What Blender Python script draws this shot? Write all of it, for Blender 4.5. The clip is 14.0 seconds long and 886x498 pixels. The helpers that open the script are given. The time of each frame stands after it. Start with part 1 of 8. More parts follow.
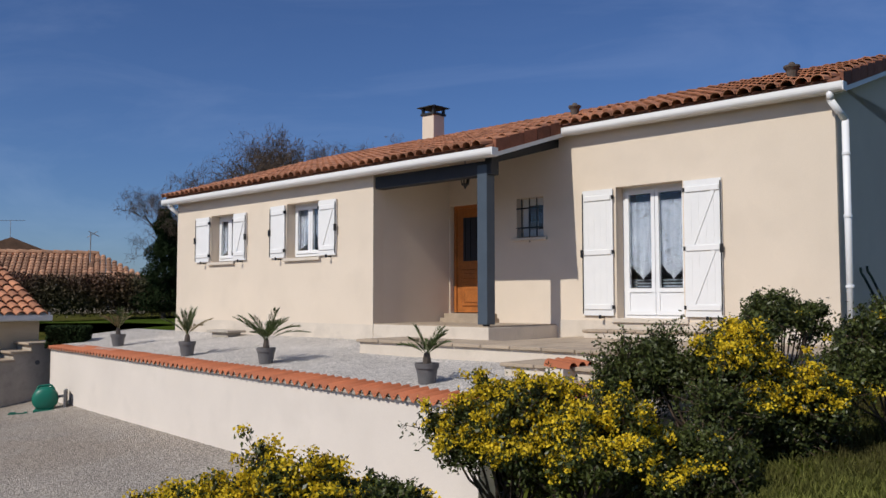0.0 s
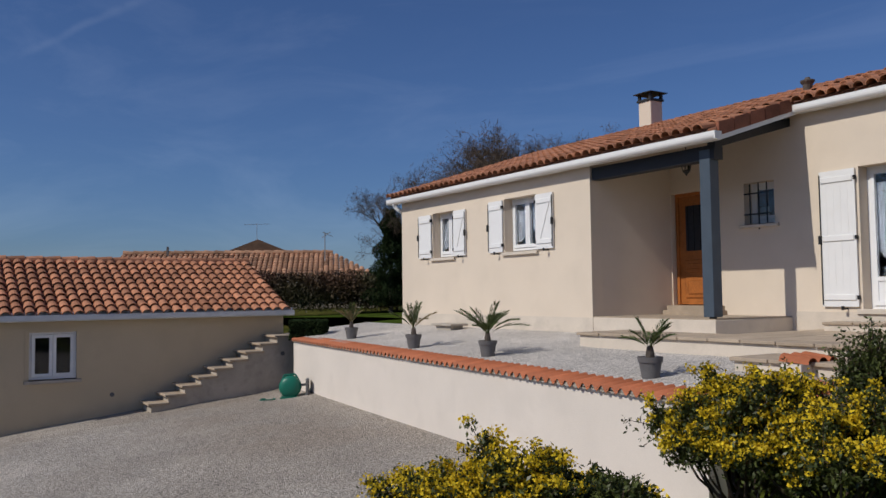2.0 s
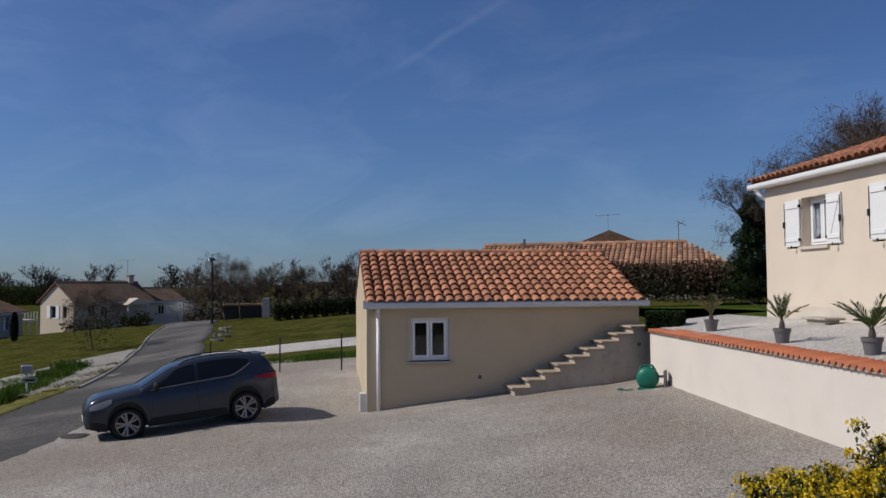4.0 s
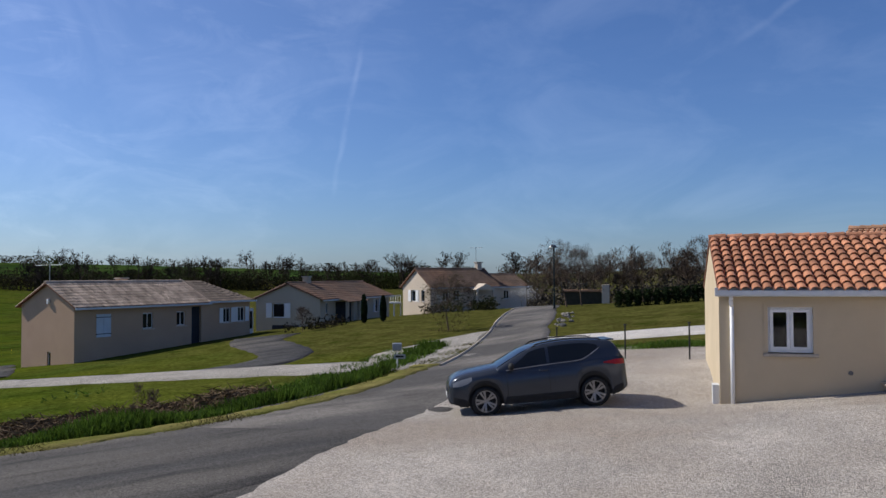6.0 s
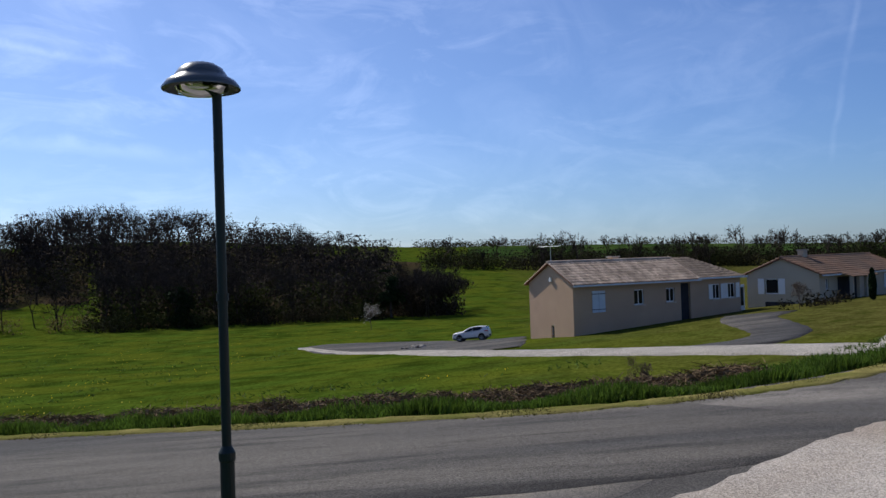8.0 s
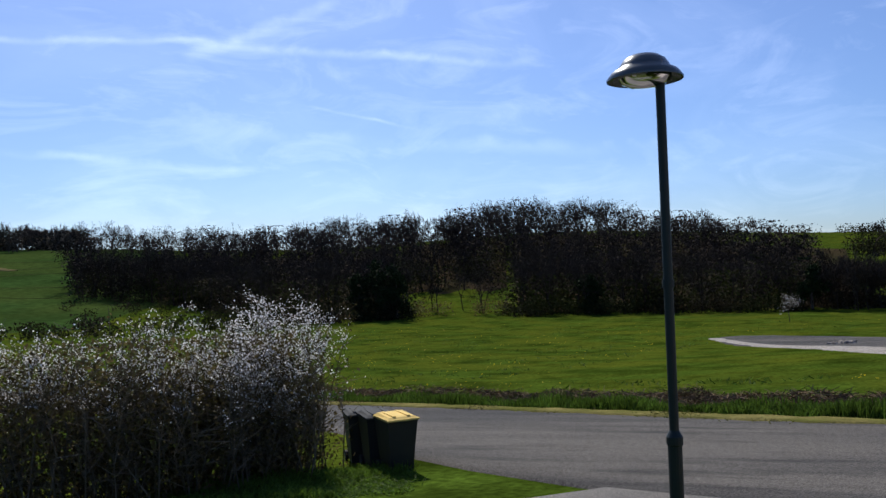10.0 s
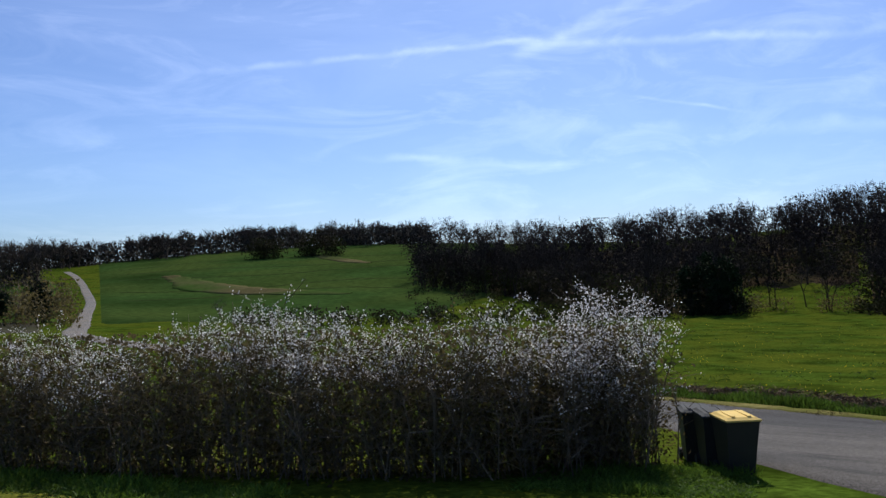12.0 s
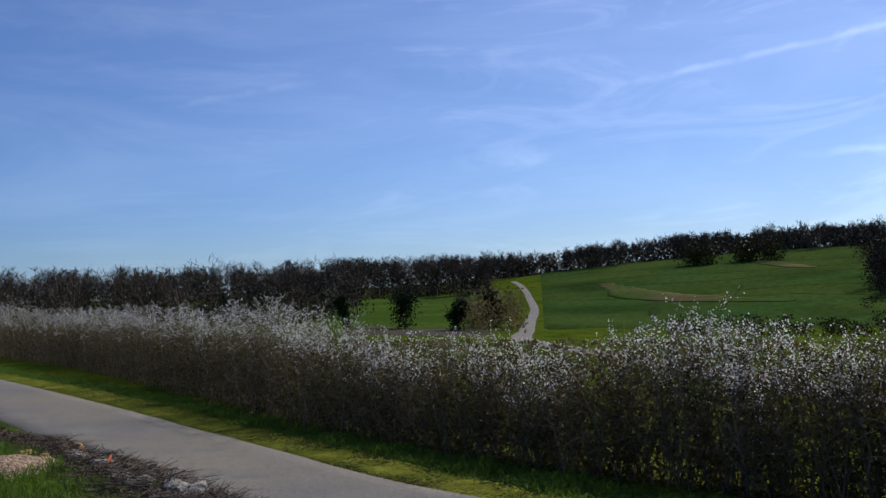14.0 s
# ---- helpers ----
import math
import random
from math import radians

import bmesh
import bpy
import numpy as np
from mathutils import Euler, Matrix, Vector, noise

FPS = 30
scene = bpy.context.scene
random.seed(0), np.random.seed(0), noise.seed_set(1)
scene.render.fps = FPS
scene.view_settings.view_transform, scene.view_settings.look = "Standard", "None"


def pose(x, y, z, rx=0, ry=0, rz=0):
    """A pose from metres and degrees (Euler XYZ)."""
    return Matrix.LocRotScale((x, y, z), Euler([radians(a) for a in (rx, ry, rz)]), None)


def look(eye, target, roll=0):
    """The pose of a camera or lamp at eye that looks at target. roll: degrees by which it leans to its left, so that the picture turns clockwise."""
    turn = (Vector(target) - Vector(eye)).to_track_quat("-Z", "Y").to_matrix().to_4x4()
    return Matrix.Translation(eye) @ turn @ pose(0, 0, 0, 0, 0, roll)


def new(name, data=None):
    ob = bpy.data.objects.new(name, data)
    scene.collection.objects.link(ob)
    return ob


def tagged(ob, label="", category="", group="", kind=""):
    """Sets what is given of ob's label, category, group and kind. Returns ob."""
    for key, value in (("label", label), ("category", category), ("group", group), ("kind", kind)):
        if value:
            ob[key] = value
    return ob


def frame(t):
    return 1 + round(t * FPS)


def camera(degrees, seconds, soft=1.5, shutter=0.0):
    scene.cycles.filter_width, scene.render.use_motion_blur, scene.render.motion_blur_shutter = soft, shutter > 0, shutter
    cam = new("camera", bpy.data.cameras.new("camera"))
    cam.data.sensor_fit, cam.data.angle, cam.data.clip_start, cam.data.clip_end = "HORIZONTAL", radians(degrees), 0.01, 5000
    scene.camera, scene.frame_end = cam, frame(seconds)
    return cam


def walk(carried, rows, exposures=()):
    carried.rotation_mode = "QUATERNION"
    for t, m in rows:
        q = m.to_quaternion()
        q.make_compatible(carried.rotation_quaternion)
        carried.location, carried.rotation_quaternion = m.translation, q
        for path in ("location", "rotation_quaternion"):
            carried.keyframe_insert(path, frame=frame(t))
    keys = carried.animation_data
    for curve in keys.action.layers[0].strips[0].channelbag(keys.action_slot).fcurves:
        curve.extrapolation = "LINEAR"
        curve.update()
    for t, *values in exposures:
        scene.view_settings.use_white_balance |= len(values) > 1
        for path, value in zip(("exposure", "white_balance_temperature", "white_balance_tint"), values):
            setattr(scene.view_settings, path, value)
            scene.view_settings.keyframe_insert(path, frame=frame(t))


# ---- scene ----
# ---- camera and walk ----
cam = camera(56.0, 14.0, soft=1.5)
EYE_A, EYE_B, EYE_C = (0.0, 0.0, 1.65), (-0.16, -0.19, 1.65), (0.09, -0.56, 1.65)
ROWS = [
    (0.0, 0.02, 3.45, 0.04, EYE_A), (0.5, 2.87, 3.31, 0.18, EYE_A), (1.0, 6.30, 3.16, 0.35, EYE_A),
    (1.5, 10.34, 3.05, 0.59, EYE_A), (2.0, 14.96, 3.08, 0.72, EYE_A), (2.5, 20.27, 3.13, 0.60, EYE_A),
    (3.0, 26.28, 3.07, 0.80, EYE_A), (3.2, 28.93, 3.07, 0.78, EYE_A),
    (5.3, 53.2, 1.93, -0.10, (-0.22, -0.28, 1.65)), (5.5, 55.5, 1.97, -0.10, (-0.22, -0.28, 1.65)), (6.0, 61.55, 1.86, 0.26, (-0.22, -0.27, 1.65)),
    (6.5, 69.12, 1.55, 0.56, (-0.2, -0.24, 1.65)), (7.0, 77.72, 1.03, 1.15, EYE_B), (7.5, 86.27, 0.84, 1.75, EYE_B),
    (8.0, 94.24, 0.87, 1.86, (-0.155, -0.205, 1.65)), (8.5, 101.69, 1.05, 1.87, (-0.15, -0.23, 1.65)), (8.7, 104.55, 1.13, 1.84, (-0.145, -0.24, 1.65)),
    (10.8, 131.12, 0.94, 2.15, EYE_C), (11.0, 133.41, 0.96, 2.09, EYE_C), (11.5, 138.62, 0.99, 2.14, EYE_C),
    (12.0, 143.71, 1.29, 2.07, EYE_C), (12.5, 149.51, 1.74, 2.07, EYE_C), (13.0, 156.86, 2.38, 2.30, EYE_C),
    (13.5, 164.75, 2.78, 2.60, EYE_C), (14.0, 172.85, 3.05, 2.75, EYE_C)]
walk(cam, [(t, pose(*e, 90 + p, r, y)) for t, y, p, r, e in ROWS],
     exposures=[(0.0, 0.02), (0.8, -0.06), (1.5, -0.17), (3.2, -0.22), (5.3, 0.32), (8.7, 0.46), (10.8, 0.5), (14.0, 0.4)])

# ---- world and sun ----
SUN_YAW, SUN_EL = 133.5, 42.0
world = bpy.data.worlds.new("sky")
scene.world = world
world.use_nodes = True
wn, wl = world.node_tree.nodes, world.node_tree.links
bg = wn["Background"]
sky = wn.new("ShaderNodeTexSky")
sky.sky_type = "NISHITA"
sky.sun_disc = False
sky.sun_elevation = radians(SUN_EL)
sky.sun_rotation = radians(-SUN_YAW)
sky.air_density, sky.dust_density, sky.ozone_density = 1.0, 0.5, 5.0
# thin cirrus streaks over the blue
co = wn.new("ShaderNodeTexCoord")
mp = wn.new("ShaderNodeMapping")
mp.inputs["Rotation"].default_value = (0.3, 0.25, 0.9)
mp.inputs["Scale"].default_value = (1.1, 4.2, 7.0)
wl.new(co.outputs["Generated"], mp.inputs["Vector"])
cn = wn.new("ShaderNodeTexNoise")
cn.inputs["Scale"].default_value, cn.inputs["Detail"].default_value, cn.inputs["Roughness"].default_value, cn.inputs["Distortion"].default_value = 1.6, 8.0, 0.6, 0.7
wl.new(mp.outputs[0], cn.inputs["Vector"])
cr = wn.new("ShaderNodeMapRange")
cr.inputs[1].default_value, cr.inputs[2].default_value, cr.inputs[4].default_value = 0.46, 0.85, 0.36
wl.new(cn.outputs["Fac"], cr.inputs[0])
# a second, finer set of wisps, denser towards the sun
mq = wn.new("ShaderNodeMapping")
mq.inputs["Rotation"].default_value = (-0.2, 0.35, 2.2)
mq.inputs["Scale"].default_value = (1.6, 3.2, 9.0)
wl.new(co.outputs["Generated"], mq.inputs["Vector"])
cq = wn.new("ShaderNodeTexNoise")
cq.inputs["Scale"].default_value, cq.inputs["Detail"].default_value, cq.inputs["Roughness"].default_value, cq.inputs["Distortion"].default_value = 2.4, 9.0, 0.62, 1.1
wl.new(mq.outputs[0], cq.inputs["Vector"])
sd = wn.new("ShaderNodeVectorMath")
sd.operation = "DOT_PRODUCT"
wl.new(co.outputs["Generated"], sd.inputs[0])
sd.inputs[1].default_value = (-0.62, -0.55, 0.55)
near_sun = wn.new("ShaderNodeMapRange")
near_sun.inputs[1].default_value, near_sun.inputs[2].default_value, near_sun.inputs[3].default_value, near_sun.inputs[4].default_value = 0.35, 0.95, 0.05, 1.0
wl.new(sd.outputs["Value"], near_sun.inputs[0])
cs = wn.new("ShaderNodeMapRange")
cs.inputs[1].default_value, cs.inputs[2].default_value, cs.inputs[3].default_value, cs.inputs[4].default_value = 0.5, 0.85, 0.26, 0.95
wl.new(cq.outputs["Fac"], cs.inputs[0])
tint = wn.new("ShaderNodeMix")
tint.data_type, tint.blend_type = "RGBA", "MULTIPLY"
tint.inputs[0].default_value, tint.inputs[7].default_value = 1.0, (0.72, 0.9, 1.25, 1)
wl.new(sky.outputs[0], tint.inputs[6])
cloud = wn.new("ShaderNodeMix")
cloud.data_type, cloud.blend_type = "RGBA", "ADD"
cloud.inputs[7].default_value = (2.6, 2.7, 2.9, 1)
wl.new(cr.outputs[0], cloud.inputs[0])
wl.new(tint.outputs[2], cloud.inputs[6])
soft = wn.new("ShaderNodeTexNoise")
soft.inputs["Scale"].default_value, soft.inputs["Detail"].default_value = 14.0, 6.0
wl.new(co.outputs["Generated"], soft.inputs["Vector"])


def sky_math(op, a, b):
    x = wn.new("ShaderNodeMath")
    x.operation = op
    for socket, v in zip(x.inputs, (a, b)):
        if hasattr(v, "node"):
            wl.new(v, socket)
        else:
            socket.default_value = v
    return x.outputs[0]


def contrail(normal, mid, half, width, strength):
    """An old vapour trail: a short stretch of a great circle round the sky, broken up by noise."""
    global last
    away, near = wn.new("ShaderNodeVectorMath"), wn.new("ShaderNodeVectorMath")
    for node, v in ((away, normal), (near, mid)):
        node.operation = "DOT_PRODUCT"
        wl.new(co.outputs["Generated"], node.inputs[0])
        node.inputs[1].default_value = v
    wob = sky_math("MULTIPLY", sky_math("SUBTRACT", soft.outputs["Fac"], 0.5), width * 3.0)
    off = sky_math("ABSOLUTE", sky_math("ADD", away.outputs["Value"], wob), 0.0)
    band, ends = wn.new("ShaderNodeMapRange"), wn.new("ShaderNodeMapRange")
    band.interpolation_type = ends.interpolation_type = "SMOOTHSTEP"
    band.inputs[1].default_value, band.inputs[2].default_value, band.inputs[3].default_value, band.inputs[4].default_value = 0.0, width, 1.0, 0.0
    wl.new(off, band.inputs[0])
    ends.inputs[1].default_value, ends.inputs[2].default_value = math.cos(radians(half * 1.15)), math.cos(radians(half * 0.6))
    wl.new(near.outputs["Value"], ends.inputs[0])
    fac = sky_math("MULTIPLY", sky_math("MULTIPLY", band.outputs[0], ends.outputs[0]), sky_math("MULTIPLY", torn.outputs[0], strength * 0.62))
    x = wn.new("ShaderNodeMix")
    x.data_type, x.blend_type = "RGBA", "ADD"
    x.inputs[7].default_value = (5.0, 5.1, 5.2, 1)
    wl.new(fac, x.inputs[0])
    wl.new(last, x.inputs[6])
    last = x.outputs[2]


wisp = wn.new("ShaderNodeMix")
wisp.data_type, wisp.blend_type = "RGBA", "ADD"
wisp.inputs[7].default_value = (3.6, 3.6, 3.6, 1)
wl.new(sky_math("MULTIPLY", cs.outputs[0], near_sun.outputs[0]), wisp.inputs[0])
wl.new(cloud.outputs[2], wisp.inputs[6])
last = wisp.outputs[2]
torn = wn.new("ShaderNodeMapRange")
torn.inputs[1].default_value, torn.inputs[2].default_value = 0.36, 0.68
wl.new(soft.outputs["Fac"], torn.inputs[0])
contrail((-0.1975, -0.1698, -0.9655), (-0.528, -0.812, 0.251), 12, 0.006, 0.8)
contrail((-0.1525, -0.206, -0.9666), (-0.781, -0.574, 0.246), 11, 0.008, 0.8)
contrail((-0.4392, 0.099, -0.8929), (-0.703, -0.657, 0.273), 5, 0.012, 0.9)
contrail((-0.0018, -0.2843, -0.9587), (-0.787, -0.591, 0.177), 4, 0.003, 0.7)
contrail((-0.3324, -0.9236, 0.191), (-0.912, 0.366, 0.185), 5, 0.005, 0.35)
contrail((-0.0836, -0.135, -0.9873), (-0.839, -0.525, 0.143), 13, 0.012, 0.5)
contrail((-0.0179, -0.1453, -0.9892), (-0.619, -0.775, 0.125), 8, 0.008, 0.6)
contrail((-0.1468, -0.2525, -0.9564), (0.104, -0.965, 0.239), 5, 0.006, 0.4)
contrail((0.2524, 0.5168, -0.8181), (-0.586, 0.754, 0.296), 5, 0.007, 0.2)
wl.new(last, bg.inputs[0])
bg.inputs[1].default_value = 0.06

sun = new("sun", bpy.data.lights.new("sun", "SUN"))
sun.data.energy, sun.data.angle, sun.data.color = 3.4, radians(0.55), (1.0, 0.95, 0.87)
a, e = radians(SUN_YAW), radians(SUN_EL)
SUN_DIR = Vector((-math.sin(a) * math.cos(e), math.cos(a) * math.cos(e), math.sin(e)))
sun.matrix_world = look(SUN_DIR * 50, (0, 0, 0))

# ---- materials ----
def material(name, colour, rough=0.8, vary=0.12, scale=3.0, fine=60.0, bump=0.2, second=None, metal=0.0, per_piece=0.0,
             spec=0.35, stain=0.0, bump_size=0.01, cells=0.0, glow=0.0, along=None, north=None):
    """A surface with a broad and a fine variation of its colour, and relief."""
    m = bpy.data.materials.new(name)
    m.use_nodes = True
    n, l = m.node_tree.nodes, m.node_tree.links
    b = n["Principled BSDF"]
    b.inputs["Roughness"].default_value = rough
    b.inputs["Metallic"].default_value = metal
    b.inputs["Specular IOR Level"].default_value = spec
    geo = n.new("ShaderNodeNewGeometry")

    def noise_at(s, detail=4.0):
        t = n.new("ShaderNodeTexNoise")
        t.inputs["Scale"].default_value, t.inputs["Detail"].default_value = s, detail
        if along and s < 10:
            mp = n.new("ShaderNodeMapping")
            mp.inputs["Scale"].default_value = along
            l.new(geo.outputs["Position"], mp.inputs["Vector"])
            l.new(mp.outputs[0], t.inputs["Vector"])
            return t.outputs["Fac"]
        l.new(geo.outputs["Position"], t.inputs["Vector"])
        return t.outputs["Fac"]

    def mixed(fac, c0, c1, mode="MIX"):
        x = n.new("ShaderNodeMix")
        x.data_type, x.blend_type = "RGBA", mode
        if hasattr(fac, "node"):
            l.new(fac, x.inputs[0])
        else:
            x.inputs[0].default_value = fac
        for socket, c in ((x.inputs[6], c0), (x.inputs[7], c1)):
            if hasattr(c, "node"):
                l.new(c, socket)
            else:
                socket.default_value = (*c, 1)
        return x.outputs[2]

    def ramp(fac, lo, hi):
        r = n.new("ShaderNodeMapRange")
        r.inputs[1].default_value, r.inputs[2].default_value = lo, hi
        l.new(fac, r.inputs[0])
        return r.outputs[0]

    dark = tuple(c * (1 - vary) for c in colour)
    light = tuple(min(1.0, c * (1 + vary)) for c in colour)
    broad, grain = noise_at(scale), noise_at(fine, 3.0)
    c = mixed(ramp(broad, 0.3, 0.7), dark, light)
    if second:
        c = mixed(ramp(noise_at(scale * 0.37 + 0.01, 5.0), 0.42, 0.62), c, second)
    if north:
        # drier turf in the gardens on the north side
        sep = n.new("ShaderNodeSeparateXYZ")
        l.new(geo.outputs["Position"], sep.inputs[0])
        wob = n.new("ShaderNodeMath")
        wob.operation = "MULTIPLY_ADD"
        l.new(noise_at(0.12), wob.inputs[0])
        wob.inputs[1].default_value = 22.0
        l.new(sep.outputs[1], wob.inputs[2])
        c = mixed(ramp(wob.outputs[0], 10.0, 30.0), c, mixed(ramp(noise_at(0.9, 6.0), 0.35, 0.65), north, tuple(x * 0.62 for x in north)))
    c = mixed(1.0, c, mixed(ramp(grain, 0.3, 0.7), (1 - vary * 0.8,) * 3, (1 + vary * 0.8,) * 3), "MULTIPLY")
    if stain:
        c = mixed(ramp(noise_at(scale * 2.3, 8.0), 0.52, 0.8), c, tuple(x * (1 - stain) for x in colour))
    if cells:
        vo = n.new("ShaderNodeTexVoronoi")
        vo.inputs["Scale"].default_value = cells
        l.new(geo.outputs["Position"], vo.inputs["Vector"])
        bw = n.new("ShaderNodeSeparateColor")
        l.new(vo.outputs["Color"], bw.inputs[0])
        val = n.new("ShaderNodeMapRange")
        val.inputs[3].default_value, val.inputs[4].default_value = 0.5, 1.45
        l.new(bw.outputs[0], val.inputs[0])
        hs = n.new("ShaderNodeHueSaturation")
        l.new(val.outputs[0], hs.inputs["Value"])
        l.new(c, hs.inputs["Color"])
        c = hs.outputs[0]
        grain = vo.outputs["Distance"]
    if per_piece:
        info = n.new("ShaderNodeObjectInfo")
        isl = n.new("ShaderNodeMath")
        isl.operation = "ADD"
        l.new(info.outputs["Random"], isl.inputs[0])
        l.new(geo.outputs["Random Per Island"], isl.inputs[1])
        fr = n.new("ShaderNodeMath")
        fr.operation = "FRACT"
        l.new(isl.outputs[0], fr.inputs[0])
        v = n.new("ShaderNodeMapRange")
        v.inputs[3].default_value, v.inputs[4].default_value = 1 - per_piece, 1 + per_piece
        l.new(fr.outputs[0], v.inputs[0])
        h = n.new("ShaderNodeHueSaturation")
        l.new(v.outputs[0], h.inputs["Value"])
        l.new(c, h.inputs["Color"])
        c = h.outputs[0]
    l.new(c, b.inputs["Base Color"])
    if bump:
        bp = n.new("ShaderNodeBump")
        bp.inputs["Strength"].default_value, bp.inputs["Distance"].default_value = bump, bump_size
        l.new(grain, bp.inputs["Height"])
        l.new(bp.outputs[0], b.inputs["Normal"])
        if cells:
            bp.invert = True
    if glow:
        tr, ms = n.new("ShaderNodeBsdfTranslucent"), n.new("ShaderNodeMixShader")
        l.new(c, tr.inputs["Color"])
        ms.inputs[0].default_value = glow
        l.new(b.outputs[0], ms.inputs[1])
        l.new(tr.outputs[0], ms.inputs[2])
        l.new(ms.outputs[0], n["Material Output"].inputs["Surface"])
    return m


RENDER = material("cream_render", (0.71, 0.605, 0.485), 0.92, 0.04, 0.7, 90, 0.3, stain=0.06, spec=0.1)
RENDER_WALL = material("pale_render", (0.70, 0.63, 0.555), 0.92, 0.04, 0.8, 90, 0.3, stain=0.07, spec=0.1)
RENDER_GARAGE = material("garage_render", (0.55, 0.45, 0.31), 0.92, 0.05, 0.8, 90, 0.3, stain=0.07, spec=0.1)
RENDER_B = material("beige_render", (0.53, 0.36, 0.24), 0.92, 0.05, 0.5, 40, 0.2, stain=0.06, spec=0.1)
RENDER_C = material("grey_render", (0.50, 0.415, 0.31), 0.9, 0.05, 0.5, 40, 0.2, stain=0.06)
RENDER_D = material("white_render", (0.60, 0.50, 0.39), 0.9, 0.04, 0.5, 40, 0.2)
CONCRETE = material("concrete", (0.42, 0.37, 0.31), 0.9, 0.12, 2.0, 70, 0.4, stain=0.25)
PAVER = material("stone_slab", (0.41, 0.325, 0.24), 0.85, 0.12, 2.5, 60, 0.4, per_piece=0.08, stain=0.2)
TILE = material("clay_tile", (0.42, 0.185, 0.10), 0.8, 0.16, 6.0, 60, 0.3, per_piece=0.3, stain=0.3)
TILE_B = material("weathered_tile", (0.40, 0.305, 0.23), 0.85, 0.28, 1.2, 40, 0.3, per_piece=0.3, stain=0.55)
TILE_RED = material("red_cap_tile", (0.42, 0.13, 0.055), 0.7, 0.1, 5.0, 60, 0.2, per_piece=0.12, stain=0.15)
WHITE = material("white_paint", (0.8, 0.79, 0.77), 0.45, 0.02, 4.0, 80, 0.03)
WHITE_PVC = material("white_plastic", (0.8, 0.8, 0.8), 0.35, 0.02, 3.0, 80, 0.0)
SLATE_BLUE = material("slate_paint", (0.062, 0.083, 0.108), 0.55, 0.08, 4.0, 60, 0.1)
IRON = material("black_iron", (0.015, 0.015, 0.016), 0.5, 0.1, 8.0, 80, 0.1)
DOORWOOD = material("varnished_wood", (0.36, 0.12, 0.028), 0.45, 0.2, 5.0, 40, 0.1)
GRAVEL = material("limestone_gravel", (0.43, 0.385, 0.335), 0.95, 0.2, 0.5, 45, 1.0, stain=0.12, bump_size=0.022, spec=0.1, cells=52.0, second=(0.36, 0.305, 0.25))
GRAVEL_PALE = material("white_gravel", (0.54, 0.50, 0.455), 0.95, 0.14, 0.7, 55, 0.9, stain=0.08, bump_size=0.014, spec=0.1, cells=58.0)
LANE_STONE = material("dusty_lane_stone", (0.31, 0.285, 0.25), 0.95, 0.16, 0.5, 30, 0.8, stain=0.2, bump_size=0.02, spec=0.1, cells=30.0)
ASPHALT = material("asphalt", (0.047, 0.045, 0.044), 0.92, 0.4, 0.7, 34, 0.9, stain=0.45, second=(0.105, 0.095, 0.083), spec=0.15, cells=45.0, along=(1.0, 0.16, 1.0))
# worn patches; paler overall because the grazing sheen is put into the colour
ASPHALT_PALE = material("worn_sheen_asphalt", (0.165, 0.149, 0.131), 0.92, 0.32, 0.9, 34, 0.8, stain=0.55, second=(0.085, 0.079, 0.073), spec=0.15, cells=45.0, along=(1.0, 0.3, 1.0))
ASPHALT_SIDE = material("smooth_asphalt", (0.135, 0.126, 0.116), 0.9, 0.12, 0.5, 34, 0.5, stain=0.2, second=(0.165, 0.145, 0.118), spec=0.15, cells=60.0)
# dry yellow grass, brightened so that sunlight is in the colour
VERGE_TURF = material("sunlit_yellow_turf", (0.115, 0.12, 0.02), 0.95, 0.35, 1.2, 12, 1.0, second=(0.07, 0.088, 0.012), bump_size=0.05, spec=0.0, stain=0.3)
DRY_TURF = material("dry_turf", (0.17, 0.15, 0.055), 0.95, 0.3, 1.5, 14, 1.0, second=(0.11, 0.115, 0.03), bump_size=0.04, spec=0.0, stain=0.3)
LITTER = material("leaf_litter", (0.05, 0.036, 0.022), 0.95, 0.3, 0.3, 4, 0.6, second=(0.03, 0.03, 0.012), bump_size=0.1, spec=0.0)
PASTURE = material("grazed_pasture", (0.046, 0.078, 0.014), 0.95, 0.3, 0.06, 0.8, 0.0, second=(0.034, 0.062, 0.012), spec=0.0)
GRASS = material("grass", (0.040, 0.066, 0.008), 0.95, 0.5, 0.35, 5, 1.0, second=(0.07, 0.088, 0.010), bump_size=0.1, spec=0.0, stain=0.45, north=(0.085, 0.083, 0.022))

GLASS = bpy.data.materials.new("window_glass")
GLASS.use_nodes = True
g = GLASS.node_tree.nodes["Principled BSDF"]
g.inputs["Base Color"].default_value = (0.9, 0.93, 0.95, 1)
g.inputs["Roughness"].default_value, g.inputs["IOR"].default_value = 0.03, 1.45
g.inputs["Transmission Weight"].default_value = 1.0
# blue-grey tone: shade behind the glass put into the lace colour
LACE = material("shaded_lace", (0.22, 0.24, 0.285), 0.9, 0.12, 5.0, 60, 0.1, stain=0.75, spec=0.1)
# near-black: shade of unlit rooms put into a colour, reused on doors
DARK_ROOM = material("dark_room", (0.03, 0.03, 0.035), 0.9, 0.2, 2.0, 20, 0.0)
ROOF_DECK = material("roof_channel_tile", (0.20, 0.085, 0.05), 0.9, 0.2, 4.0, 40, 0.3)
VERGE = material("verge_tile", (0.25, 0.09, 0.05), 0.8, 0.2, 4.0, 40, 0.2, per_piece=0.25)
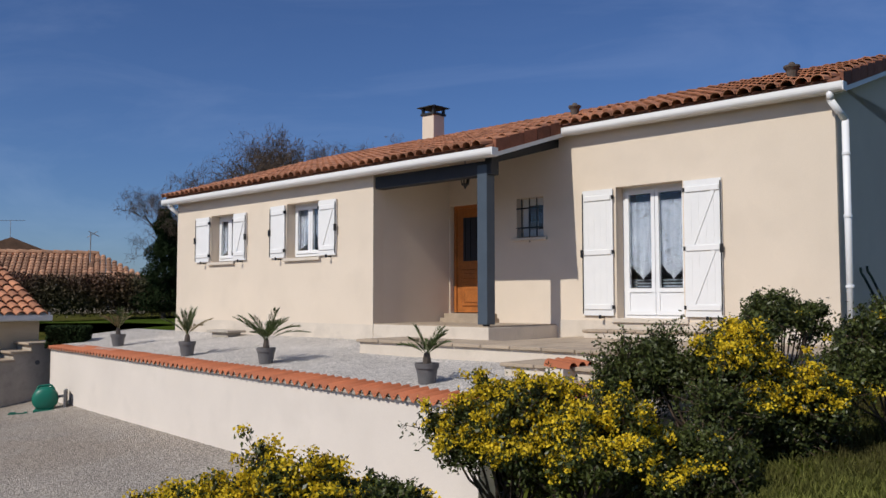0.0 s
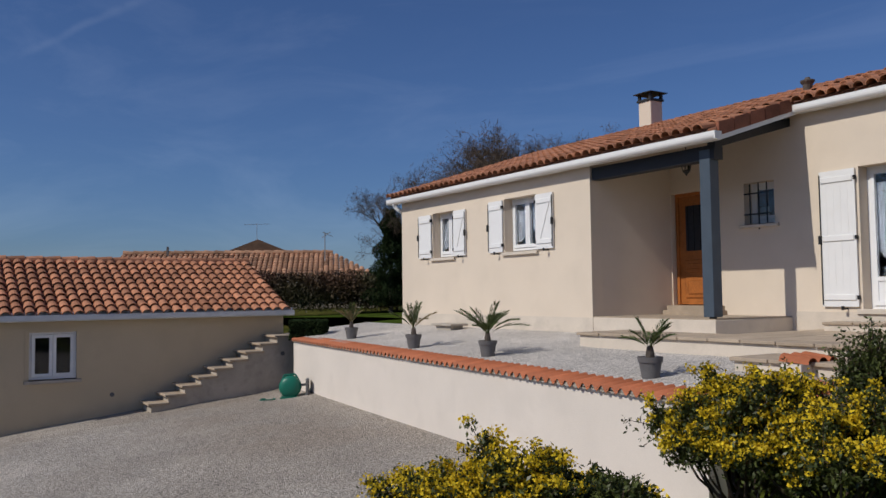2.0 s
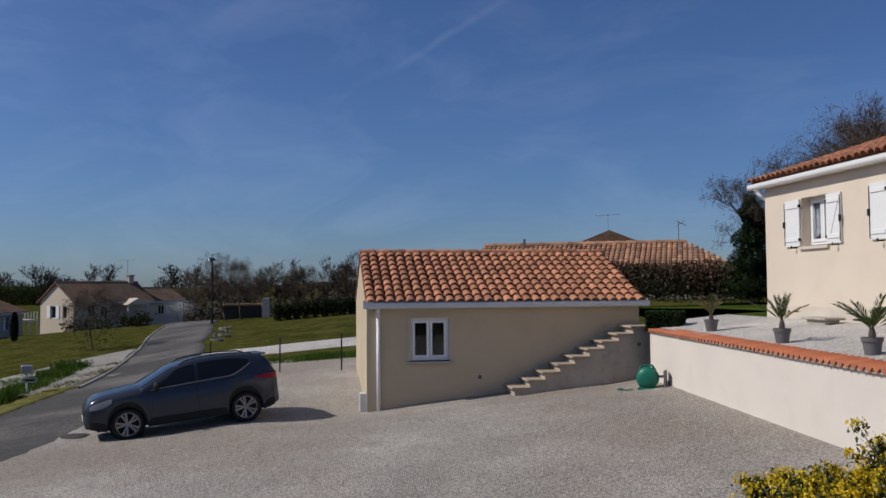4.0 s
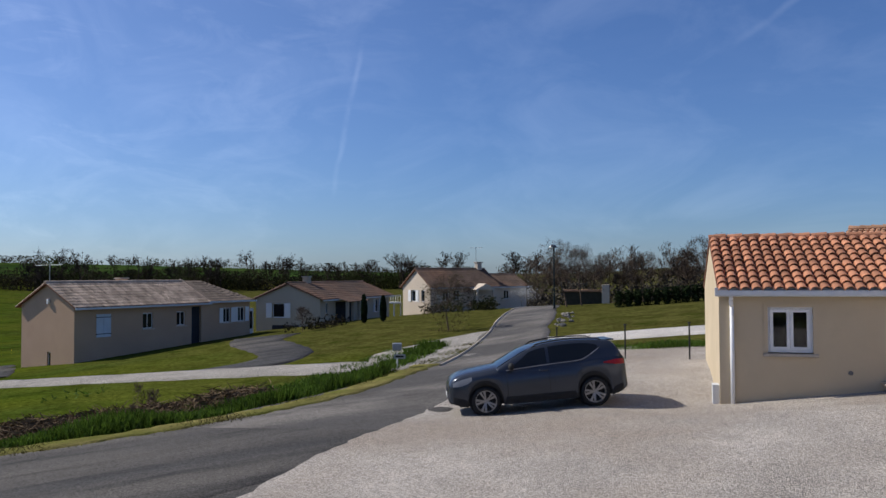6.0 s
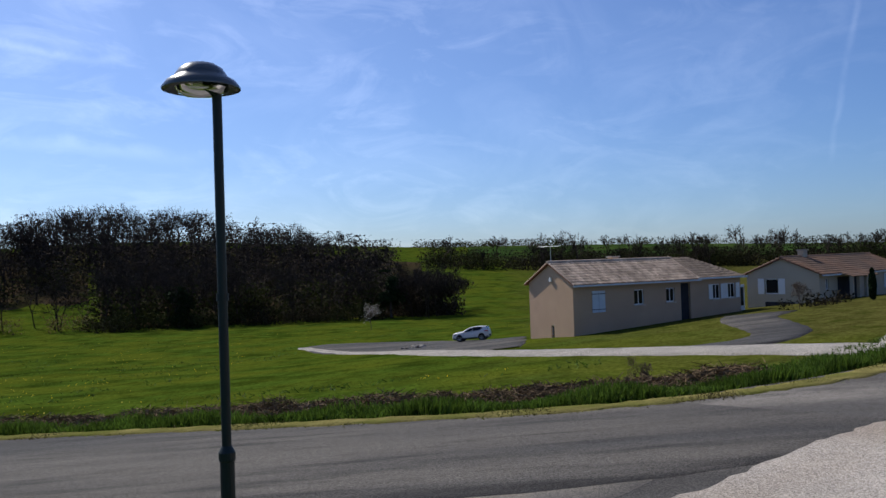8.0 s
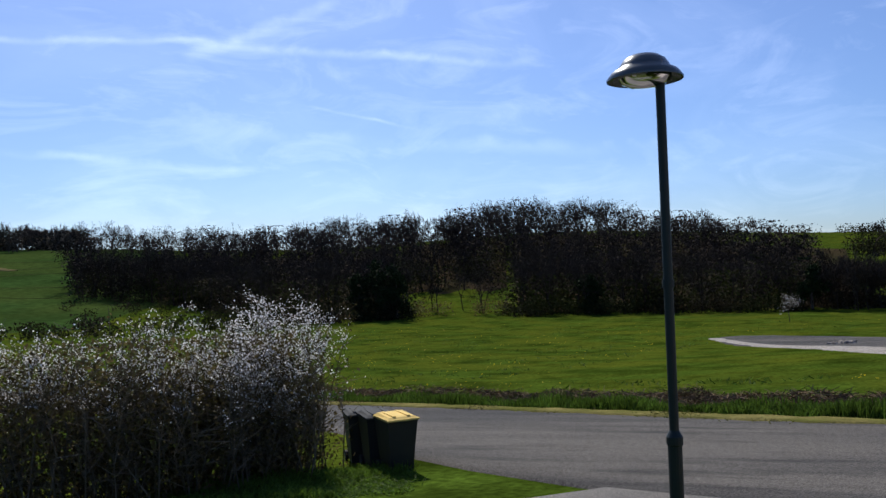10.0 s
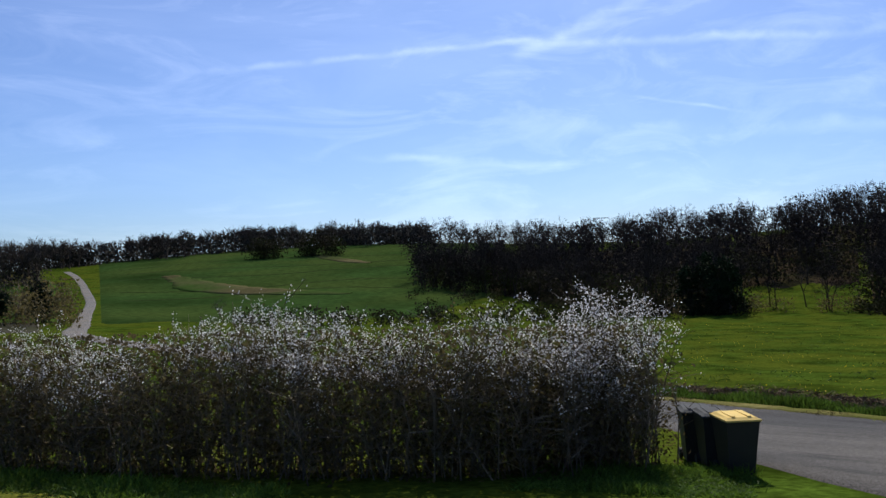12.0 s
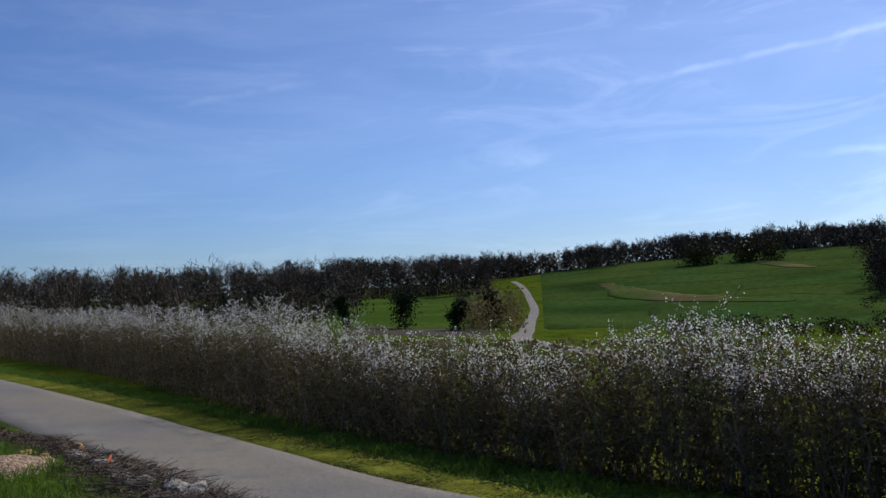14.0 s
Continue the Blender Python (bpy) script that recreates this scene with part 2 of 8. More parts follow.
CHIMNEY_CAP = material("black_metal_cap", (0.03, 0.03, 0.03), 0.5, 0.1, 5.0, 40, 0.1)
POT = material("grey_plastic_pot", (0.13, 0.125, 0.125), 0.55, 0.1, 5.0, 60, 0.05)
SOIL = material("soil", (0.06, 0.045, 0.03), 0.95, 0.3, 9.0, 60, 0.6)
PALM = material("palm_leaf", (0.075, 0.105, 0.03), 0.6, 0.25, 6.0, 40, 0.0, per_piece=0.25, glow=0.3)
PALM_DRY = material("dry_palm_leaf", (0.25, 0.2, 0.10), 0.8, 0.25, 6.0, 40, 0.0, per_piece=0.25)
GREEN_PLASTIC = material("green_plastic", (0.012, 0.15, 0.10), 0.4, 0.05, 5.0, 60, 0.02)
ZINC = material("pale_gutter", (0.62, 0.64, 0.66), 0.4, 0.06, 2.0, 50, 0.03)
LEAF = material("shrub_leaf", (0.066, 0.08, 0.021), 0.42, 0.3, 3.0, 50, 0.0, per_piece=0.55, glow=0.22)
FLOWER = material("yellow_flower", (0.74, 0.53, 0.022), 0.7, 0.12, 6.0, 50, 0.0, per_piece=0.2, glow=0.3)
TWIG = material("brown_twig", (0.095, 0.065, 0.045), 0.9, 0.3, 3.0, 50, 0.0, per_piece=0.3)
BARK = material("grey_bark", (0.075, 0.06, 0.05), 0.95, 0.3, 2.0, 20, 0.2, per_piece=0.25)
BLOSSOM = material("white_blossom", (0.86, 0.85, 0.84), 0.8, 0.04, 6.0, 50, 0.0, per_piece=0.08, glow=0.5)
HEDGE_LEAF = material("hedge_leaf", (0.105, 0.085, 0.034), 0.8, 0.3, 1.0, 30, 0.0, per_piece=0.5, glow=0.4, spec=0.2)
OLD_LEAF = material("old_hedge_leaf", (0.108, 0.084, 0.037), 0.95, 0.3, 1.0, 30, 0.0, per_piece=0.5, spec=0.05, glow=0.3)
RED_LEAF = material("red_hedge_leaf", (0.085, 0.034, 0.018), 0.6, 0.4, 0.6, 30, 0.0, second=(0.05, 0.055, 0.02), per_piece=0.45)
CONIFER = material("dark_conifer", (0.02, 0.032, 0.012), 0.9, 0.3, 1.0, 30, 0.0, per_piece=0.4, spec=0.05)
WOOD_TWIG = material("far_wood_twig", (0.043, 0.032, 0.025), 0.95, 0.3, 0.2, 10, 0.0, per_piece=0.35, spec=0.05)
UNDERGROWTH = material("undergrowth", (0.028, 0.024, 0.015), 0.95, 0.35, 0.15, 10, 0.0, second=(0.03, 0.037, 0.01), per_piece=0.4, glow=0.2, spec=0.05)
BLADE = material("grass_blade", (0.085, 0.15, 0.018), 0.7, 0.3, 0.8, 30, 0.0, per_piece=0.4, glow=0.45, spec=0.2)
BANK_BLADE = material("bank_blade", (0.062, 0.108, 0.015), 0.8, 0.35, 0.8, 30, 0.0, per_piece=0.5, glow=0.4, spec=0.1)
ROCK = material("pale_rock", (0.27, 0.245, 0.21), 0.95, 0.3, 5.0, 30, 1.0, stain=0.6, bump_size=0.03, per_piece=0.25)
OCHRE = material("ochre_rock", (0.36, 0.22, 0.09), 0.95, 0.3, 5.0, 30, 1.0, stain=0.5, bump_size=0.03, per_piece=0.2)
RUBBLE = material("ochre_rubble", (0.27, 0.19, 0.13), 0.95, 0.3, 3.0, 30, 1.0, stain=0.4, bump_size=0.05, spec=0.1, cells=14.0)
LAWN_BLADE = material("lawn_blade", (0.145, 0.155, 0.038), 0.8, 0.4, 0.9, 30, 0.0, second=(0.07, 0.06, 0.022), per_piece=0.4, glow=0.3, spec=0.1)
# undergrowth lightened with distance, the haze mixed into its colour
FAR_SCRUB = material("hazy_far_scrub", (0.065, 0.056, 0.043), 0.95, 0.35, 0.1, 10, 0.0, per_piece=0.4, spec=0.05)
HEDGE_TWIG = material("thorn_twig", (0.142, 0.11, 0.07), 0.9, 0.3, 3.0, 50, 0.0, per_piece=0.35)
# far wood twig lightened: sunlight and distance haze put into the colour
WOOD_LIT = material("lit_hazy_wood_twig", (0.085, 0.063, 0.047), 0.95, 0.3, 0.2, 10, 0.0, per_piece=0.35, spec=0.05)
# ploughed soil; also gives the gate wall its shaded brown
PLOUGH_WALL_SHADE = material("ploughed_soil_wall_shade", (0.07, 0.062, 0.05), 0.95, 0.2, 0.2, 3, 0.3, second=(0.05, 0.052, 0.03), spec=0.0)
TRAMLINE = material("wheel_track_soil", (0.036, 0.05, 0.016), 0.95, 0.3, 0.3, 2, 0.0, spec=0.0)
# slate paint darkened: the porch's shade put into beam and ceiling colour
BEAM_SHADE = material("shaded_slate_paint", (0.02, 0.022, 0.027), 0.6, 0.1, 4.0, 60, 0.1)
BRUSH = material("dead_brush", (0.15, 0.105, 0.062), 0.95, 0.3, 1.0, 30, 0.0, per_piece=0.4, spec=0.05)
PLINTH = material("plinth_render", (0.63, 0.55, 0.455), 0.9, 0.06, 1.5, 70, 0.3, stain=0.18)

CAR_BLUE = material("blue_grey_car_paint", (0.06, 0.068, 0.083), 0.2, 0.03, 2.0, 50, 0.0, metal=0.5)
CAR_WHITE = material("white_car_paint", (0.72, 0.72, 0.70), 0.3, 0.02, 2.0, 50, 0.0)
CAR_GLASS = material("tinted_car_glass", (0.012, 0.014, 0.016), 0.06, 0.02, 2.0, 50, 0.0)
RUBBER = material("black_rubber", (0.018, 0.018, 0.018), 0.8, 0.1, 8.0, 60, 0.1)
ALLOY = material("alloy_rim", (0.3, 0.3, 0.31), 0.3, 0.05, 4.0, 50, 0.0, metal=0.8)
RED_LENS = material("red_lens", (0.35, 0.015, 0.015), 0.15, 0.05, 4.0, 50, 0.0)
CLEAR_LENS = material("clear_lens", (0.2, 0.21, 0.225), 0.1, 0.05, 4.0, 50, 0.0)
LAMP_GREEN = material("dark_green_lamp_paint", (0.006, 0.015, 0.014), 0.5, 0.08, 4.0, 50, 0.03)
LAMP_SHELL = material("grey_lamp_shell", (0.10, 0.11, 0.115), 0.25, 0.05, 4.0, 50, 0.0, metal=0.5)
BIN_DARK = material("dark_bin_plastic", (0.02, 0.021, 0.02), 0.55, 0.1, 4.0, 50, 0.05)
BIN_YELLOW = material("yellow_bin_lid", (0.74, 0.52, 0.15), 0.8, 0.08, 4.0, 50, 0.05, spec=0.15)
BIN_GREY = material("grey_bin_lid", (0.07, 0.073, 0.075), 0.85, 0.08, 4.0, 50, 0.05, spec=0.1)
LAWN = material("lawn", (0.06, 0.09, 0.014), 0.95, 0.3, 0.5, 25, 1.0, bump_size=0.04, spec=0.0)

FIELD = material("winter_wheat", (0.026, 0.052, 0.013), 0.95, 0.35, 0.03, 0.6, 0.0, second=(0.042, 0.066, 0.016), spec=0.0)
BARE_FIELD = material("bare_soil_field", (0.085, 0.075, 0.036), 0.95, 0.3, 0.05, 0.8, 0.0, second=(0.035, 0.065, 0.015), spec=0.0)
SHUTTER_BLUE = material("pale_blue_shutter", (0.58, 0.64, 0.7), 0.6, 0.05, 3.0, 40, 0.05)
TILE_C = material("brown_roof_tile", (0.13, 0.085, 0.06), 0.85, 0.25, 0.5, 20, 0.3, second=(0.19, 0.105, 0.065), per_piece=0.15)
TILE_C2 = material("dark_weathered_tile", (0.19, 0.145, 0.11), 0.9, 0.25, 1.0, 20, 0.3, per_piece=0.2, stain=0.3)
TILE_NB = material("mottled_roof_tile", (0.40, 0.22, 0.13), 0.85, 0.25, 1.5, 20, 0.3, per_piece=0.35)
GALV = material("galvanised_steel", (0.35, 0.36, 0.37), 0.45, 0.08, 5.0, 50, 0.0, metal=0.6)
ORANGE = material("orange_plastic", (0.7, 0.13, 0.02), 0.5, 0.05, 5.0, 50, 0.0)


# ---- helpers ----
def box(bm, x0, x1, y0, y1, z0, z1, turn=None):
    m = Matrix.Translation(((x0 + x1) / 2, (y0 + y1) / 2, (z0 + z1) / 2)) @ Matrix.Diagonal((x1 - x0, y1 - y0, z1 - z0, 1))
    return bmesh.ops.create_cube(bm, size=1.0, matrix=(turn @ m) if turn else m)["verts"]


def tube(bm, p0, p1, r0, r1=None, seg=10, caps=True):
    """A round bar from p0 to p1."""
    p0, p1 = Vector(p0), Vector(p1)
    d = p1 - p0
    m = Matrix.Translation((p0 + p1) / 2) @ d.to_track_quat("Z", "Y").to_matrix().to_4x4()
    return bmesh.ops.create_cone(bm, segments=seg, radius1=r0, radius2=r0 if r1 is None else r1, depth=d.length,
                                 cap_ends=caps, matrix=m)["verts"]


def lathe(bm, profile, seg=24, at=(0, 0, 0)):
    """A turned form: profile of (radius, height)."""
    rings = []
    for r, z in profile:
        rings.append([bm.verts.new((at[0] + r * math.cos(k * math.tau / seg), at[1] + r * math.sin(k * math.tau / seg),
                                    at[2] + z)) for k in range(seg)])
    for lo, hi in zip(rings, rings[1:]):
        for k in range(seg):
            bm.faces.new((lo[k], lo[(k + 1) % seg], hi[(k + 1) % seg], hi[k]))


def extrude(bm, outline, thick, m=None):
    """A plate: outline of (x, z) in the plane y = 0, thick along +y."""
    front = [bm.verts.new((x, 0, z)) for x, z in outline]
    back = [bm.verts.new((x, thick, z)) for x, z in outline]
    bm.faces.new(front)
    bm.faces.new(back[::-1])
    for i in range(len(front)):
        j = (i + 1) % len(front)
        bm.faces.new((front[i], back[i], back[j], front[j]))
    if m:
        bmesh.ops.transform(bm, matrix=m, verts=front + back)


def mesh_from(name, bm, mat, smooth=False):
    bmesh.ops.recalc_face_normals(bm, faces=bm.faces[:])
    me = bpy.data.meshes.new(name)
    bm.to_mesh(me)
    bm.free()
    me.materials.append(mat)
    if smooth:
        me.shade_smooth()
    return me


def part(name, bm, mat, parent=None, label="", smooth=False, bevel=0.0):
    if bevel:
        bmesh.ops.bevel(bm, geom=bm.edges[:], offset=bevel, segments=1, affect="EDGES")
    ob = new(name, mesh_from(name, bm, mat, smooth))
    if parent:
        ob.parent = parent
    return tagged(ob, label)


def boxes(name, mat, parent, *dims, label="", bevel=0.0):
    bm = bmesh.new()
    for d in dims:
        box(bm, *d)
    return part(name, bm, mat, parent, label, bevel=bevel)


def base(name, m, label="", category="", group="", kind=""):
    ob = new(name)
    ob.matrix_world = m
    return tagged(ob, label, category, group, kind)


def raw(name, verts, faces, mat, parent=None, smooth=False):
    me = bpy.data.meshes.new(name)
    me.from_pydata(verts, [], faces)
    me.materials.append(mat)
    if smooth:
        me.shade_smooth()
    ob = new(name, me)
    if parent:
        ob.parent = parent
    return ob


def wall_sheet(name, mat, parent, x0, x1, z0, z1, thick, holes=(), m=None, label=""):
    """An upright wall along x, thick along +y, with openings (xa, xb, za, zb) right through it."""
    xs = sorted({x0, x1, *[h[0] for h in holes], *[h[1] for h in holes]})
    zs = sorted({z0, z1, *[h[2] for h in holes], *[h[3] for h in holes]})
    bm = bmesh.new()
    grid = [[[bm.verts.new((x, y, z)) for z in zs] for x in xs] for y in (0, thick)]

    def solid(i, k):
        if not (0 <= i < len(xs) - 1 and 0 <= k < len(zs) - 1):
            return False
        cx, cz = (xs[i] + xs[i + 1]) / 2, (zs[k] + zs[k + 1]) / 2
        return not any(h[0] < cx < h[1] and h[2] < cz < h[3] for h in holes)

    f, b = grid
    for i in range(len(xs) - 1):
        for k in range(len(zs) - 1):
            if not solid(i, k):
                continue
            bm.faces.new((f[i][k], f[i + 1][k], f[i + 1][k + 1], f[i][k + 1]))
            bm.faces.new((b[i][k], b[i][k + 1], b[i + 1][k + 1], b[i + 1][k]))
            for (di, dk), (p, q) in (((-1, 0), ((i, k), (i, k + 1))), ((1, 0), ((i + 1, k + 1), (i + 1, k))),
                                     ((0, -1), ((i + 1, k), (i, k))), ((0, 1), ((i, k + 1), (i + 1, k + 1)))):
                if not solid(i + di, k + dk):
                    bm.faces.new((f[p[0]][p[1]], f[q[0]][q[1]], b[q[0]][q[1]], b[p[0]][p[1]]))
    bmesh.ops.delete(bm, geom=[v for v in bm.verts if not v.link_faces], context="VERTS")
    if m:
        bmesh.ops.transform(bm, matrix=m, verts=bm.verts[:])
    return part(name, bm, mat, parent, label)


def mesh_np(name, verts, quads, mat, parent=None, smooth=False):
    """A mesh object from arrays of corners and of four-sided faces."""
    me = bpy.data.meshes.new(name)
    verts, quads = np.asarray(verts, dtype=np.float32), np.asarray(quads, dtype=np.int32)
    me.vertices.add(len(verts))
    me.vertices.foreach_set("co", verts.ravel())
    me.loops.add(quads.size)
    me.loops.foreach_set("vertex_index", quads.ravel())
    me.polygons.add(len(quads))
    me.polygons.foreach_set("loop_start", np.arange(len(quads), dtype=np.int32) * quads.shape[1])
    me.update(calc_edges=True)
    me.validate()
    me.materials.append(mat)
    if smooth:
        me.shade_smooth()
    ob = new(name, me)
    if parent:
        ob.parent = parent
    return ob


def flecks(rng, centres, length, width, up=0.0):
    """Small leaves: a lozenge at each centre, turned at random; up pulls their tips upward."""
    n = len(centres)
    a = rng.normal(size=(n, 3))
    a[:, 2] += up
    a /= np.linalg.norm(a, axis=1, keepdims=True)
    b = np.cross(a, rng.normal(size=(n, 3)))
    b /= np.linalg.norm(b, axis=1, keepdims=True) + 1e-9
    s = rng.uniform(0.6, 1.3, size=(n, 1))
    a, b = a * length * s / 2, b * width * s / 2
    fold = np.cross(a, b)
    fold *= 0.25 * width / (np.linalg.norm(fold, axis=1, keepdims=True) + 1e-9)
    v = np.stack([centres - a, centres + b + fold, centres + a, centres - b + fold], 1).reshape(-1, 3)
    return v, np.arange(4 * n).reshape(n, 4)


def sticks(p0, p1, r0, r1):
    """Many three-sided twigs from p0 to p1 (arrays), with their end radii."""
    n = len(p0)
    d = p1 - p0
    d /= np.linalg.norm(d, axis=1, keepdims=True) + 1e-9
    side = np.cross(d, np.where(np.abs(d[:, 2:3]) > 0.9, [[1.0, 0, 0]], [[0, 0, 1.0]]))
    side /= np.linalg.norm(side, axis=1, keepdims=True) + 1e-9
    other = np.cross(d, side)
    v = np.empty((n, 6, 3))
    for k in range(3):
        o = side * math.cos(k * math.tau / 3) + other * math.sin(k * math.tau / 3)
        v[:, k] = p0 + o * np.reshape(r0, (-1, 1))
        v[:, 3 + k] = p1 + o * np.reshape(r1, (-1, 1))
    q = np.array([[0, 1, 4, 3], [1, 2, 5, 4], [2, 0, 3, 5]])
    return v.reshape(-1, 3), (np.arange(n)[:, None, None] * 6 + q).reshape(-1, 4)


def ribbons(rng, p0, p1, r0, r1):
    """Many thin blades or far twigs from p0 to p1, each one narrow four-sided face."""
    n = len(p0)
    d = p1 - p0
    side = np.cross(d, rng.normal(size=(n, 3)))
    side /= np.linalg.norm(side, axis=1, keepdims=True) + 1e-9
    a, b = side * np.reshape(r0, (-1, 1)), side * np.reshape(r1, (-1, 1))
    return np.stack([p0 - a, p0 + a, p1 + b, p1 - b], 1).reshape(-1, 3), np.arange(4 * n).reshape(n, 4)


def joined(*pieces):
    vs, qs, n = [], [], 0
    for v, q in pieces:
        vs.append(v)
        qs.append(np.asarray(q) + n)
        n += len(v)
    return np.concatenate(vs), np.concatenate(qs)


def bare_tree(rng, height, spread=0.35, levels=4, forks=4, trunk=0.03, lean=0.0):
    """A leafless tree as twigs: start and end points and radii, base at the origin."""
    segs = []
    tips = []

    def grow(p, d, length, r, level):
        q = p
        bits = 3 if level < 2 else 2
        for i in range(bits):
            d = d + rng.normal(size=3) * 0.13
            d[2] += 0.05
            d /= np.linalg.norm(d)
            e = q + d * length / bits
            ra, rb = r * (1 - 0.25 * i / bits), r * (1 - 0.25 * (i + 1) / bits)
            segs.append((q, e, ra, rb))
            if level < levels and (level > 0 or i >= 1):
                for _ in range(forks if i == bits - 1 else forks - 2):
                    side = rng.normal(size=3)
                    side -= d * (side @ d)
                    side /= np.linalg.norm(side)
                    nd = d * (1 - spread) + side * spread * rng.uniform(0.9, 1.6)
                    nd /= np.linalg.norm(nd)
                    grow(e, nd, length * rng.uniform(0.5, 0.75), r * rng.uniform(0.4, 0.58), level + 1)
            q = e
        if level == levels:
            tips.append(q)

    grow(np.zeros(3), np.array([lean, 0.0, 1.0]), height * 0.42, height * trunk * 0.5, 0)
    p0, p1 = np.array([s[0] for s in segs]), np.array([s[1] for s in segs])
    k = height / max(p1[:, 2].max(), 0.1)
    return p0 * k, p1 * k, np.array([s[2] for s in segs]), np.array([s[3] for s in segs]), np.array(tips) * k


def strip(name, mat, line, lift=0.05, across=5, step=1.2, edge=0.0, seed=1, parent=None, height=None):
    """A road or path along (x, y, width) points, laid on the ground."""
    rng = random.Random(seed)
    pts = []
    n = len(line)
    for i in range(n - 1):
        p0, p1, p2, p3 = line[max(i - 1, 0)], line[i], line[i + 1], line[min(i + 2, n - 1)]
        k = max(2, int(math.dist(p1[:2], p2[:2]) / step))
        for j in range(k + (i == n - 2)):
            t = j / k
            pts.append([0.5 * (2 * b + (c - a) * t + (2 * a - 5 * b + 4 * c - d) * t * t + (3 * b - a - 3 * c + d) * t ** 3)
                        for a, b, c, d in zip(p0, p1, p2, p3)])
    verts, faces = [], []
    for i, (x, y, w) in enumerate(pts):
        a, b = pts[max(i - 1, 0)], pts[min(i + 1, len(pts) - 1)]
        d = Vector((b[0] - a[0], b[1] - a[1]))
        d.normalize()
        ws = w + rng.uniform(-edge, edge) * 2
        offs = [-0.5 * ws - 0.12] + [(j / across - 0.5) * ws for j in range(across + 1)] + [0.5 * ws + 0.12]
        for j, o in enumerate(offs):
            px, py = x - d.y * o, y + d.x * o
            verts.append((px, py, (height or ground)(px, py) + (lift if 0 < j < across + 2 else -0.08)))
    for i in range(len(pts) - 1):
        for j in range(across + 2):
            k = i * (across + 3) + j
            faces.append((k, k + across + 3, k + across + 4, k + 1))
    return raw(name, verts, faces, mat, parent, smooth=True)


def smooth_step(a, b, x):
    t = min(1.0, max(0.0, (x - a) / (b - a)))
    return t * t * (3 - 2 * t)


def ahead(yaw, d):
    return Vector((-math.sin(radians(yaw)) * d, math.cos(radians(yaw)) * d, 0))


# ---- the ground ----
def slope(x, y):
    """The drive's plane, which the roads follow."""
    return -1.045 + 0.0667 * x + 0.058 * y


def ground(x, y):
    d = math.hypot(x, y)
    yaw = math.degrees(math.atan2(-x, y)) % 360
    z = slope(x, y)
    z += max(0.0, y - 16.5) * 0.05 * smooth_step(-60, -10, x)
    if x > 0:
        z -= 0.05 * x
    if y < -30:
        z += 0.05 * (-30 - y)
    z += 1.8 * math.exp(-((x + 68) ** 2 + (y - 30) ** 2) / 35 ** 2)
    z -= 0.8 * math.exp(-((x + 86) ** 2 + (y + 6) ** 2) / 17 ** 2)
    floor = -8.0
    z = floor + math.log1p(math.exp((z - floor) / 1.5)) * 1.5 if z < 20 else z
    z += (10 + 13.5 * math.exp(-((yaw - 150) / 22) ** 2)) * smooth_step(120, 460, d)
    z += 12 * math.exp(-((yaw - 114) / 15) ** 2) * smooth_step(140, 300, d)
    z += 6.0 * math.exp(-((yaw - 88) / 20) ** 2) * smooth_step(310, 450, d)
    if yaw > 250 or yaw < 45:
        z = min(z, 1.0)
    z += 1.0 * smooth_step(-0.5, 3.5, x) * smooth_step(1, 9, y) * (1 - smooth_step(14, 30, y))
    # the drive dips towards the garage
    gx, gy = x + 14.5, y - 13.5
    s = min(1.0, max(0.2, (gx * 4.0 + gy * 4.3) / 34.5))
    z -= (0.33 - 0.15 * s) * (1 - smooth_step(0.8, 3.7, math.hypot(gx - 4.0 * s, gy - 4.3 * s)))
    # a slight fall along the retaining wall and under the parked car
    wx, wy = x + 8.4, y - 17.92
    s = min(1.0, max(0.0, (wx * 8.485 - wy * 9.39) / 160.2))
    z -= 0.07 * (1 - smooth_step(0.4, 2.5, math.hypot(wx - 8.485 * s, wy + 9.39 * s)))
    z -= 0.22 * math.exp(-((x + 17.2) ** 2 + (y - 11.0) ** 2) / 3.6 ** 2)
    # the garden's mound where the camera stands
    z += 1.0 * (1 - smooth_step(3.0, 9.5, math.hypot(x - 1.0, y + 0.5)))
    return z
# one sheet to the horizon, finer near by
rings = [0.8 * 1.045 ** k for k in range(190)]
verts, faces, seg = [(0, 0, ground(0, 0))], [], 240
for r in rings:
    for k in range(seg):
        x, y = r * math.cos(k * math.tau / seg), r * math.sin(k * math.tau / seg)
        verts.append((x, y, ground(x, y)))
for k in range(seg):
    faces.append((0, 1 + k, 1 + (k + 1) % seg))
for j in range(len(rings) - 1):
    for k in range(seg):
        p, q = 1 + j * seg + k, 1 + j * seg + (k + 1) % seg
        faces.append((p, p + seg, q + seg, q))
ground_ob = tagged(raw("ground", verts, faces, GRASS, smooth=True), "green spring meadow and fields over a wide valley",
                   "ground", kind="structure")

# roads and paths
road = tagged(strip("road", ASPHALT_PALE, [(-110, 73, 3.6), (-82, 56.5, 3.6), (-62, 43.0, 3.5), (-54, 36.9, 3.4), (-43.7, 29.3, 3.4), (-36.3, 23.6, 3.2), (-30.4, 19.2, 3.5), (-25.4, 14.8, 4.4),
                                           (-21.8, 9.9, 5.0), (-18.6, 5.4, 6.6)], 0.062, 8, 1.2, 0.1), "worn grey asphalt lane climbing past the houses, grazing sheen in its colour", "road", kind="structure")
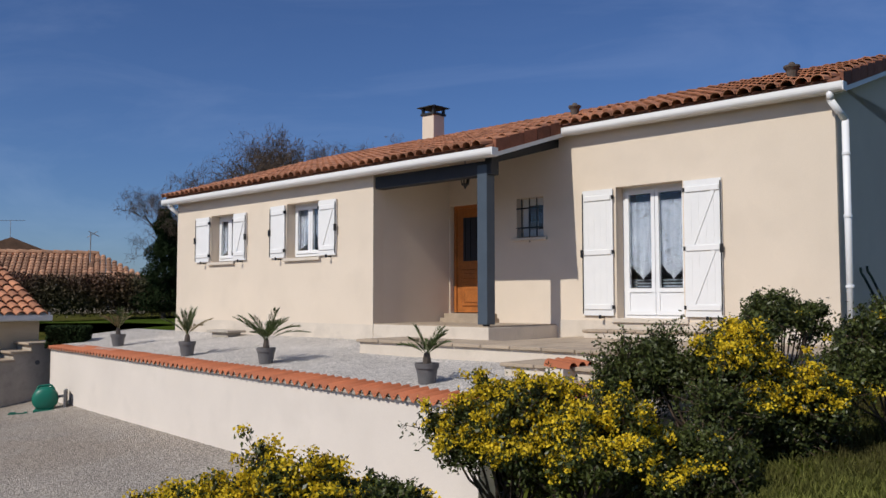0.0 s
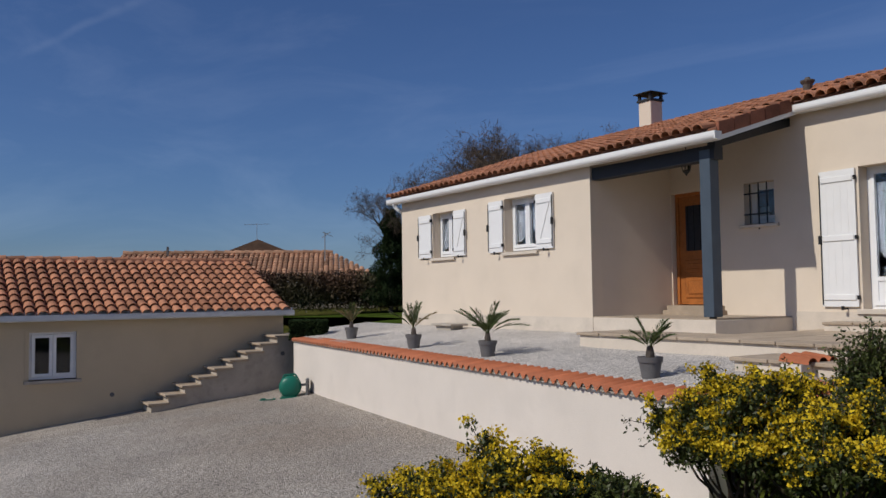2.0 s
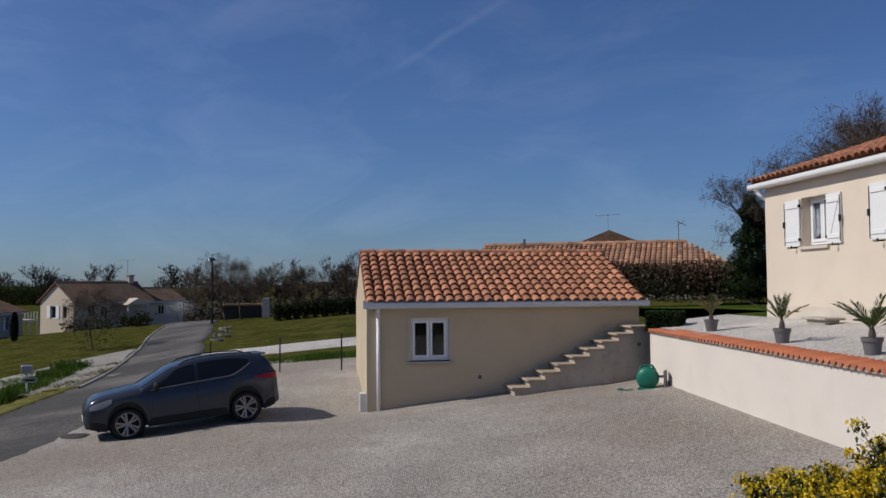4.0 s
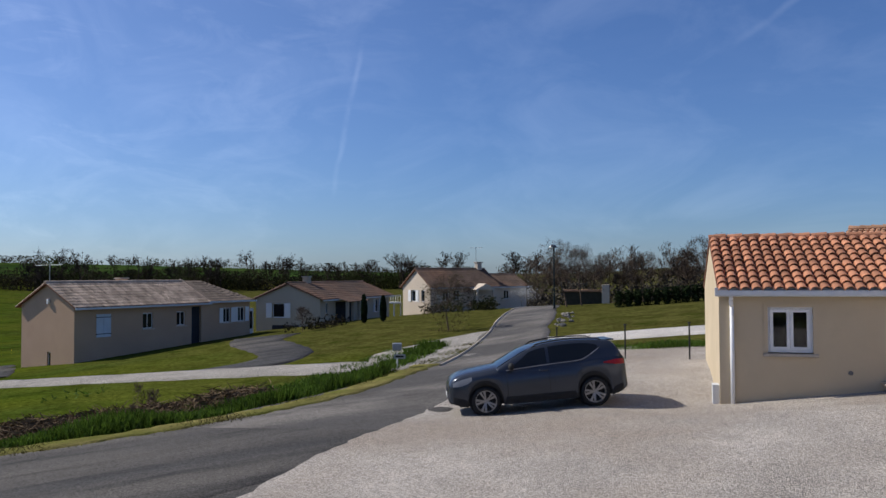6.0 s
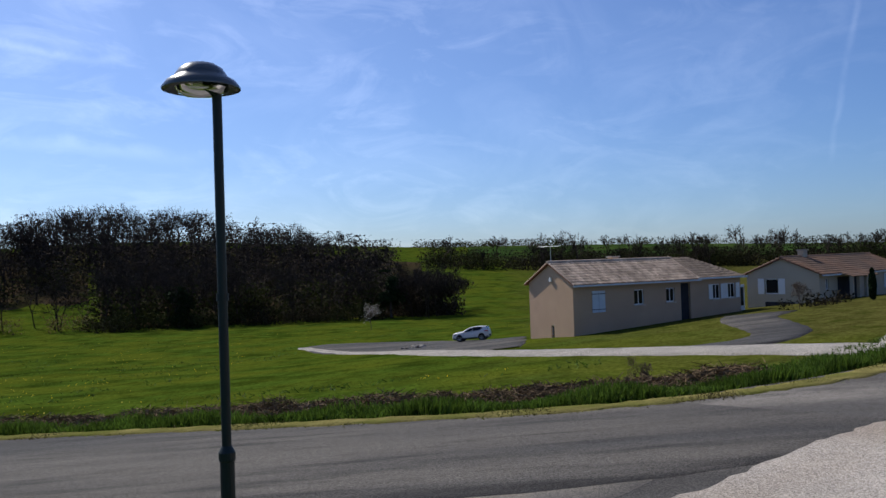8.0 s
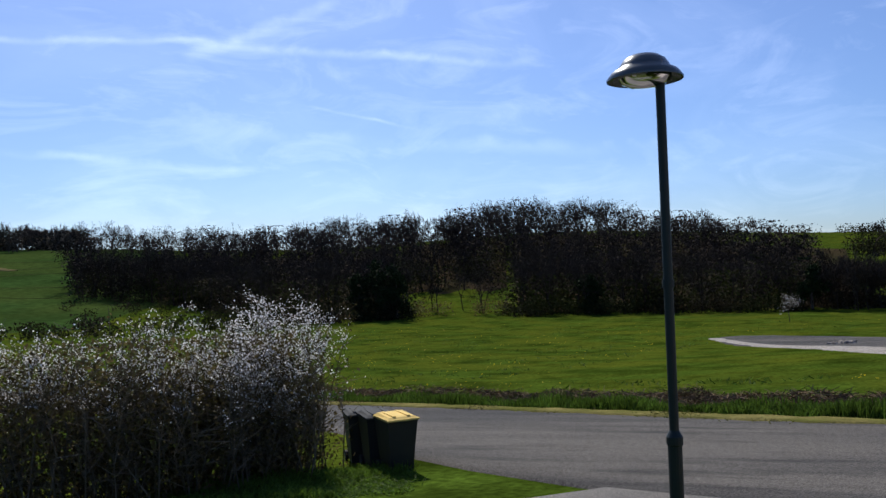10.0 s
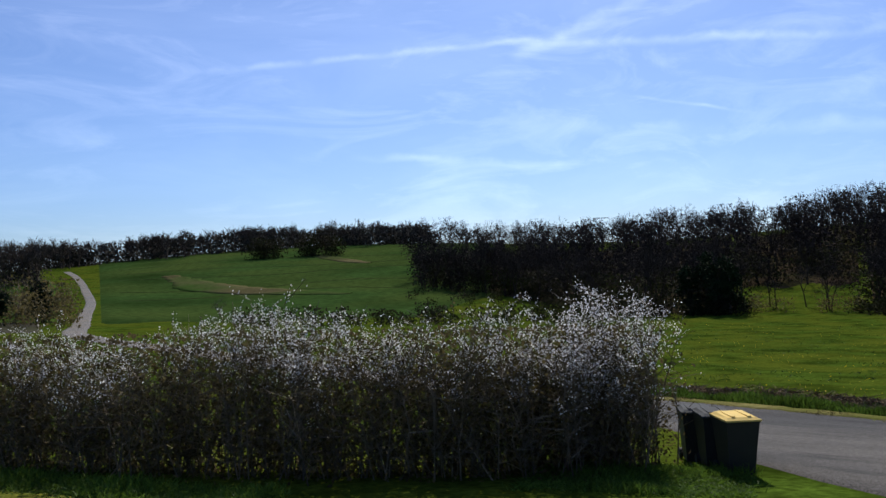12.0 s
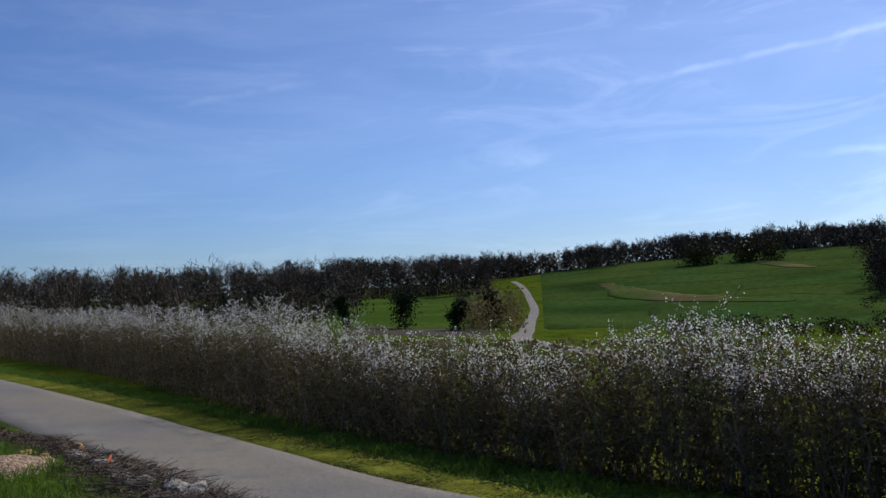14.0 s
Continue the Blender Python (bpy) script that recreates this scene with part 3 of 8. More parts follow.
junction = tagged(strip("road", ASPHALT, [(-21.4, 9.4, 4.6), (-18.2, 5.0, 7), (-16.8, 0, 9), (-18.5, -7, 9.5), (-22, -15, 6.5), (-24.5, -28, 4.6)], 0.058, 8, 1.2, 0.1, 15),
                  "dark patched asphalt where the lanes meet", "road", kind="structure")
hill_lane = tagged(strip("road", ASPHALT_SIDE, [(-24, -25, 4.8), (-24.5, -32, 4.2), (-24, -60, 3.8), (-22.8, -102, 3.0), (-31, -138, 2.6), (-39.2, -170.3, 2.3), (-48.5, -205.5, 2.1),
                                                (-56.2, -243, 2.1), (-63, -278, 2.1), (-69, -313.5, 2.1), (-73, -345, 2.1)], 0.064, 8, 1.2, 0.1, 16),
                   "pale asphalt lane winding up the far hill", "road", kind="structure")
kerb = tagged(strip("kerb", RENDER_C, [(-26.6, 13.9, 0.04), (-30.7, 17.5, 0.04), (-36.3, 21.9, 0.04), (-43.0, 26.6, 0.04), (-54.3, 35.0, 0.04), (-62, 41.1, 0.04)], 0.13, 2, 0.9, 0.01, 13), "pale concrete kerb along the lane", "kerb", kind="structure")
side_road = tagged(strip("road", ASPHALT_SIDE, [(-15.6, 0.2, 6), (-12.3, -2.2, 6.0), (-6.3, -8.4, 3.8), (0.14, -15.8, 3.35), (3.87, -23.2, 3.7),
                                           (8.5, -31.9, 4.4), (24.1, -57.2, 4.5), (42, -84, 4.5), (80, -130, 4.6)], 0.055, 6, 1.2, 0.025, 2),
                   "grey asphalt lane beside the blossoming hedge", "road", kind="structure")
apron = tagged(strip("road", ASPHALT, [(-18.5, 8.2, 3.5), (-15.2, 4.2, 4.5), (-12.0, 0.8, 5.0), (-9.6, -2.6, 4.0)], 0.05, 5, 1.0, 0.12, 14),
               "grey asphalt edge along the gravel drive", "road", kind="structure")
lane = tagged(strip("lane", LANE_STONE, [(-27.8, 13.2, 2.0), (-31.6, 11.2, 3.2), (-37, 6.6, 2.6), (-44, 0.9, 2.3), (-52, -3.9, 2.2), (-63, -9.0, 2.0), (-76, -15.5, 1.8), (-88, -22, 1.2)],
                    0.075, 5, 1.0, 0.15, 3), "pale gravel lane to the neighbouring house", "path", kind="structure")
pull_in = tagged(strip("lane", LANE_STONE, [(-26.9, 12.9, 1.2), (-31.4, 15.9, 5.2), (-34.7, 19.2, 4.0), (-37.4, 22.4, 0.8)], 0.06, 5, 1.0, 0.15, 4),
                 "pale gravel lay-by along the asphalt lane", "path", kind="structure")
parking = tagged(strip("parking", ASPHALT, [(-50, -1.6, 4), (-58, -2.6, 7), (-68, -5.0, 12), (-78, -9, 16), (-86, -15, 13), (-91, -21, 3)], 0.06, 6, 1.5, 0.3, 5),
                 "grey tarmac parking area beside the beige house", "parking", kind="structure")
loop_path = tagged(strip("path", ASPHALT, [(-36.2, 8.0, 3.6), (-37.4, 10.6, 2.8), (-40.6, 12.7, 2.6), (-46, 13.6, 2.8), (-52, 14.4, 3.2), (-56, 16.3, 4.4)], 0.055, 4, 1.0, 0.1, 6),
                   "grey tarmac path curving to the beige house", "path", kind="structure")
far_drive = tagged(strip("path", GRAVEL_PALE, [(-30, 20.5, 2.4), (-25, 24.3, 3), (-20, 27.4, 3), (-17.5, 28.8, 2.2)], 0.06, 4, 1.0, 0.15, 7),
                   "white gravel drive behind a wire fence", "path", kind="structure")

# the gravel drive, from the lane's edge to the retaining wall
near_edge = [(-10.2, 0.6), (-11.7, 2.4), (-14.5, 4.9), (-17.0, 7.6), (-19.0, 9.7), (-22.6, 13.5), (-26.6, 17.6)]
far_edge = [(-5.2, 0.6), (-2.2, 5.0), (0.6, 8.6), (-8.2, 18.0), (-14, 20.5), (-22.4, 20.5)]


def along(line, t):
    t *= len(line) - 1
    i = min(int(t), len(line) - 2)
    a, b = Vector(line[i]), Vector(line[i + 1])
    return a.lerp(b, t - i)


verts, faces, nu, nv = [], [], 60, 40
rng = random.Random(9)
for i in range(nu + 1):
    p, q = along(near_edge, i / nu), along(far_edge, i / nu)
    p = p + Vector((rng.uniform(-0.07, 0.07), rng.uniform(-0.07, 0.07)))
    for j in range(nv + 1):
        v = p.lerp(q, j / nv)
        verts.append((v.x, v.y, ground(v.x, v.y) + 0.07))
for i in range(nu):
    for j in range(nv):
        k = i * (nv + 1) + j
        faces.append((k, k + 1, k + nv + 2, k + nv + 1))
drive = tagged(raw("drive", verts, faces, GRAVEL, smooth=True), "pale limestone gravel drive in front of the garage", "drive", kind="structure")

spill = tagged(strip("sand", RUBBLE, [(-13.5, 13.9, 0.15), (-13.15, 14.25, 0.42), (-12.7, 14.75, 0.36), (-12.3, 15.2, 0.12)], 0.062, 3, 0.2, 0.05, 17),
               "spill of ochre sand at the foot of the garage wall", "sand", kind="structure")

# ---- the house ----
HOUSE = pose(3.25, 13.18, 0, 0, 0, -43)
house = base("house", HOUSE, "cream rendered bungalow with white shutters and a clay tile roof", "house")
LY, LX0, LX1 = -1.85, -11.24, -4.43
PITCH = 0.31


def roof_z(y):
    return 4.02 + (y + 2.08) * PITCH


wall_sheet("wall", RENDER, house, LX0, LX1, 0.4, 3.95, 0.25,
           [(-9.79, -8.87, 2.46, 3.5), (-7.0, -5.96, 2.46, 3.55)], Matrix.Translation((0, LY, 0)))
TURN = Matrix(((0, -1, 0, 0), (1, 0, 0, 0), (0, 0, 1, 0), (0, 0, 0, 1)))
bm = bmesh.new()
plan = [(LX1, LY + 0.25), (-4.28, -0.003), (-4.6, -0.003), (LX1 - 0.25, LY + 0.25)]
foot, head = [[bm.verts.new((x, y, 0.4 if k == 0 else roof_z(y) - 0.12)) for x, y in plan] for k in (0, 1)]
bm.faces.new(foot)
bm.faces.new(head)
for i in range(4):
    bm.faces.new((foot[i], foot[(i + 1) % 4], head[(i + 1) % 4], head[i]))
part("wall", bm, RENDER, house, "shaded porch side wall in cream render")
wall_sheet("wall", RENDER, house, LX1, 2.86, 0.4, 4.6, 0.25,
           [(-4.26, -3.2, 1.38, 3.45), (-2.63, -2.04, 2.74, 3.46), (-0.58, 0.6, 1.34, 3.48)])
wall_sheet("wall", RENDER, house, LY + 0.25, 8.0, 0.4, 3.95, 0.25, (), Matrix.Translation((LX0 + 0.25, 0, 0)) @ TURN)
wall_sheet("wall", RENDER, house, LX0, 2.86, 0.4, 3.95, 0.25, (), Matrix.Translation((0, 8.0, 0)))
wall_sheet("wall", RENDER, house, 0.25, 8.0, 0.4, 4.62, 0.25, [(2.3, 2.75, 2.35, 3.3)], Matrix.Translation((2.86, 0, 0)) @ TURN,
           "shaded gable wall in cream render")
for x in (LX0 + 0.25, 2.86):
    bm = bmesh.new()
    extrude(bm, [(LY + 0.25 if x < 0 else 0.1, 3.94 if x < 0 else 4.6), (3.1, roof_z(3.1) - 0.03), (8.1, 3.94)], 0.25,
            Matrix.Translation((x, 0, 0)) @ TURN)
    part("gable", bm, RENDER, house)
boxes("plinth", PLINTH, house, (LX0 - 0.012, LX1 + 0.012, LY - 0.012, LY + 0.02, 0.4, 1.2))
boxes("plinth", PLINTH, house, (-1.7, 2.872, -0.012, 0.02, 0.4, 1.3))
bm = bmesh.new()
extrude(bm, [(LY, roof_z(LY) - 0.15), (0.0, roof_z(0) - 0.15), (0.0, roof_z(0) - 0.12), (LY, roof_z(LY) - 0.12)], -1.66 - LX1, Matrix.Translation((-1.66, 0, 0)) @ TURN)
part("porch_ceiling", bm, BEAM_SHADE, house, "boarded porch ceiling coloured as in deep shade")


def roof_plate(x0, x1, y0, y1, thick=0.1):
    bm = bmesh.new()
    extrude(bm, [(y0, roof_z(y0) - thick), (y1, roof_z(y1) - thick), (y1, roof_z(y1)), (y0, roof_z(y0))], x1 - x0,
            Matrix.Translation((x1, 0, 0)) @ TURN)
    return bm


RIDGE_Y = 3.1
roof = part("roof", roof_plate(-11.5, -1.5, -2.02, RIDGE_Y), ROOF_DECK, house, "clay canal tile roof")
right_roof = part("roof", roof_plate(-1.5, 3.0, -0.2, RIDGE_Y), ROOF_DECK, house, "clay canal tile roof")
bm = bmesh.new()
extrude(bm, [(RIDGE_Y, roof_z(RIDGE_Y) - 0.1), (8.3, roof_z(RIDGE_Y) - 1.7), (8.3, roof_z(RIDGE_Y) - 1.6), (RIDGE_Y, roof_z(RIDGE_Y))], 14.5,
        Matrix.Translation((3.0, 0, 0)) @ TURN)
part("roof", bm, ROOF_DECK, house, "rear roof slope of clay tiles")


def tile_mesh(name, length, width, mat):
    """One canal tile: a tapered half round, its lower end wider, along +y going up."""
    bm = bmesh.new()
    rows = []
    for y, k, lift in ((0.0, 1.0, 0.022), (length, 0.82, 0.0)):
        for r in (1.0, 0.86):
            rows.append([bm.verts.new((math.cos(math.pi * j / 6) * width / 2 * k * r, y,
                                       math.sin(math.pi * j / 6) * width / 2 * k * r * 0.9 + lift)) for j in range(7)])
    o0, i0, o1, i1 = rows
    for j in range(6):
        bm.faces.new((o0[j], o0[j + 1], o1[j + 1], o1[j]))
        bm.faces.new((o0[j], i0[j], i0[j + 1], o0[j + 1]))
    return mesh_from(name, bm, mat, smooth=False)


def tile_at(x, y, z, tilt):
    return Matrix.Translation((x, y, z)) @ Matrix.Rotation(tilt, 4, "X")


def gutter(name, parent, x0, x1, y, z, mat, r=0.075):
    """A half-round gutter with a rolled lip and closed ends, along x."""
    bm = bmesh.new()
    prof = [(r * math.cos(a), r * math.sin(a)) for a in [math.pi * (1 + k / 8) for k in range(9)]]
    prof = [(-r, 0.05)] + prof + [(r, 0.05), (r - 0.012, 0.05)] + [((r - 0.012) * math.cos(-a), (r - 0.012) * math.sin(-a))
                                                                  for a in [math.pi * k / 8 for k in range(9)]] + [(-r + 0.012, 0.05)]
    a = [bm.verts.new((x0, y + p[0], z + p[1])) for p in prof]
    b = [bm.verts.new((x1, y + p[0], z + p[1])) for p in prof]
    for i in range(len(prof)):
        j = (i + 1) % len(prof)
        bm.faces.new((a[i], a[j], b[j], b[i]))
    for x in (x0, x1):
        box(bm, x - 0.008, x + 0.008, y - r, y + r, z - r * 0.95, z + 0.05)
    return part(name, bm, mat, parent, "white half-round gutter")


gutter("gutter", house, -11.55, -1.46, LY - 0.19, 3.93, WHITE)
gutter("gutter", house, -1.46, 3.05, -0.19, 4.50, WHITE)
boxes("fascia", WHITE, house, (-11.5, -1.5, LY - 0.1, LY - 0.07, 3.86, 3.99))
boxes("fascia", WHITE, house, (-1.45, 3.0, -0.1, -0.07, 4.43, 4.57))


def pipe_run(name, parent, pts, r, mat, label=""):
    bm = bmesh.new()
    for p, q in zip(pts, pts[1:]):
        tube(bm, p, q, r, seg=12)
    for p in pts[1:-1]:
        bmesh.ops.create_uvsphere(bm, u_segments=10, v_segments=6, radius=r, matrix=Matrix.Translation(p))
    return part(name, bm, mat, parent, label, smooth=True)


dp = pipe_run("downpipe", house, [(2.86, -0.19, 4.46), (2.86, -0.17, 4.33), (2.97, 0.06, 4.08), (2.97, 0.06, 1.0)], 0.048, WHITE_PVC, "white plastic downpipe")
for z in (3.6, 2.75, 1.8):
    bm = bmesh.new()
    tube(bm, (2.97, 0.06, z), (2.97, 0.06, z + 0.035), 0.058, seg=12)
    part("bracket", bm, WHITE_PVC, dp)
pipe_run("downpipe", house, [(-11.3, LY - 0.19, 3.9), (-11.3, LY - 0.16, 3.8), (-11.29, LY + 0.12, 3.6), (-11.29, LY + 0.12, 0.9)], 0.048, WHITE_PVC, "white plastic downpipe")

# verges: clay edge tiles over a white board
for x, y0 in ((-1.5, -2.0), (3.0, -0.15), (-11.5, -2.0)):
    bm = bmesh.new()
    extrude(bm, [(y0, roof_z(y0) - 0.2), (RIDGE_Y, roof_z(RIDGE_Y) - 0.2), (RIDGE_Y, roof_z(RIDGE_Y) - 0.13), (y0, roof_z(y0) - 0.13)], 0.03,
            Matrix.Translation((x + 0.02, 0, 0)) @ TURN)
    part("verge_board", bm, WHITE, house)
    n = int((RIDGE_Y - y0) / 0.36) if x > -11 else 4
    for k in range(n):
        if x == -1.5 and k * 0.36 + y0 > -0.35:
            break
        y = y0 + k * 0.36
        bm = bmesh.new()
        extrude(bm, [(y, roof_z(y) - 0.13), (y + 0.345, roof_z(y + 0.345) - 0.13), (y + 0.345, roof_z(y + 0.345) + 0.06), (y, roof_z(y) + 0.075)],
                0.05, Matrix.Translation((x + 0.03, 0, 0)) @ TURN)
        part("verge_tile", bm, VERGE, house)

# porch: platform, column, beams, lantern
boxes("platform", PLINTH, house, (LX1, -1.76, LY, 0.0, 0.6, 1.205), label="concrete porch platform", bevel=0.008)
boxes("platform_tiles", PAVER, house, (LX1 + 0.02, -1.78, LY + 0.02, -0.005, 1.205, 1.222), label="tan floor tiles of the porch")
column = boxes("column", SLATE_BLUE, house, (-2.0, -1.8, -1.83, -1.63, 1.25, 3.78), label="slate-blue painted timber column", bevel=0.006)
boxes("foot_plate", IRON, column, (-1.94, -1.86, -1.77, -1.69, 1.21, 1.255))
boxes("beam", BEAM_SHADE, house, (LX1 + 0.02, -1.72, LY + 0.03, LY + 0.23, 3.62, 3.84), label="slate painted porch beam coloured as in shade", bevel=0.006)
bm = bmesh.new()
extrude(bm, [(LY + 0.03, 3.78), (0.0, 4.28), (0.0, 4.42), (LY + 0.03, 3.92)], 0.14, Matrix.Translation((-1.7, 0, 0)) @ TURN)
part("rafter", bm, BEAM_SHADE, house, "slate painted verge rafter coloured as in shade")


def lantern(parent, x, y, z):
    bm = bmesh.new()
    lathe(bm, [(0.0, 0.02), (0.05, 0.0), (0.055, -0.03), (0.11, -0.06), (0.115, -0.08), (0.095, -0.085)], 8, (x, y, z - 0.16))
    tube(bm, (x, y, z), (x, y, z - 0.15), 0.008, seg=6)
    for k in range(6):
        a = k * math.tau / 6
        tube(bm, (x + 0.095 * math.cos(a), y + 0.095 * math.sin(a), z - 0.24), (x + 0.06 * math.cos(a), y + 0.06 * math.sin(a), z - 0.42), 0.007, seg=5)
    lathe(bm, [(0.065, 0.0), (0.065, -0.015), (0.02, -0.05), (0.012, -0.08), (0.0, -0.085)], 8, (x, y, z - 0.42))
    lamp = part("lantern", bm, IRON, parent, "black wrought iron hanging lantern")
    bm = bmesh.new()
    lathe(bm, [(0.088, -0.25), (0.056, -0.415)], 6, (x, y, z))
    part("glass", bm, GLASS, lamp)


lantern(house, -2.58, -1.46, 4.0)


def casement(parent, x0, x1, z0, z1, y, leaves=2, panel=0.0, curtain=None):
    """A white window in its opening: frame, leaves, panes and a near-black sheet for the unlit room."""
    win = boxes("window", WHITE_PVC, parent, (x0, x0 + 0.05, y, y + 0.07, z0, z1), (x1 - 0.05, x1, y, y + 0.07, z0, z1),
                (x0 + 0.05, x1 - 0.05, y, y + 0.07, z0, z0 + 0.05), (x0 + 0.05, x1 - 0.05, y, y + 0.07, z1 - 0.05, z1), label="white framed window")
    w = (x1 - x0 - 0.1) / leaves
    for k in range(leaves):
        a, b = x0 + 0.05 + k * w + 0.004, x0 + 0.05 + (k + 1) * w - 0.004
        f, zb = 0.065, z0 + 0.06 + panel
        dims = [(a, a + f, y - 0.02, y + 0.04, z0 + 0.055, z1 - 0.055), (b - f, b, y - 0.02, y + 0.04, z0 + 0.055, z1 - 0.055),
                (a + f, b - f, y - 0.02, y + 0.04, z1 - 0.055 - f, z1 - 0.055), (a + f, b - f, y - 0.02, y + 0.04, z0 + 0.055, z0 + 0.055 + f)]
        if panel:
            dims += [(a + f, b - f, y - 0.02, y + 0.04, zb, zb + f), (a + f, b - f, y, y + 0.02, z0 + 0.055 + f, zb)]
        boxes("sash", WHITE_PVC, win, *dims)
        pane = boxes("pane", GLASS, win, (a + f, b - f, y + 0.008, y + 0.014, (zb + f) if panel else z0 + 0.055 + f, z1 - 0.055 - f))
        pane.visible_shadow = False
        if curtain:
            curtain(win, a + f, b - f, (zb + f) if panel else z0 + 0.12, z1 - 0.12, y + 0.06, k)
    # dark sheet in place of the shaded room behind the panes
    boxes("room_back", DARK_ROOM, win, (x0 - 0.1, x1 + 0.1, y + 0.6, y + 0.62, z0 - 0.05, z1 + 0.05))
    return win


def curtain_sheet(parent, name, a, b, top, bottom_of, y, mat, folds=5, depth=0.02):
    n = 24
    verts, faces = [], []
    for i in range(n + 1):
        x = a + (b - a) * i / n
        for j in range(13):
            lo = bottom_of(i / n)
            verts.append((x, y + depth * math.sin(i / n * folds * math.tau) * (0.4 + 0.6 * j / 12), top + (lo - top) * j / 12))
    for i in range(n):
        for j in range(12):
            k = i * 13 + j
            faces.append((k, k + 1, k + 14, k + 13))
    return raw(name, verts, faces, mat, parent, smooth=True)


def pointed_lace(win, a, b, z0, z1, y, k):
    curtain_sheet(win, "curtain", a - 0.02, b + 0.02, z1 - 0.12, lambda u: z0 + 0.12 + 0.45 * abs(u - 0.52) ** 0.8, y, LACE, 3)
    bm = bmesh.new()
    for j in range(3):
        box(bm, a - 0.03, b + 0.03, y + 0.1, y + 0.11, z0 + 0.02 + j * 0.05, z0 + 0.045 + j * 0.05)
    part("chair_slat", bm, LACE, win)


def tied_voile(win, a, b, z0, z1, y, k):
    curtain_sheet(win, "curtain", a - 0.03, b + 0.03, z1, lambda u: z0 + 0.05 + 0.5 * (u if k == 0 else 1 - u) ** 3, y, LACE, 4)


casement(house, -0.58, 0.6, 1.34, 3.48, 0.22, 2, 0.36, pointed_lace)
casement(house, -7.0, -5.96, 2.5, 3.55, LY + 0.21, 2, 0.0, tied_voile)
casement(house, -9.79, -8.87, 2.5, 3.5, LY + 0.21, 2, 0.0, tied_voile)
casement(house, -2.63, -2.04, 2.78, 3.46, 0.2, 1)
boxes("sill", PLINTH, house, (-2.72, -1.95, -0.06, 0.2, 2.69, 2.745), label="rendered window sill", bevel=0.006)
boxes("sill", PLINTH, house, (-7.05, -5.9, LY - 0.06, LY + 0.2, 2.4, 2.465), label="rendered window sill", bevel=0.006)
boxes("sill", PLINTH, house, (-9.84, -8.82, LY - 0.06, LY + 0.2, 2.4, 2.465), label="rendered window sill", bevel=0.006)
boxes("sill", PLINTH, house, (-0.66, 0.68, -0.05, 0.2, 1.27, 1.345), label="rendered door sill", bevel=0.006)
boxes("sill", PLINTH, house, (2.86, 2.93, 2.22, 2.83, 2.29, 2.352))
# iron bars before the small window
bm = bmesh.new()
for x in (-2.5, -2.33, -2.17):
    tube(bm, (x, -0.015, 2.66 if x == -2.33 else 2.76), (x, -0.015, 3.44), 0.011, seg=6)
for z in (2.92, 3.27):
    box(bm, -2.62, -2.05, -0.022, -0.008, z - 0.012, z + 0.012)
part("window_grille", bm, IRON, house, "black wrought iron window grille")


def shutter(parent, x0, x1, z0, z1, y, hinge, battens, brace):
    """A boarded white shutter folded back on the wall; hinge: -1 at x0, 1 at x1."""
    sh = boxes("shutter", WHITE, parent, (x0 + 0.004, x1 - 0.004, y - 0.03, y - 0.012, z0 + 0.004, z1 - 0.004), label="white boarded wooden shutter, folded open")
    w = (x1 - x0) / 5
    for k in range(5):
        boxes("board", WHITE, sh, (x0 + k * w + 0.0006, x0 + (k + 1) * w - 0.0006, y - 0.045, y - 0.028, z0, z1))
    zs = [z0 + 0.14 + (z1 - z0 - 0.28) * k / (battens - 1) for k in range(battens)]
    for z in zs:
        boxes("batten", WHITE, sh, (x0 + 0.03, x1 - 0.03, y - 0.064, y - 0.046, z - 0.045, z + 0.045), bevel=0.008)
        xh = x0 if hinge < 0 else x1
        boxes("hinge", IRON, sh, (xh - 0.016, xh + 0.016, y - 0.06, y - 0.02, z - 0.03, z + 0.03))
    if brace:
        for za, zb in zip(zs, zs[1:]):
            bm = bmesh.new()
            h = zb - za - 0.09
            ln = math.hypot(h, x1 - x0 - 0.16)
            box(bm, -0.035, 0.035, y - 0.058, y - 0.046, -ln / 2 + 0.02, ln / 2 - 0.02)
            lean = math.atan2((x1 - x0 - 0.16), h) * 0.8
            bmesh.ops.transform(bm, matrix=Matrix.Translation(((x0 + x1) / 2, 0, (za + zb) / 2)) @ Matrix.Rotation(lean, 4, "Y"), verts=bm.verts[:])
            part("brace", bm, WHITE, sh)
    xo = x1 if hinge < 0 else x0
    bm = bmesh.new()
    tube(bm, (xo + 0.01 * hinge, y - 0.06, z0 + 0.03), (xo + 0.01 * hinge, y - 0.06, z1 - 0.05), 0.008, seg=6)
    box(bm, xo - 0.02, xo + 0.02, y - 0.085, y - 0.045, (z0 + z1) / 2 - 0.08, (z0 + z1) / 2 + 0.05)
    part("bolt", bm, IRON, sh, "black iron bolt")
    bm = bmesh.new()
    xm = x0 * 0.35 + x1 * 0.65
    tube(bm, (xm, y, z0 - 0.03), (xm, y - 0.12, z0 - 0.03), 0.012, seg=6)
    box(bm, xm - 0.03, xm + 0.015, y - 0.125, y - 0.115, z0 - 0.05, z0 + 0.01)
    part("shutter_stop", bm, IRON, sh)


shutter(house, -1.2, -0.62, 1.38, 3.46, 0, 1, 3, False)
shutter(house, 0.64, 1.24, 1.38, 3.46, 0, -1, 3, True)
shutter(house, -7.5, -7.02, 2.48, 3.53, LY, 1, 2, False)
shutter(house, -5.94, -5.42, 2.48, 3.53, LY, -1, 2, True)
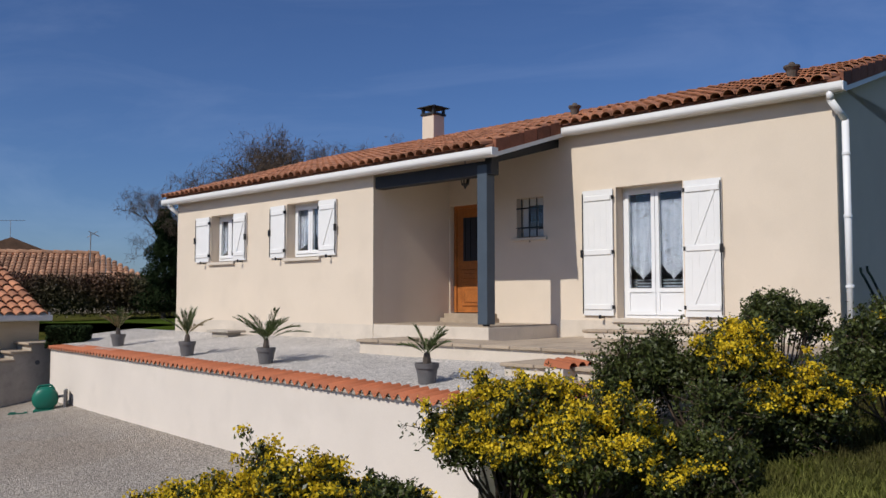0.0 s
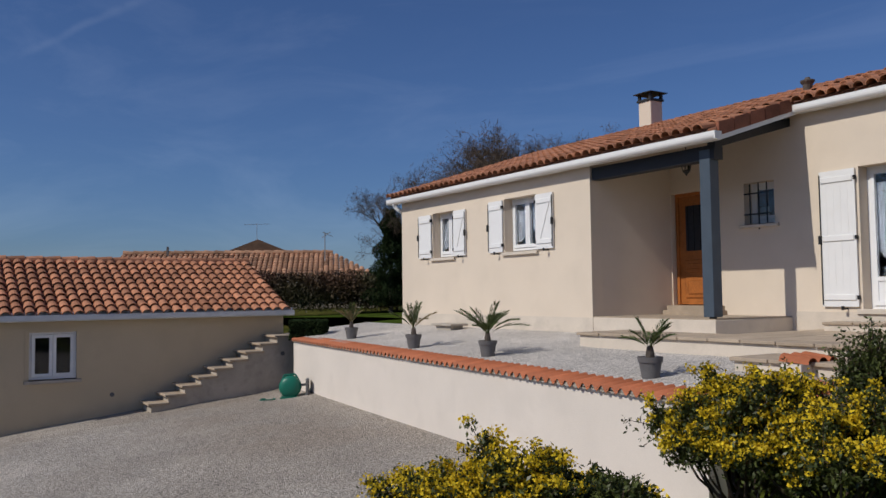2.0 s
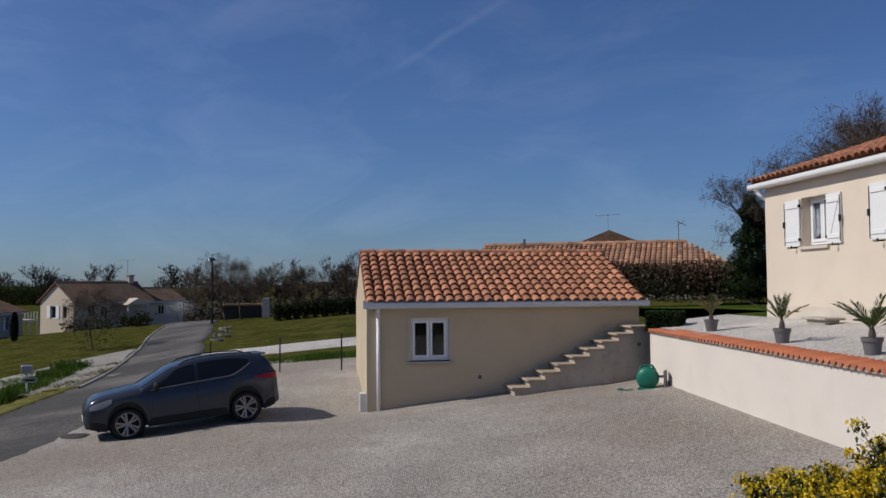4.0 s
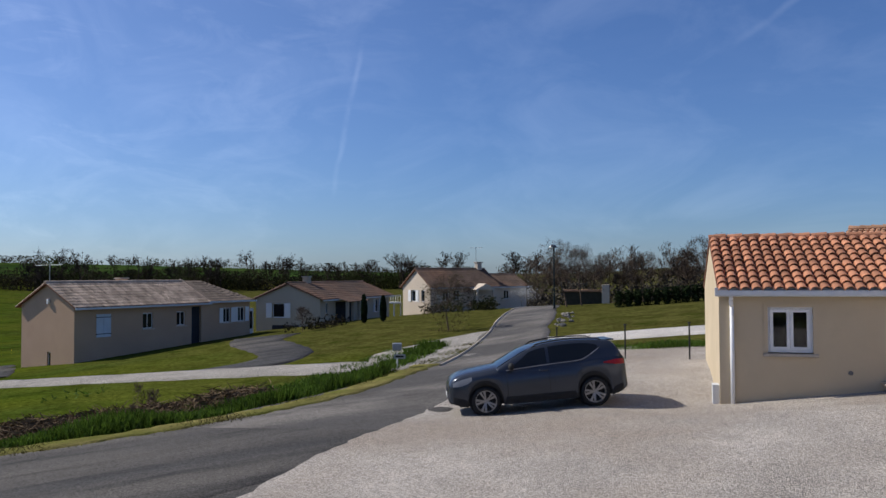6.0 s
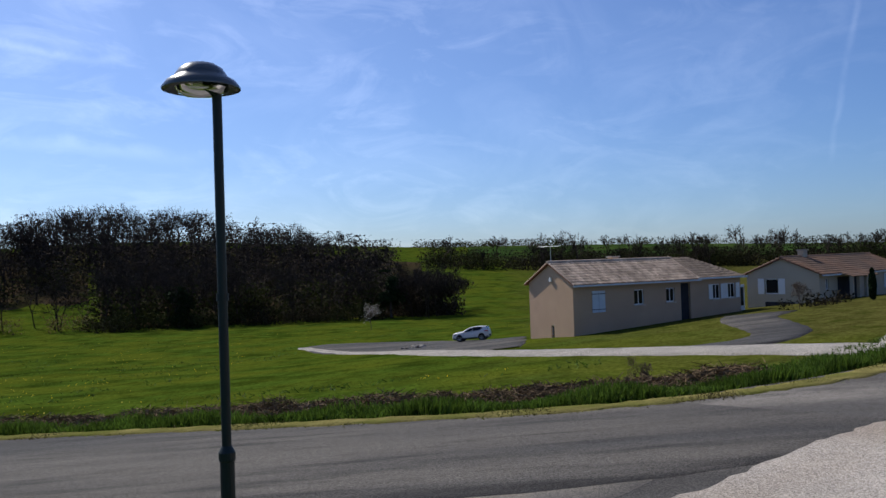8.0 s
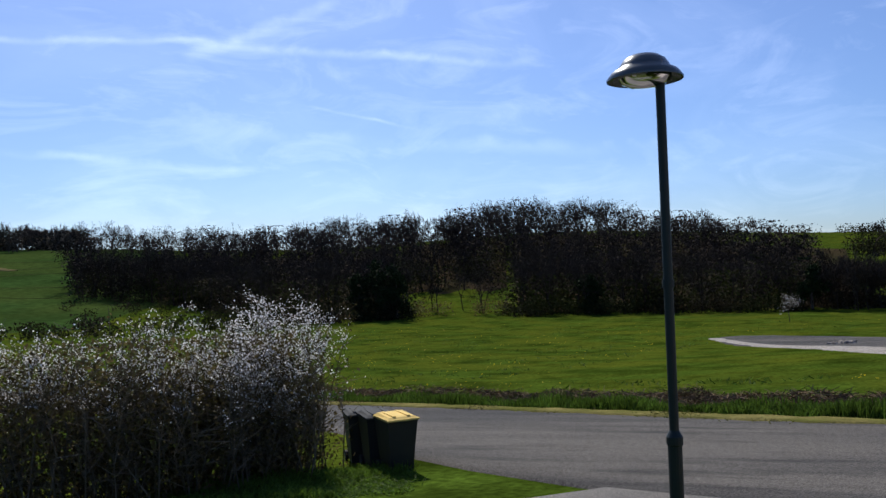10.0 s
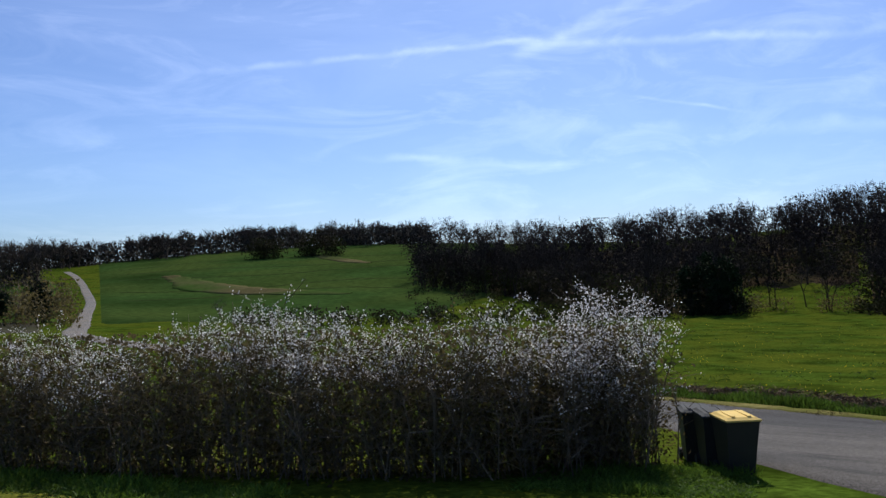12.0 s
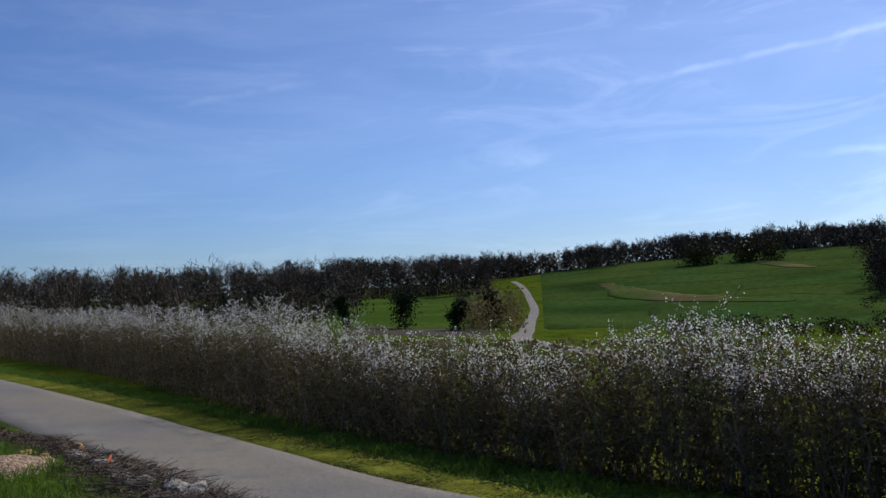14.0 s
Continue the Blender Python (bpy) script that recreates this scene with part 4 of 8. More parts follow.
shutter(house, -10.36, -9.81, 2.48, 3.48, LY, 1, 2, False)
shutter(house, -8.85, -8.37, 2.48, 3.48, LY, -1, 2, True)


def front_door(parent, x0, x1, z0, z1, y):
    d = boxes("door", DOORWOOD, parent, (x0, x1, y, y + 0.06, z0, z1), label="varnished wooden front door with a leaded pane")
    boxes("door_frame", DOORWOOD, d, (x0 - 0.06, x0, y - 0.03, y + 0.08, z0, z1 + 0.06), (x1, x1 + 0.06, y - 0.03, y + 0.08, z0, z1 + 0.06),
          (x0, x1, y - 0.03, y + 0.08, z1, z1 + 0.06))
    for za, zb in ((0.12, 0.5), (0.58, 0.82)):
        boxes("door_panel", DOORWOOD, d, (x0 + 0.12, x1 - 0.12, y - 0.02, y, z0 + za, z0 + zb), bevel=0.015)
        boxes("door_panel", DOORWOOD, d, (x0 + 0.2, x1 - 0.2, y - 0.035, y - 0.02, z0 + za + 0.07, z0 + zb - 0.07), bevel=0.012)
    # opaque pane, near-black for the unlit hall behind it
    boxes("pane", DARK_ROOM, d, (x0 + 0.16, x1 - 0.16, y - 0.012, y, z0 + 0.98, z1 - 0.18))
    bm = bmesh.new()
    for k in range(4):
        tube(bm, (x0 + 0.22 + k * 0.14, y - 0.025, z0 + 0.98), (x0 + 0.22 + k * 0.14, y - 0.025, z1 - 0.18), 0.008, seg=6)
    part("door_grille", bm, IRON, d)
    boxes("door_handle", IRON, d, (x1 - 0.1, x1 - 0.06, y - 0.06, y, z0 + 0.98, z0 + 1.12))


front_door(house, -4.18, -3.26, 1.4, 3.39, 0.12)
boxes("doorstep", PAVER, house, (-4.25, -3.05, -0.3, 0.1, 1.222, 1.3), (-4.2, -3.1, -0.24, 0.1, 1.3, 1.385), label="pale stone doorstep")


def chimney(parent, x, y, z0, z1):
    c = boxes("chimney", RENDER, parent, (x - 0.19, x + 0.19, y - 0.19, y + 0.19, z0, z1), label="cream rendered chimney with a black cap", bevel=0.01)
    boxes("chimney_rim", CHIMNEY_CAP, c, (x - 0.22, x + 0.22, y - 0.22, y + 0.22, z1, z1 + 0.05))
    for sx in (-1, 1):
        for sy in (-1, 1):
            boxes("cap_post", CHIMNEY_CAP, c, (x + sx * 0.17 - 0.03, x + sx * 0.17 + 0.03, y + sy * 0.17 - 0.03, y + sy * 0.17 + 0.03, z1 + 0.05, z1 + 0.18))
    bm = bmesh.new()
    box(bm, x - 0.28, x + 0.28, y - 0.28, y + 0.28, z1 + 0.18, z1 + 0.2)
    vs = bmesh.ops.create_cone(bm, segments=4, radius1=0.36, radius2=0.1, depth=0.06,
                               matrix=Matrix.Translation((x, y, z1 + 0.23)) @ Matrix.Rotation(math.pi / 4, 4, "Z"))
    part("cap", bm, CHIMNEY_CAP, c)


chimney(house, -7.1, 2.5, 4.6, 6.05)


def roof_vent(parent, x, y):
    bm = bmesh.new()
    z = roof_z(y)
    lathe(bm, [(0.08, 0.0), (0.07, 0.12), (0.085, 0.2), (0.12, 0.25), (0.12, 0.275), (0.05, 0.3), (0.035, 0.33), (0.0, 0.335)], 12, (x, y, z - 0.02))
    part("roof_vent", bm, BARK, parent, "brown clay roof vent", smooth=False)


roof_vent(house, -2.1, 1.1)
roof_vent(house, 2.1, 0.55)

for y, z in ((0.75, 1.95), (1.05, 1.98)):
    bm = bmesh.new()
    pts = [(3.2, y + 0.35, 1.2), (2.95, y, z), (2.92, y - 0.04, z + 0.07), (2.92, y - 0.06, z + 0.14)]
    tool = base("garden_tool", HOUSE, "dark green tool handle leaning on the gable wall", "garden tool", "tools on the wall")
    for p, q in zip(pts, pts[1:]):
        tube(bm, p, q, 0.018, seg=8)
    part("tool_handle", bm, LAMP_GREEN, tool)

# ---- terrace, steps and retaining wall ----
def gravel_z(y):
    return 0.60 + (y + 5.4) * 0.092


terrace = base("terrace", HOUSE, "paved front terrace with slab steps of worn stone", "terrace", kind="structure")
boxes("terrace_base", PLINTH, terrace, (-3.3, 3.3, -3.15, -0.015, 0.4, 0.985))
boxes("step_base", PLINTH, terrace, (0.25, 3.3, -3.95, -3.15, 0.3, 0.845))
boxes("step_base", PLINTH, terrace, (0.75, 3.3, -4.5, -3.95, 0.2, 0.70))
boxes("step_base", PLINTH, terrace, (1.1, 3.3, -5.1, -4.5, 0.0, 0.55))
boxes("sill_step", PLINTH, terrace, (-0.95, 0.95, -0.42, -0.013, 0.98, 1.12))

verts, faces = [], []
nu, nv = 70, 16
for i in range(nu + 1):
    x = -13.2 + 14.3 * i / nu
    y0 = -4.30 - (x + 11.75) * 0.0857
    y1 = LY + 0.02 if x < -3.32 else -3.14
    for j in range(nv + 1):
        y = y0 + (y1 - y0) * j / nv
        verts.append((x, y, gravel_z(y) + 0.012 * noise.noise((x, y, 0))))
for i in range(nu):
    for j in range(nv):
        k = i * (nv + 1) + j
        faces.append((k, k + nv + 1, k + nv + 2, k + 1))
gravel = raw("gravel_terrace", verts, faces, GRAVEL_PALE, smooth=True)
gravel.matrix_world = HOUSE
tagged(gravel, "pale white gravel bed in front of the house", "gravel", kind="structure")

# lawn behind the terrace's open end
verts, faces = [], []
for i in range(31):
    for j in range(31):
        x, y = -34 + 22.2 * i / 30, -4.4 + 30 * j / 30
        lo = HOUSE @ Vector((x, y, 0))
        z = gravel_z(min(y, -1.0)) - 0.02 + 0.022 * max(0, y) - 0.02 * max(0, -16 - x)
        verts.append((x, y, z))
for i in range(30):
    for j in range(30):
        if -34 + 22.2 * (i + 1) / 30 > -13.1 or (-4.4 + j > -0.5):
            k = i * 31 + j
            faces.append((k, k + 31, k + 32, k + 1))
lawn = raw("lawn", verts, faces, LAWN, smooth=True)
lawn.matrix_world = HOUSE
tagged(lawn, "mown green lawn beside the house", "lawn", kind="structure")

WA, WB = Vector((-8.40, 17.92, 0)), Vector((0.34, 8.25, 0))
wd = (WB - WA).normalized()
WALL = Matrix.Translation(WA) @ Matrix.Rotation(math.atan2(wd.y, wd.x), 4, "Z")
WLEN = (WB - WA).length
rwall = base("retaining_wall", WALL, "pale rendered retaining wall capped with red barrel tiles", "wall", kind="structure")
boxes("wall", RENDER_WALL, rwall, (0, WLEN, 0, 0.24, -1.6, 0.60))

# two stubs of red capped side wall by the steps
for x, y, z, n in ((1.12, -3.8, 0.93, 3), (1.75, -4.6, 0.73, 3)):
    stub = base("step_wall", HOUSE @ Matrix.Translation((x, y, 0)), "low rendered side wall with red cap tiles by the steps", "wall", kind="structure")
    boxes("wall", RENDER_WALL, stub, (-0.12, 0.12, -0.35, 0.35, 0.1, z - 0.06))
    for k in range(n):
        ob = new("cap_tile", tile_mesh("cap_tile", 0.34, 0.19, TILE_RED))
        ob.parent = stub
        ob.matrix_basis = Matrix.Translation((-0.17, -0.22 + k * 0.18, z - 0.06)) @ Matrix.Rotation(-math.pi / 2, 4, "Z")


# ---- garage ----
GAR = Matrix.Translation((-13.66, 14.4, 0)) @ Matrix.Rotation(radians(47), 4, "Z")
garage = base("garage", GAR, "low rendered garage with a clay tile roof and white window", "garage")
wall_sheet("wall", RENDER_GARAGE, garage, -0.27, 6.47, -2.2, 1.28, 0.2, [(0.76, 1.70, -0.10, 0.93)])
for x in (-0.07, 6.47):
    wall_sheet("wall", RENDER_GARAGE, garage, 0.2, 5.8, -2.2, 1.28, 0.2, (), Matrix.Translation((x, 0, 0)) @ TURN)
    bm = bmesh.new()
    extrude(bm, [(0, 1.28), (3.0, 2.5), (6.0, 1.28)], 0.2, Matrix.Translation((x, 0, 0)) @ TURN)
    part("gable", bm, RENDER_GARAGE, garage)
wall_sheet("wall", RENDER_GARAGE, garage, -0.27, 6.47, -2.2, 1.28, 0.2, (), Matrix.Translation((0, 5.8, 0)))
boxes("window_surround", RENDER_GARAGE, garage, (0.68, 0.76, -0.015, 0.1, -0.1, 1.0), (1.70, 1.78, -0.015, 0.1, -0.1, 1.0), (0.76, 1.70, -0.015, 0.1, 0.93, 1.0),
      label="smooth pale window surround")
casement(garage, 0.76, 1.70, -0.08, 0.93, 0.06, 2)
boxes("sill", CONCRETE, garage, (0.66, 1.80, -0.07, 0.1, -0.17, -0.1), label="grey window sill", bevel=0.006)
GP = 1.22 / 3.0


def garage_roof_z(y):
    return 1.32 + (y + 0.12) * GP


bm = bmesh.new()
extrude(bm, [(-0.12, garage_roof_z(-0.12) - 0.08), (3.0, garage_roof_z(3.0) - 0.08), (3.0, garage_roof_z(3.0)), (-0.12, garage_roof_z(-0.12))], 6.9,
        Matrix.Translation((6.6, 0, 0)) @ TURN)
garage_roof = part("roof", bm, ROOF_DECK, garage, "weathered orange canal tile roof")
bm = bmesh.new()
extrude(bm, [(3.0, garage_roof_z(3.0) - 0.08), (6.15, 1.25), (6.15, 1.33), (3.0, garage_roof_z(3.0))], 6.9, Matrix.Translation((6.6, 0, 0)) @ TURN)
part("roof", bm, ROOF_DECK, garage, "rear slope of the garage roof")
boxes("fascia", ZINC, garage, (-0.36, 6.66, -0.13, -0.1, 1.18, 1.36))
bm = bmesh.new()
extrude(bm, [(-0.27, 1.30), (-0.265, 1.19), (-0.23, 1.165), (-0.135, 1.165), (-0.135, 1.21), (-0.22, 1.21), (-0.24, 1.30)], 7.02, Matrix.Translation((6.66, 0, 0)) @ TURN)
part("gutter", bm, ZINC, garage, "pale grey box gutter")
pipe_run("downpipe", garage, [(-0.02, -0.18, 1.18), (-0.02, -0.14, 1.05), (0.0, -0.06, 0.95), (0.0, -0.06, -1.55)], 0.045, WHITE_PVC, "white plastic downpipe")
bm = bmesh.new()
tube(bm, (2.44, -0.02, -0.5), (2.44, 0.05, -0.5), 0.05, seg=14)
part("wall_vent", bm, POT, garage, "dark round wall vent")
boxes("meter_box", ZINC, garage, (-0.42, -0.275, 0.15, 0.5, -1.45, -0.85), label="grey meter box on the wall")
for k in range(17):
    bm = bmesh.new()
    x = -0.3 + k * 0.405
    tube(bm, (x, 3.0, garage_roof_z(3.0) + 0.0), (x + 0.42, 3.0, garage_roof_z(3.0) + 0.015), 0.105, 0.12, seg=12)
    part("ridge_tile", bm, TILE, garage)

stairs = base("garden_stairs", GAR, "concrete outdoor stairs with pale stone treads along the garage", "stairs", kind="structure")
rise, run = 1.38 / 8, (5.91 - 3.02) / 8
bm = bmesh.new()
outline = [(3.1, -1.7)]
for k in range(9):
    outline += [(3.1 + k * run, -0.72 + k * rise), (3.1 + (k + 1) * run, -0.72 + k * rise)]
outline += [(6.4, 0.66), (6.4, -1.7)]
clean = [p for i, p in enumerate(outline) if i == 0 or p != outline[i - 1]]
extrude(bm, clean, 0.84, Matrix.Translation((0, -0.85, 0)))
part("stair_body", bm, CONCRETE, stairs)
for k in range(9):
    boxes("tread", PAVER, stairs, (3.02 + k * run, 3.02 + (k + 1) * run + (0.1 if k < 8 else 0.2), -0.9, -0.01, -0.715 + k * rise, -0.665 + k * rise), bevel=0.008)
bm = bmesh.new()
tube(bm, (6.12, -0.87, 0.28), (6.12, -0.8, 0.28), 0.05, seg=12)
part("drain_hole", bm, POT, stairs)


def hose_reel(m):
    r = base("hose_reel", m, "green plastic garden hose reel on the gravel", "hose reel")
    lay = Matrix.Translation((0, 0, 0.25)) @ Matrix.Rotation(math.pi / 2, 4, "X")
    for s in (-1, 1):
        bm = bmesh.new()
        lathe(bm, [(0.0, 0.17 * s), (0.1, 0.165 * s), (0.19, 0.14 * s), (0.235, 0.09 * s), (0.24, 0.06 * s), (0.2, 0.05 * s)], 28)
        bmesh.ops.transform(bm, matrix=lay, verts=bm.verts[:])
        part("reel_shell", bm, GREEN_PLASTIC, r, smooth=True)
    bm = bmesh.new()
    for k in range(3):
        prof = [(0.205 + 0.02 * math.cos(a), -0.045 + 0.045 * k + 0.022 * math.sin(a)) for a in [math.tau * j / 6 for j in range(7)]]
        lathe(bm, prof, 24)
    bmesh.ops.transform(bm, matrix=lay, verts=bm.verts[:])
    part("hose", bm, GREEN_PLASTIC, r, smooth=True)
    bm = bmesh.new()
    for p, q in zip([(-0.17, 0, 0.40), (-0.12, 0, 0.50), (0.1, 0, 0.52), (0.17, 0, 0.42)], [(-0.12, 0, 0.50), (0.1, 0, 0.52), (0.17, 0, 0.42), (0.17, 0, 0.42)]):
        if p != q:
            tube(bm, p, q, 0.02, seg=8)
    part("carry_handle", bm, GREEN_PLASTIC, r)
    boxes("foot", GREEN_PLASTIC, r, (-0.2, 0.2, -0.16, -0.1, 0.0, 0.05), (-0.2, 0.2, 0.1, 0.16, 0.0, 0.05), bevel=0.01)
    bm = bmesh.new()
    tube(bm, (0.22, -0.02, 0.28), (0.37, -0.02, 0.3), 0.03, seg=8)
    box(bm, 0.34, 0.4, -0.14, 0.12, 0.0, 0.42)
    part("stand", bm, POT, r, "dark grey reel stand", bevel=0.01)
    bm = bmesh.new()
    coil = [(-0.35 - 0.3 * t + 0.1 * math.sin(t * 9), -0.25 + 0.12 * math.cos(t * 7), 0.015) for t in [k / 20 for k in range(21)]]
    for p, q in zip(coil, coil[1:]):
        tube(bm, p, q, 0.012, seg=5)
    part("loose_hose", bm, GREEN_PLASTIC, r)


hx, hy = -7.92, 16.72
hose_reel(Matrix.Translation((hx, hy, ground(hx, hy) + 0.045)) @ Matrix.Rotation(radians(20), 4, "Z"))


# ---- potted palms ----
def potted_palm(x, y, height, fronds, spread, seed, dry, label):
    """A young palm in a pot: arching feather fronds of narrow leaflets."""
    rng = random.Random(seed)
    p = base("potted_palm", HOUSE @ Matrix.Translation((x, y, gravel_z(y) - 0.005)), label, "potted plant", "palms on the gravel")
    bm = bmesh.new()
    lathe(bm, [(0.0, 0.0), (0.1, 0.0), (0.13, 0.185), (0.142, 0.185), (0.147, 0.245), (0.135, 0.245), (0.126, 0.22), (0.0, 0.215)], 28)
    part("pot", bm, POT, p, "grey plastic pot", smooth=False)
    bm = bmesh.new()
    lathe(bm, [(0.0, 0.222), (0.125, 0.22)], 20)
    part("soil", bm, SOIL, p)
    bm = bmesh.new()
    lathe(bm, [(0.05, 0.21), (0.05, 0.28), (0.035, 0.36), (0.0, 0.38)], 8)
    part("stem", bm, BARK, p)
    for k in range(fronds):
        a = k * 2.4 + rng.uniform(-0.35, 0.35)
        up = rng.uniform(0.7, 1.4)
        ln = height * rng.uniform(0.75, 1.05)
        droop = rng.uniform(0.3, 0.55)
        mid = []
        for j in range(15):
            u = j / 14
            r = spread * ln * u * math.cos(up) * (1 + 0.35 * u)
            z = 0.32 + ln * (math.sin(up) * u - droop * u * u * (1.25 - up * 0.6))
            mid.append(Vector((math.cos(a) * r, math.sin(a) * r, max(0.24 if r < 0.14 else 0.1, z))))
        side = Vector((-math.sin(a), math.cos(a), 0))
        verts, faces = [], []

        def leaflet(foot, tip, w):
            d = (tip - foot).normalized()
            s = d.cross(Vector((rng.gauss(0, 1), rng.gauss(0, 1), 1))).normalized() * w
            m = foot.lerp(tip, 0.45)
            n = len(verts)
            verts.extend([foot, m + s, tip, m - s])
            faces.append((n, n + 1, n + 2, n + 3))

        for j in range(14):
            n = len(verts)
            w = 0.007 * (1.2 - j / 14)
            verts += [mid[j] - side * w, mid[j] + side * w, mid[j + 1] + side * w * 0.9, mid[j + 1] - side * w * 0.9]
            faces.append((n, n + 1, n + 2, n + 3))
        for j in range(3, 14):
            d = (mid[j + 1] - mid[j]).normalized()
            grow = math.sin(math.pi * min(1.0, (j - 1) / 14)) ** 0.5
            for s in (-1, 1):
                for h in (0.0, 0.33, 0.67):
                    b = mid[j].lerp(mid[j + 1], h)
                    way = side * s * rng.uniform(0.45, 0.75) + d * 0.8 + Vector((0, 0, rng.uniform(0.0, 0.3)))
                    leaflet(b, b + way.normalized() * rng.uniform(0.11, 0.17) * grow * (height / 0.55), 0.005)
        raw("frond", verts, faces, PALM_DRY if rng.random() < dry else PALM, p)


potted_palm(-9.5, -4.08, 0.55, 9, 0.7, 1, 0.7, "young palm with drying fronds in a grey plastic pot")
potted_palm(-6.34, -4.38, 0.62, 10, 0.75, 2, 0.12, "young green palm in a grey plastic pot")
potted_palm(-3.93, -4.46, 0.62, 17, 1.0, 3, 0.05, "bushy green palm in a grey plastic pot")
potted_palm(-0.28, -4.75, 0.5, 9, 0.95, 4, 0.0, "small green palm in a grey plastic pot")

slab = base("stone_slab", HOUSE @ Matrix.Translation((-8.5, -2.25, gravel_z(-2.25) - 0.01)), "grey stone slab cover on the gravel by the wall", "slab")
boxes("slab_top", CONCRETE, slab, (-0.4, 0.4, -0.22, 0.22, 0.09, 0.14), bevel=0.01)
boxes("slab_foot", CONCRETE, slab, (-0.3, 0.3, -0.15, 0.15, 0.0, 0.09))


# ---- shrubs ----
def shrub(name, x, y, top, rx, ry, n, flowers, seed, label, leggy=0.0, leaf=0.035, sunny=None):
    """A leafy shrub: stems, small leaves in tufts at the tips, yellow flower clusters."""
    rng = np.random.default_rng(seed)
    z0 = ground(x, y)
    h = top - z0
    ob = base(name, Matrix.Translation((x, y, z0)), label, "shrub")
    lumps = 26
    d = rng.normal(size=(lumps, 3))
    d[:, 2] = np.abs(d[:, 2]) * 1.2 - 0.3
    d /= np.linalg.norm(d, axis=1, keepdims=True)
    r = rng.uniform(0.45, 1.0, lumps)
    low = leggy * h
    core = np.stack([d[:, 0] * rx * r, d[:, 1] * ry * r, low + (h - low) * (0.4 + 0.42 * d[:, 2] * r)], 1)
    m = n // 30
    own = rng.integers(0, lumps, m)
    out = rng.normal(size=(m, 3))
    out[:, 2] += 0.5
    out /= np.linalg.norm(out, axis=1, keepdims=True)
    size = rng.uniform(0.16, 0.3, lumps) * (rx + ry) / 1.5
    tip = core[own] + out * (size[own] * np.where(rng.random(m) < 0.1, rng.uniform(1.1, 1.5, m), rng.uniform(0.5, 1.05, m)))[:, None]
    tip[:, 2] = np.clip(tip[:, 2], 0.04, h * 1.08)
    foot = rng.normal(size=(lumps, 3)) * [0.14 * rx, 0.14 * ry, 0]
    v, q = joined(sticks(foot, core * [0.6, 0.6, 0.55], np.full(lumps, 0.016), np.full(lumps, 0.011)),
                  sticks(core * [0.6, 0.6, 0.55], core, np.full(lumps, 0.011), np.full(lumps, 0.007)),
                  sticks(core[own], tip, np.full(m, 0.005), np.full(m, 0.0025)))
    tagged(mesh_np("branch_mass", v, q, TWIG, ob), kind="stuff")
    k = rng.integers(0, m, n)
    back = rng.uniform(0, 1, n)[:, None] ** 1.3 * 0.6
    c = tip[k] * (1 - back) + core[own[k]] * back + rng.normal(size=(n, 3)) * 0.03
    v, q = flecks(rng, c, leaf * 1.35, leaf * 0.62, 0.5)
    tagged(mesh_np("foliage", v, q, LEAF, ob), kind="stuff")
    if flowers:
        gay = rng.random(lumps) < min(1.0, flowers * 1.7)
        if sunny:
            gay &= core[:, :2] @ np.array(sunny) > 0.12 * rx
        hot = np.where(gay[own] & (out[:, 2] > -0.1) & (rng.random(m) < flowers) & (tip[:, 2] > h * 0.42))[0]
        f = 38
        c = np.repeat(tip[hot] + out[hot] * 0.02, f, 0) + rng.normal(size=(len(hot) * f, 3)) * [0.027, 0.027, 0.02]
        v, q = flecks(rng, c, 0.026, 0.021, 0.6)
        tagged(mesh_np("flower_mass", v, q, FLOWER, ob, False), "clusters of bright yellow flowers", kind="stuff")
    return ob


def at(yaw, d):
    v = ahead(yaw, d)
    return v.x, v.y


shrub("shrub", *at(12.0, 5.6), 0.83, 0.55, 0.5, 18000, 0.95, 11, "low shrub covered in yellow flowers above the drive", 0, 0.03)
shrub("shrub", *at(18.0, 5.4), 0.58, 0.6, 0.55, 11000, 0.8, 12, "low spreading shrub with yellow flowers", 0, 0.03)
shrub("shrub", *at(6.0, 5.4), 0.66, 0.55, 0.48, 12000, 0.3, 13, "low dark green shrub with few flowers", 0, 0.032)
shrub("shrub", *at(-4.6, 6.4), 1.40, 0.66, 0.56, 30000, 0.6, 14, "round green shrub full of yellow flowers by the steps", 0, 0.03)
shrub("shrub", *at(-10.0, 6.1), 0.98, 0.62, 0.55, 24000, 0.6, 15, "low shrub with yellow flowers", 0, 0.03)
shrub("shrub", *at(-17.2, 7.3), 1.52, 0.98, 0.8, 56000, 0.6, 16, "large dark green shrub with yellow flower tufts", 0, 0.033, (0.95, 0.3))
shrub("shrub", *at(-21.8, 9.3), 1.76, 0.56, 0.46, 9000, 0.06, 17, "leggy green shrub against the house wall", 0.45)
shrub("shrub", *at(-28.9, 8.0), 1.76, 0.78, 0.66, 20000, 0.15, 18, "tall green shrub beside the downpipe", 0.2)

shrub("shrub", *at(-15.2, 6.35), 0.72, 0.72, 0.45, 16000, 0.12, 19, "low dark shrub before the larger one on the slope", 0, 0.03)
# grass blades on the near lawn
rng = np.random.default_rng(21)
n = 26000
yaw, dist = np.radians(rng.uniform(-34, -12, n)), rng.uniform(5.6, 10.5, n)
px, py = -np.sin(yaw) * dist, np.cos(yaw) * dist
pz = np.array([ground(a, b) for a, b in zip(px, py)])
foot = np.stack([px, py, pz - 0.01], 1)
tip = foot + np.stack([rng.normal(size=n) * 0.025, rng.normal(size=n) * 0.025, rng.uniform(0.03, 0.09, n)], 1)
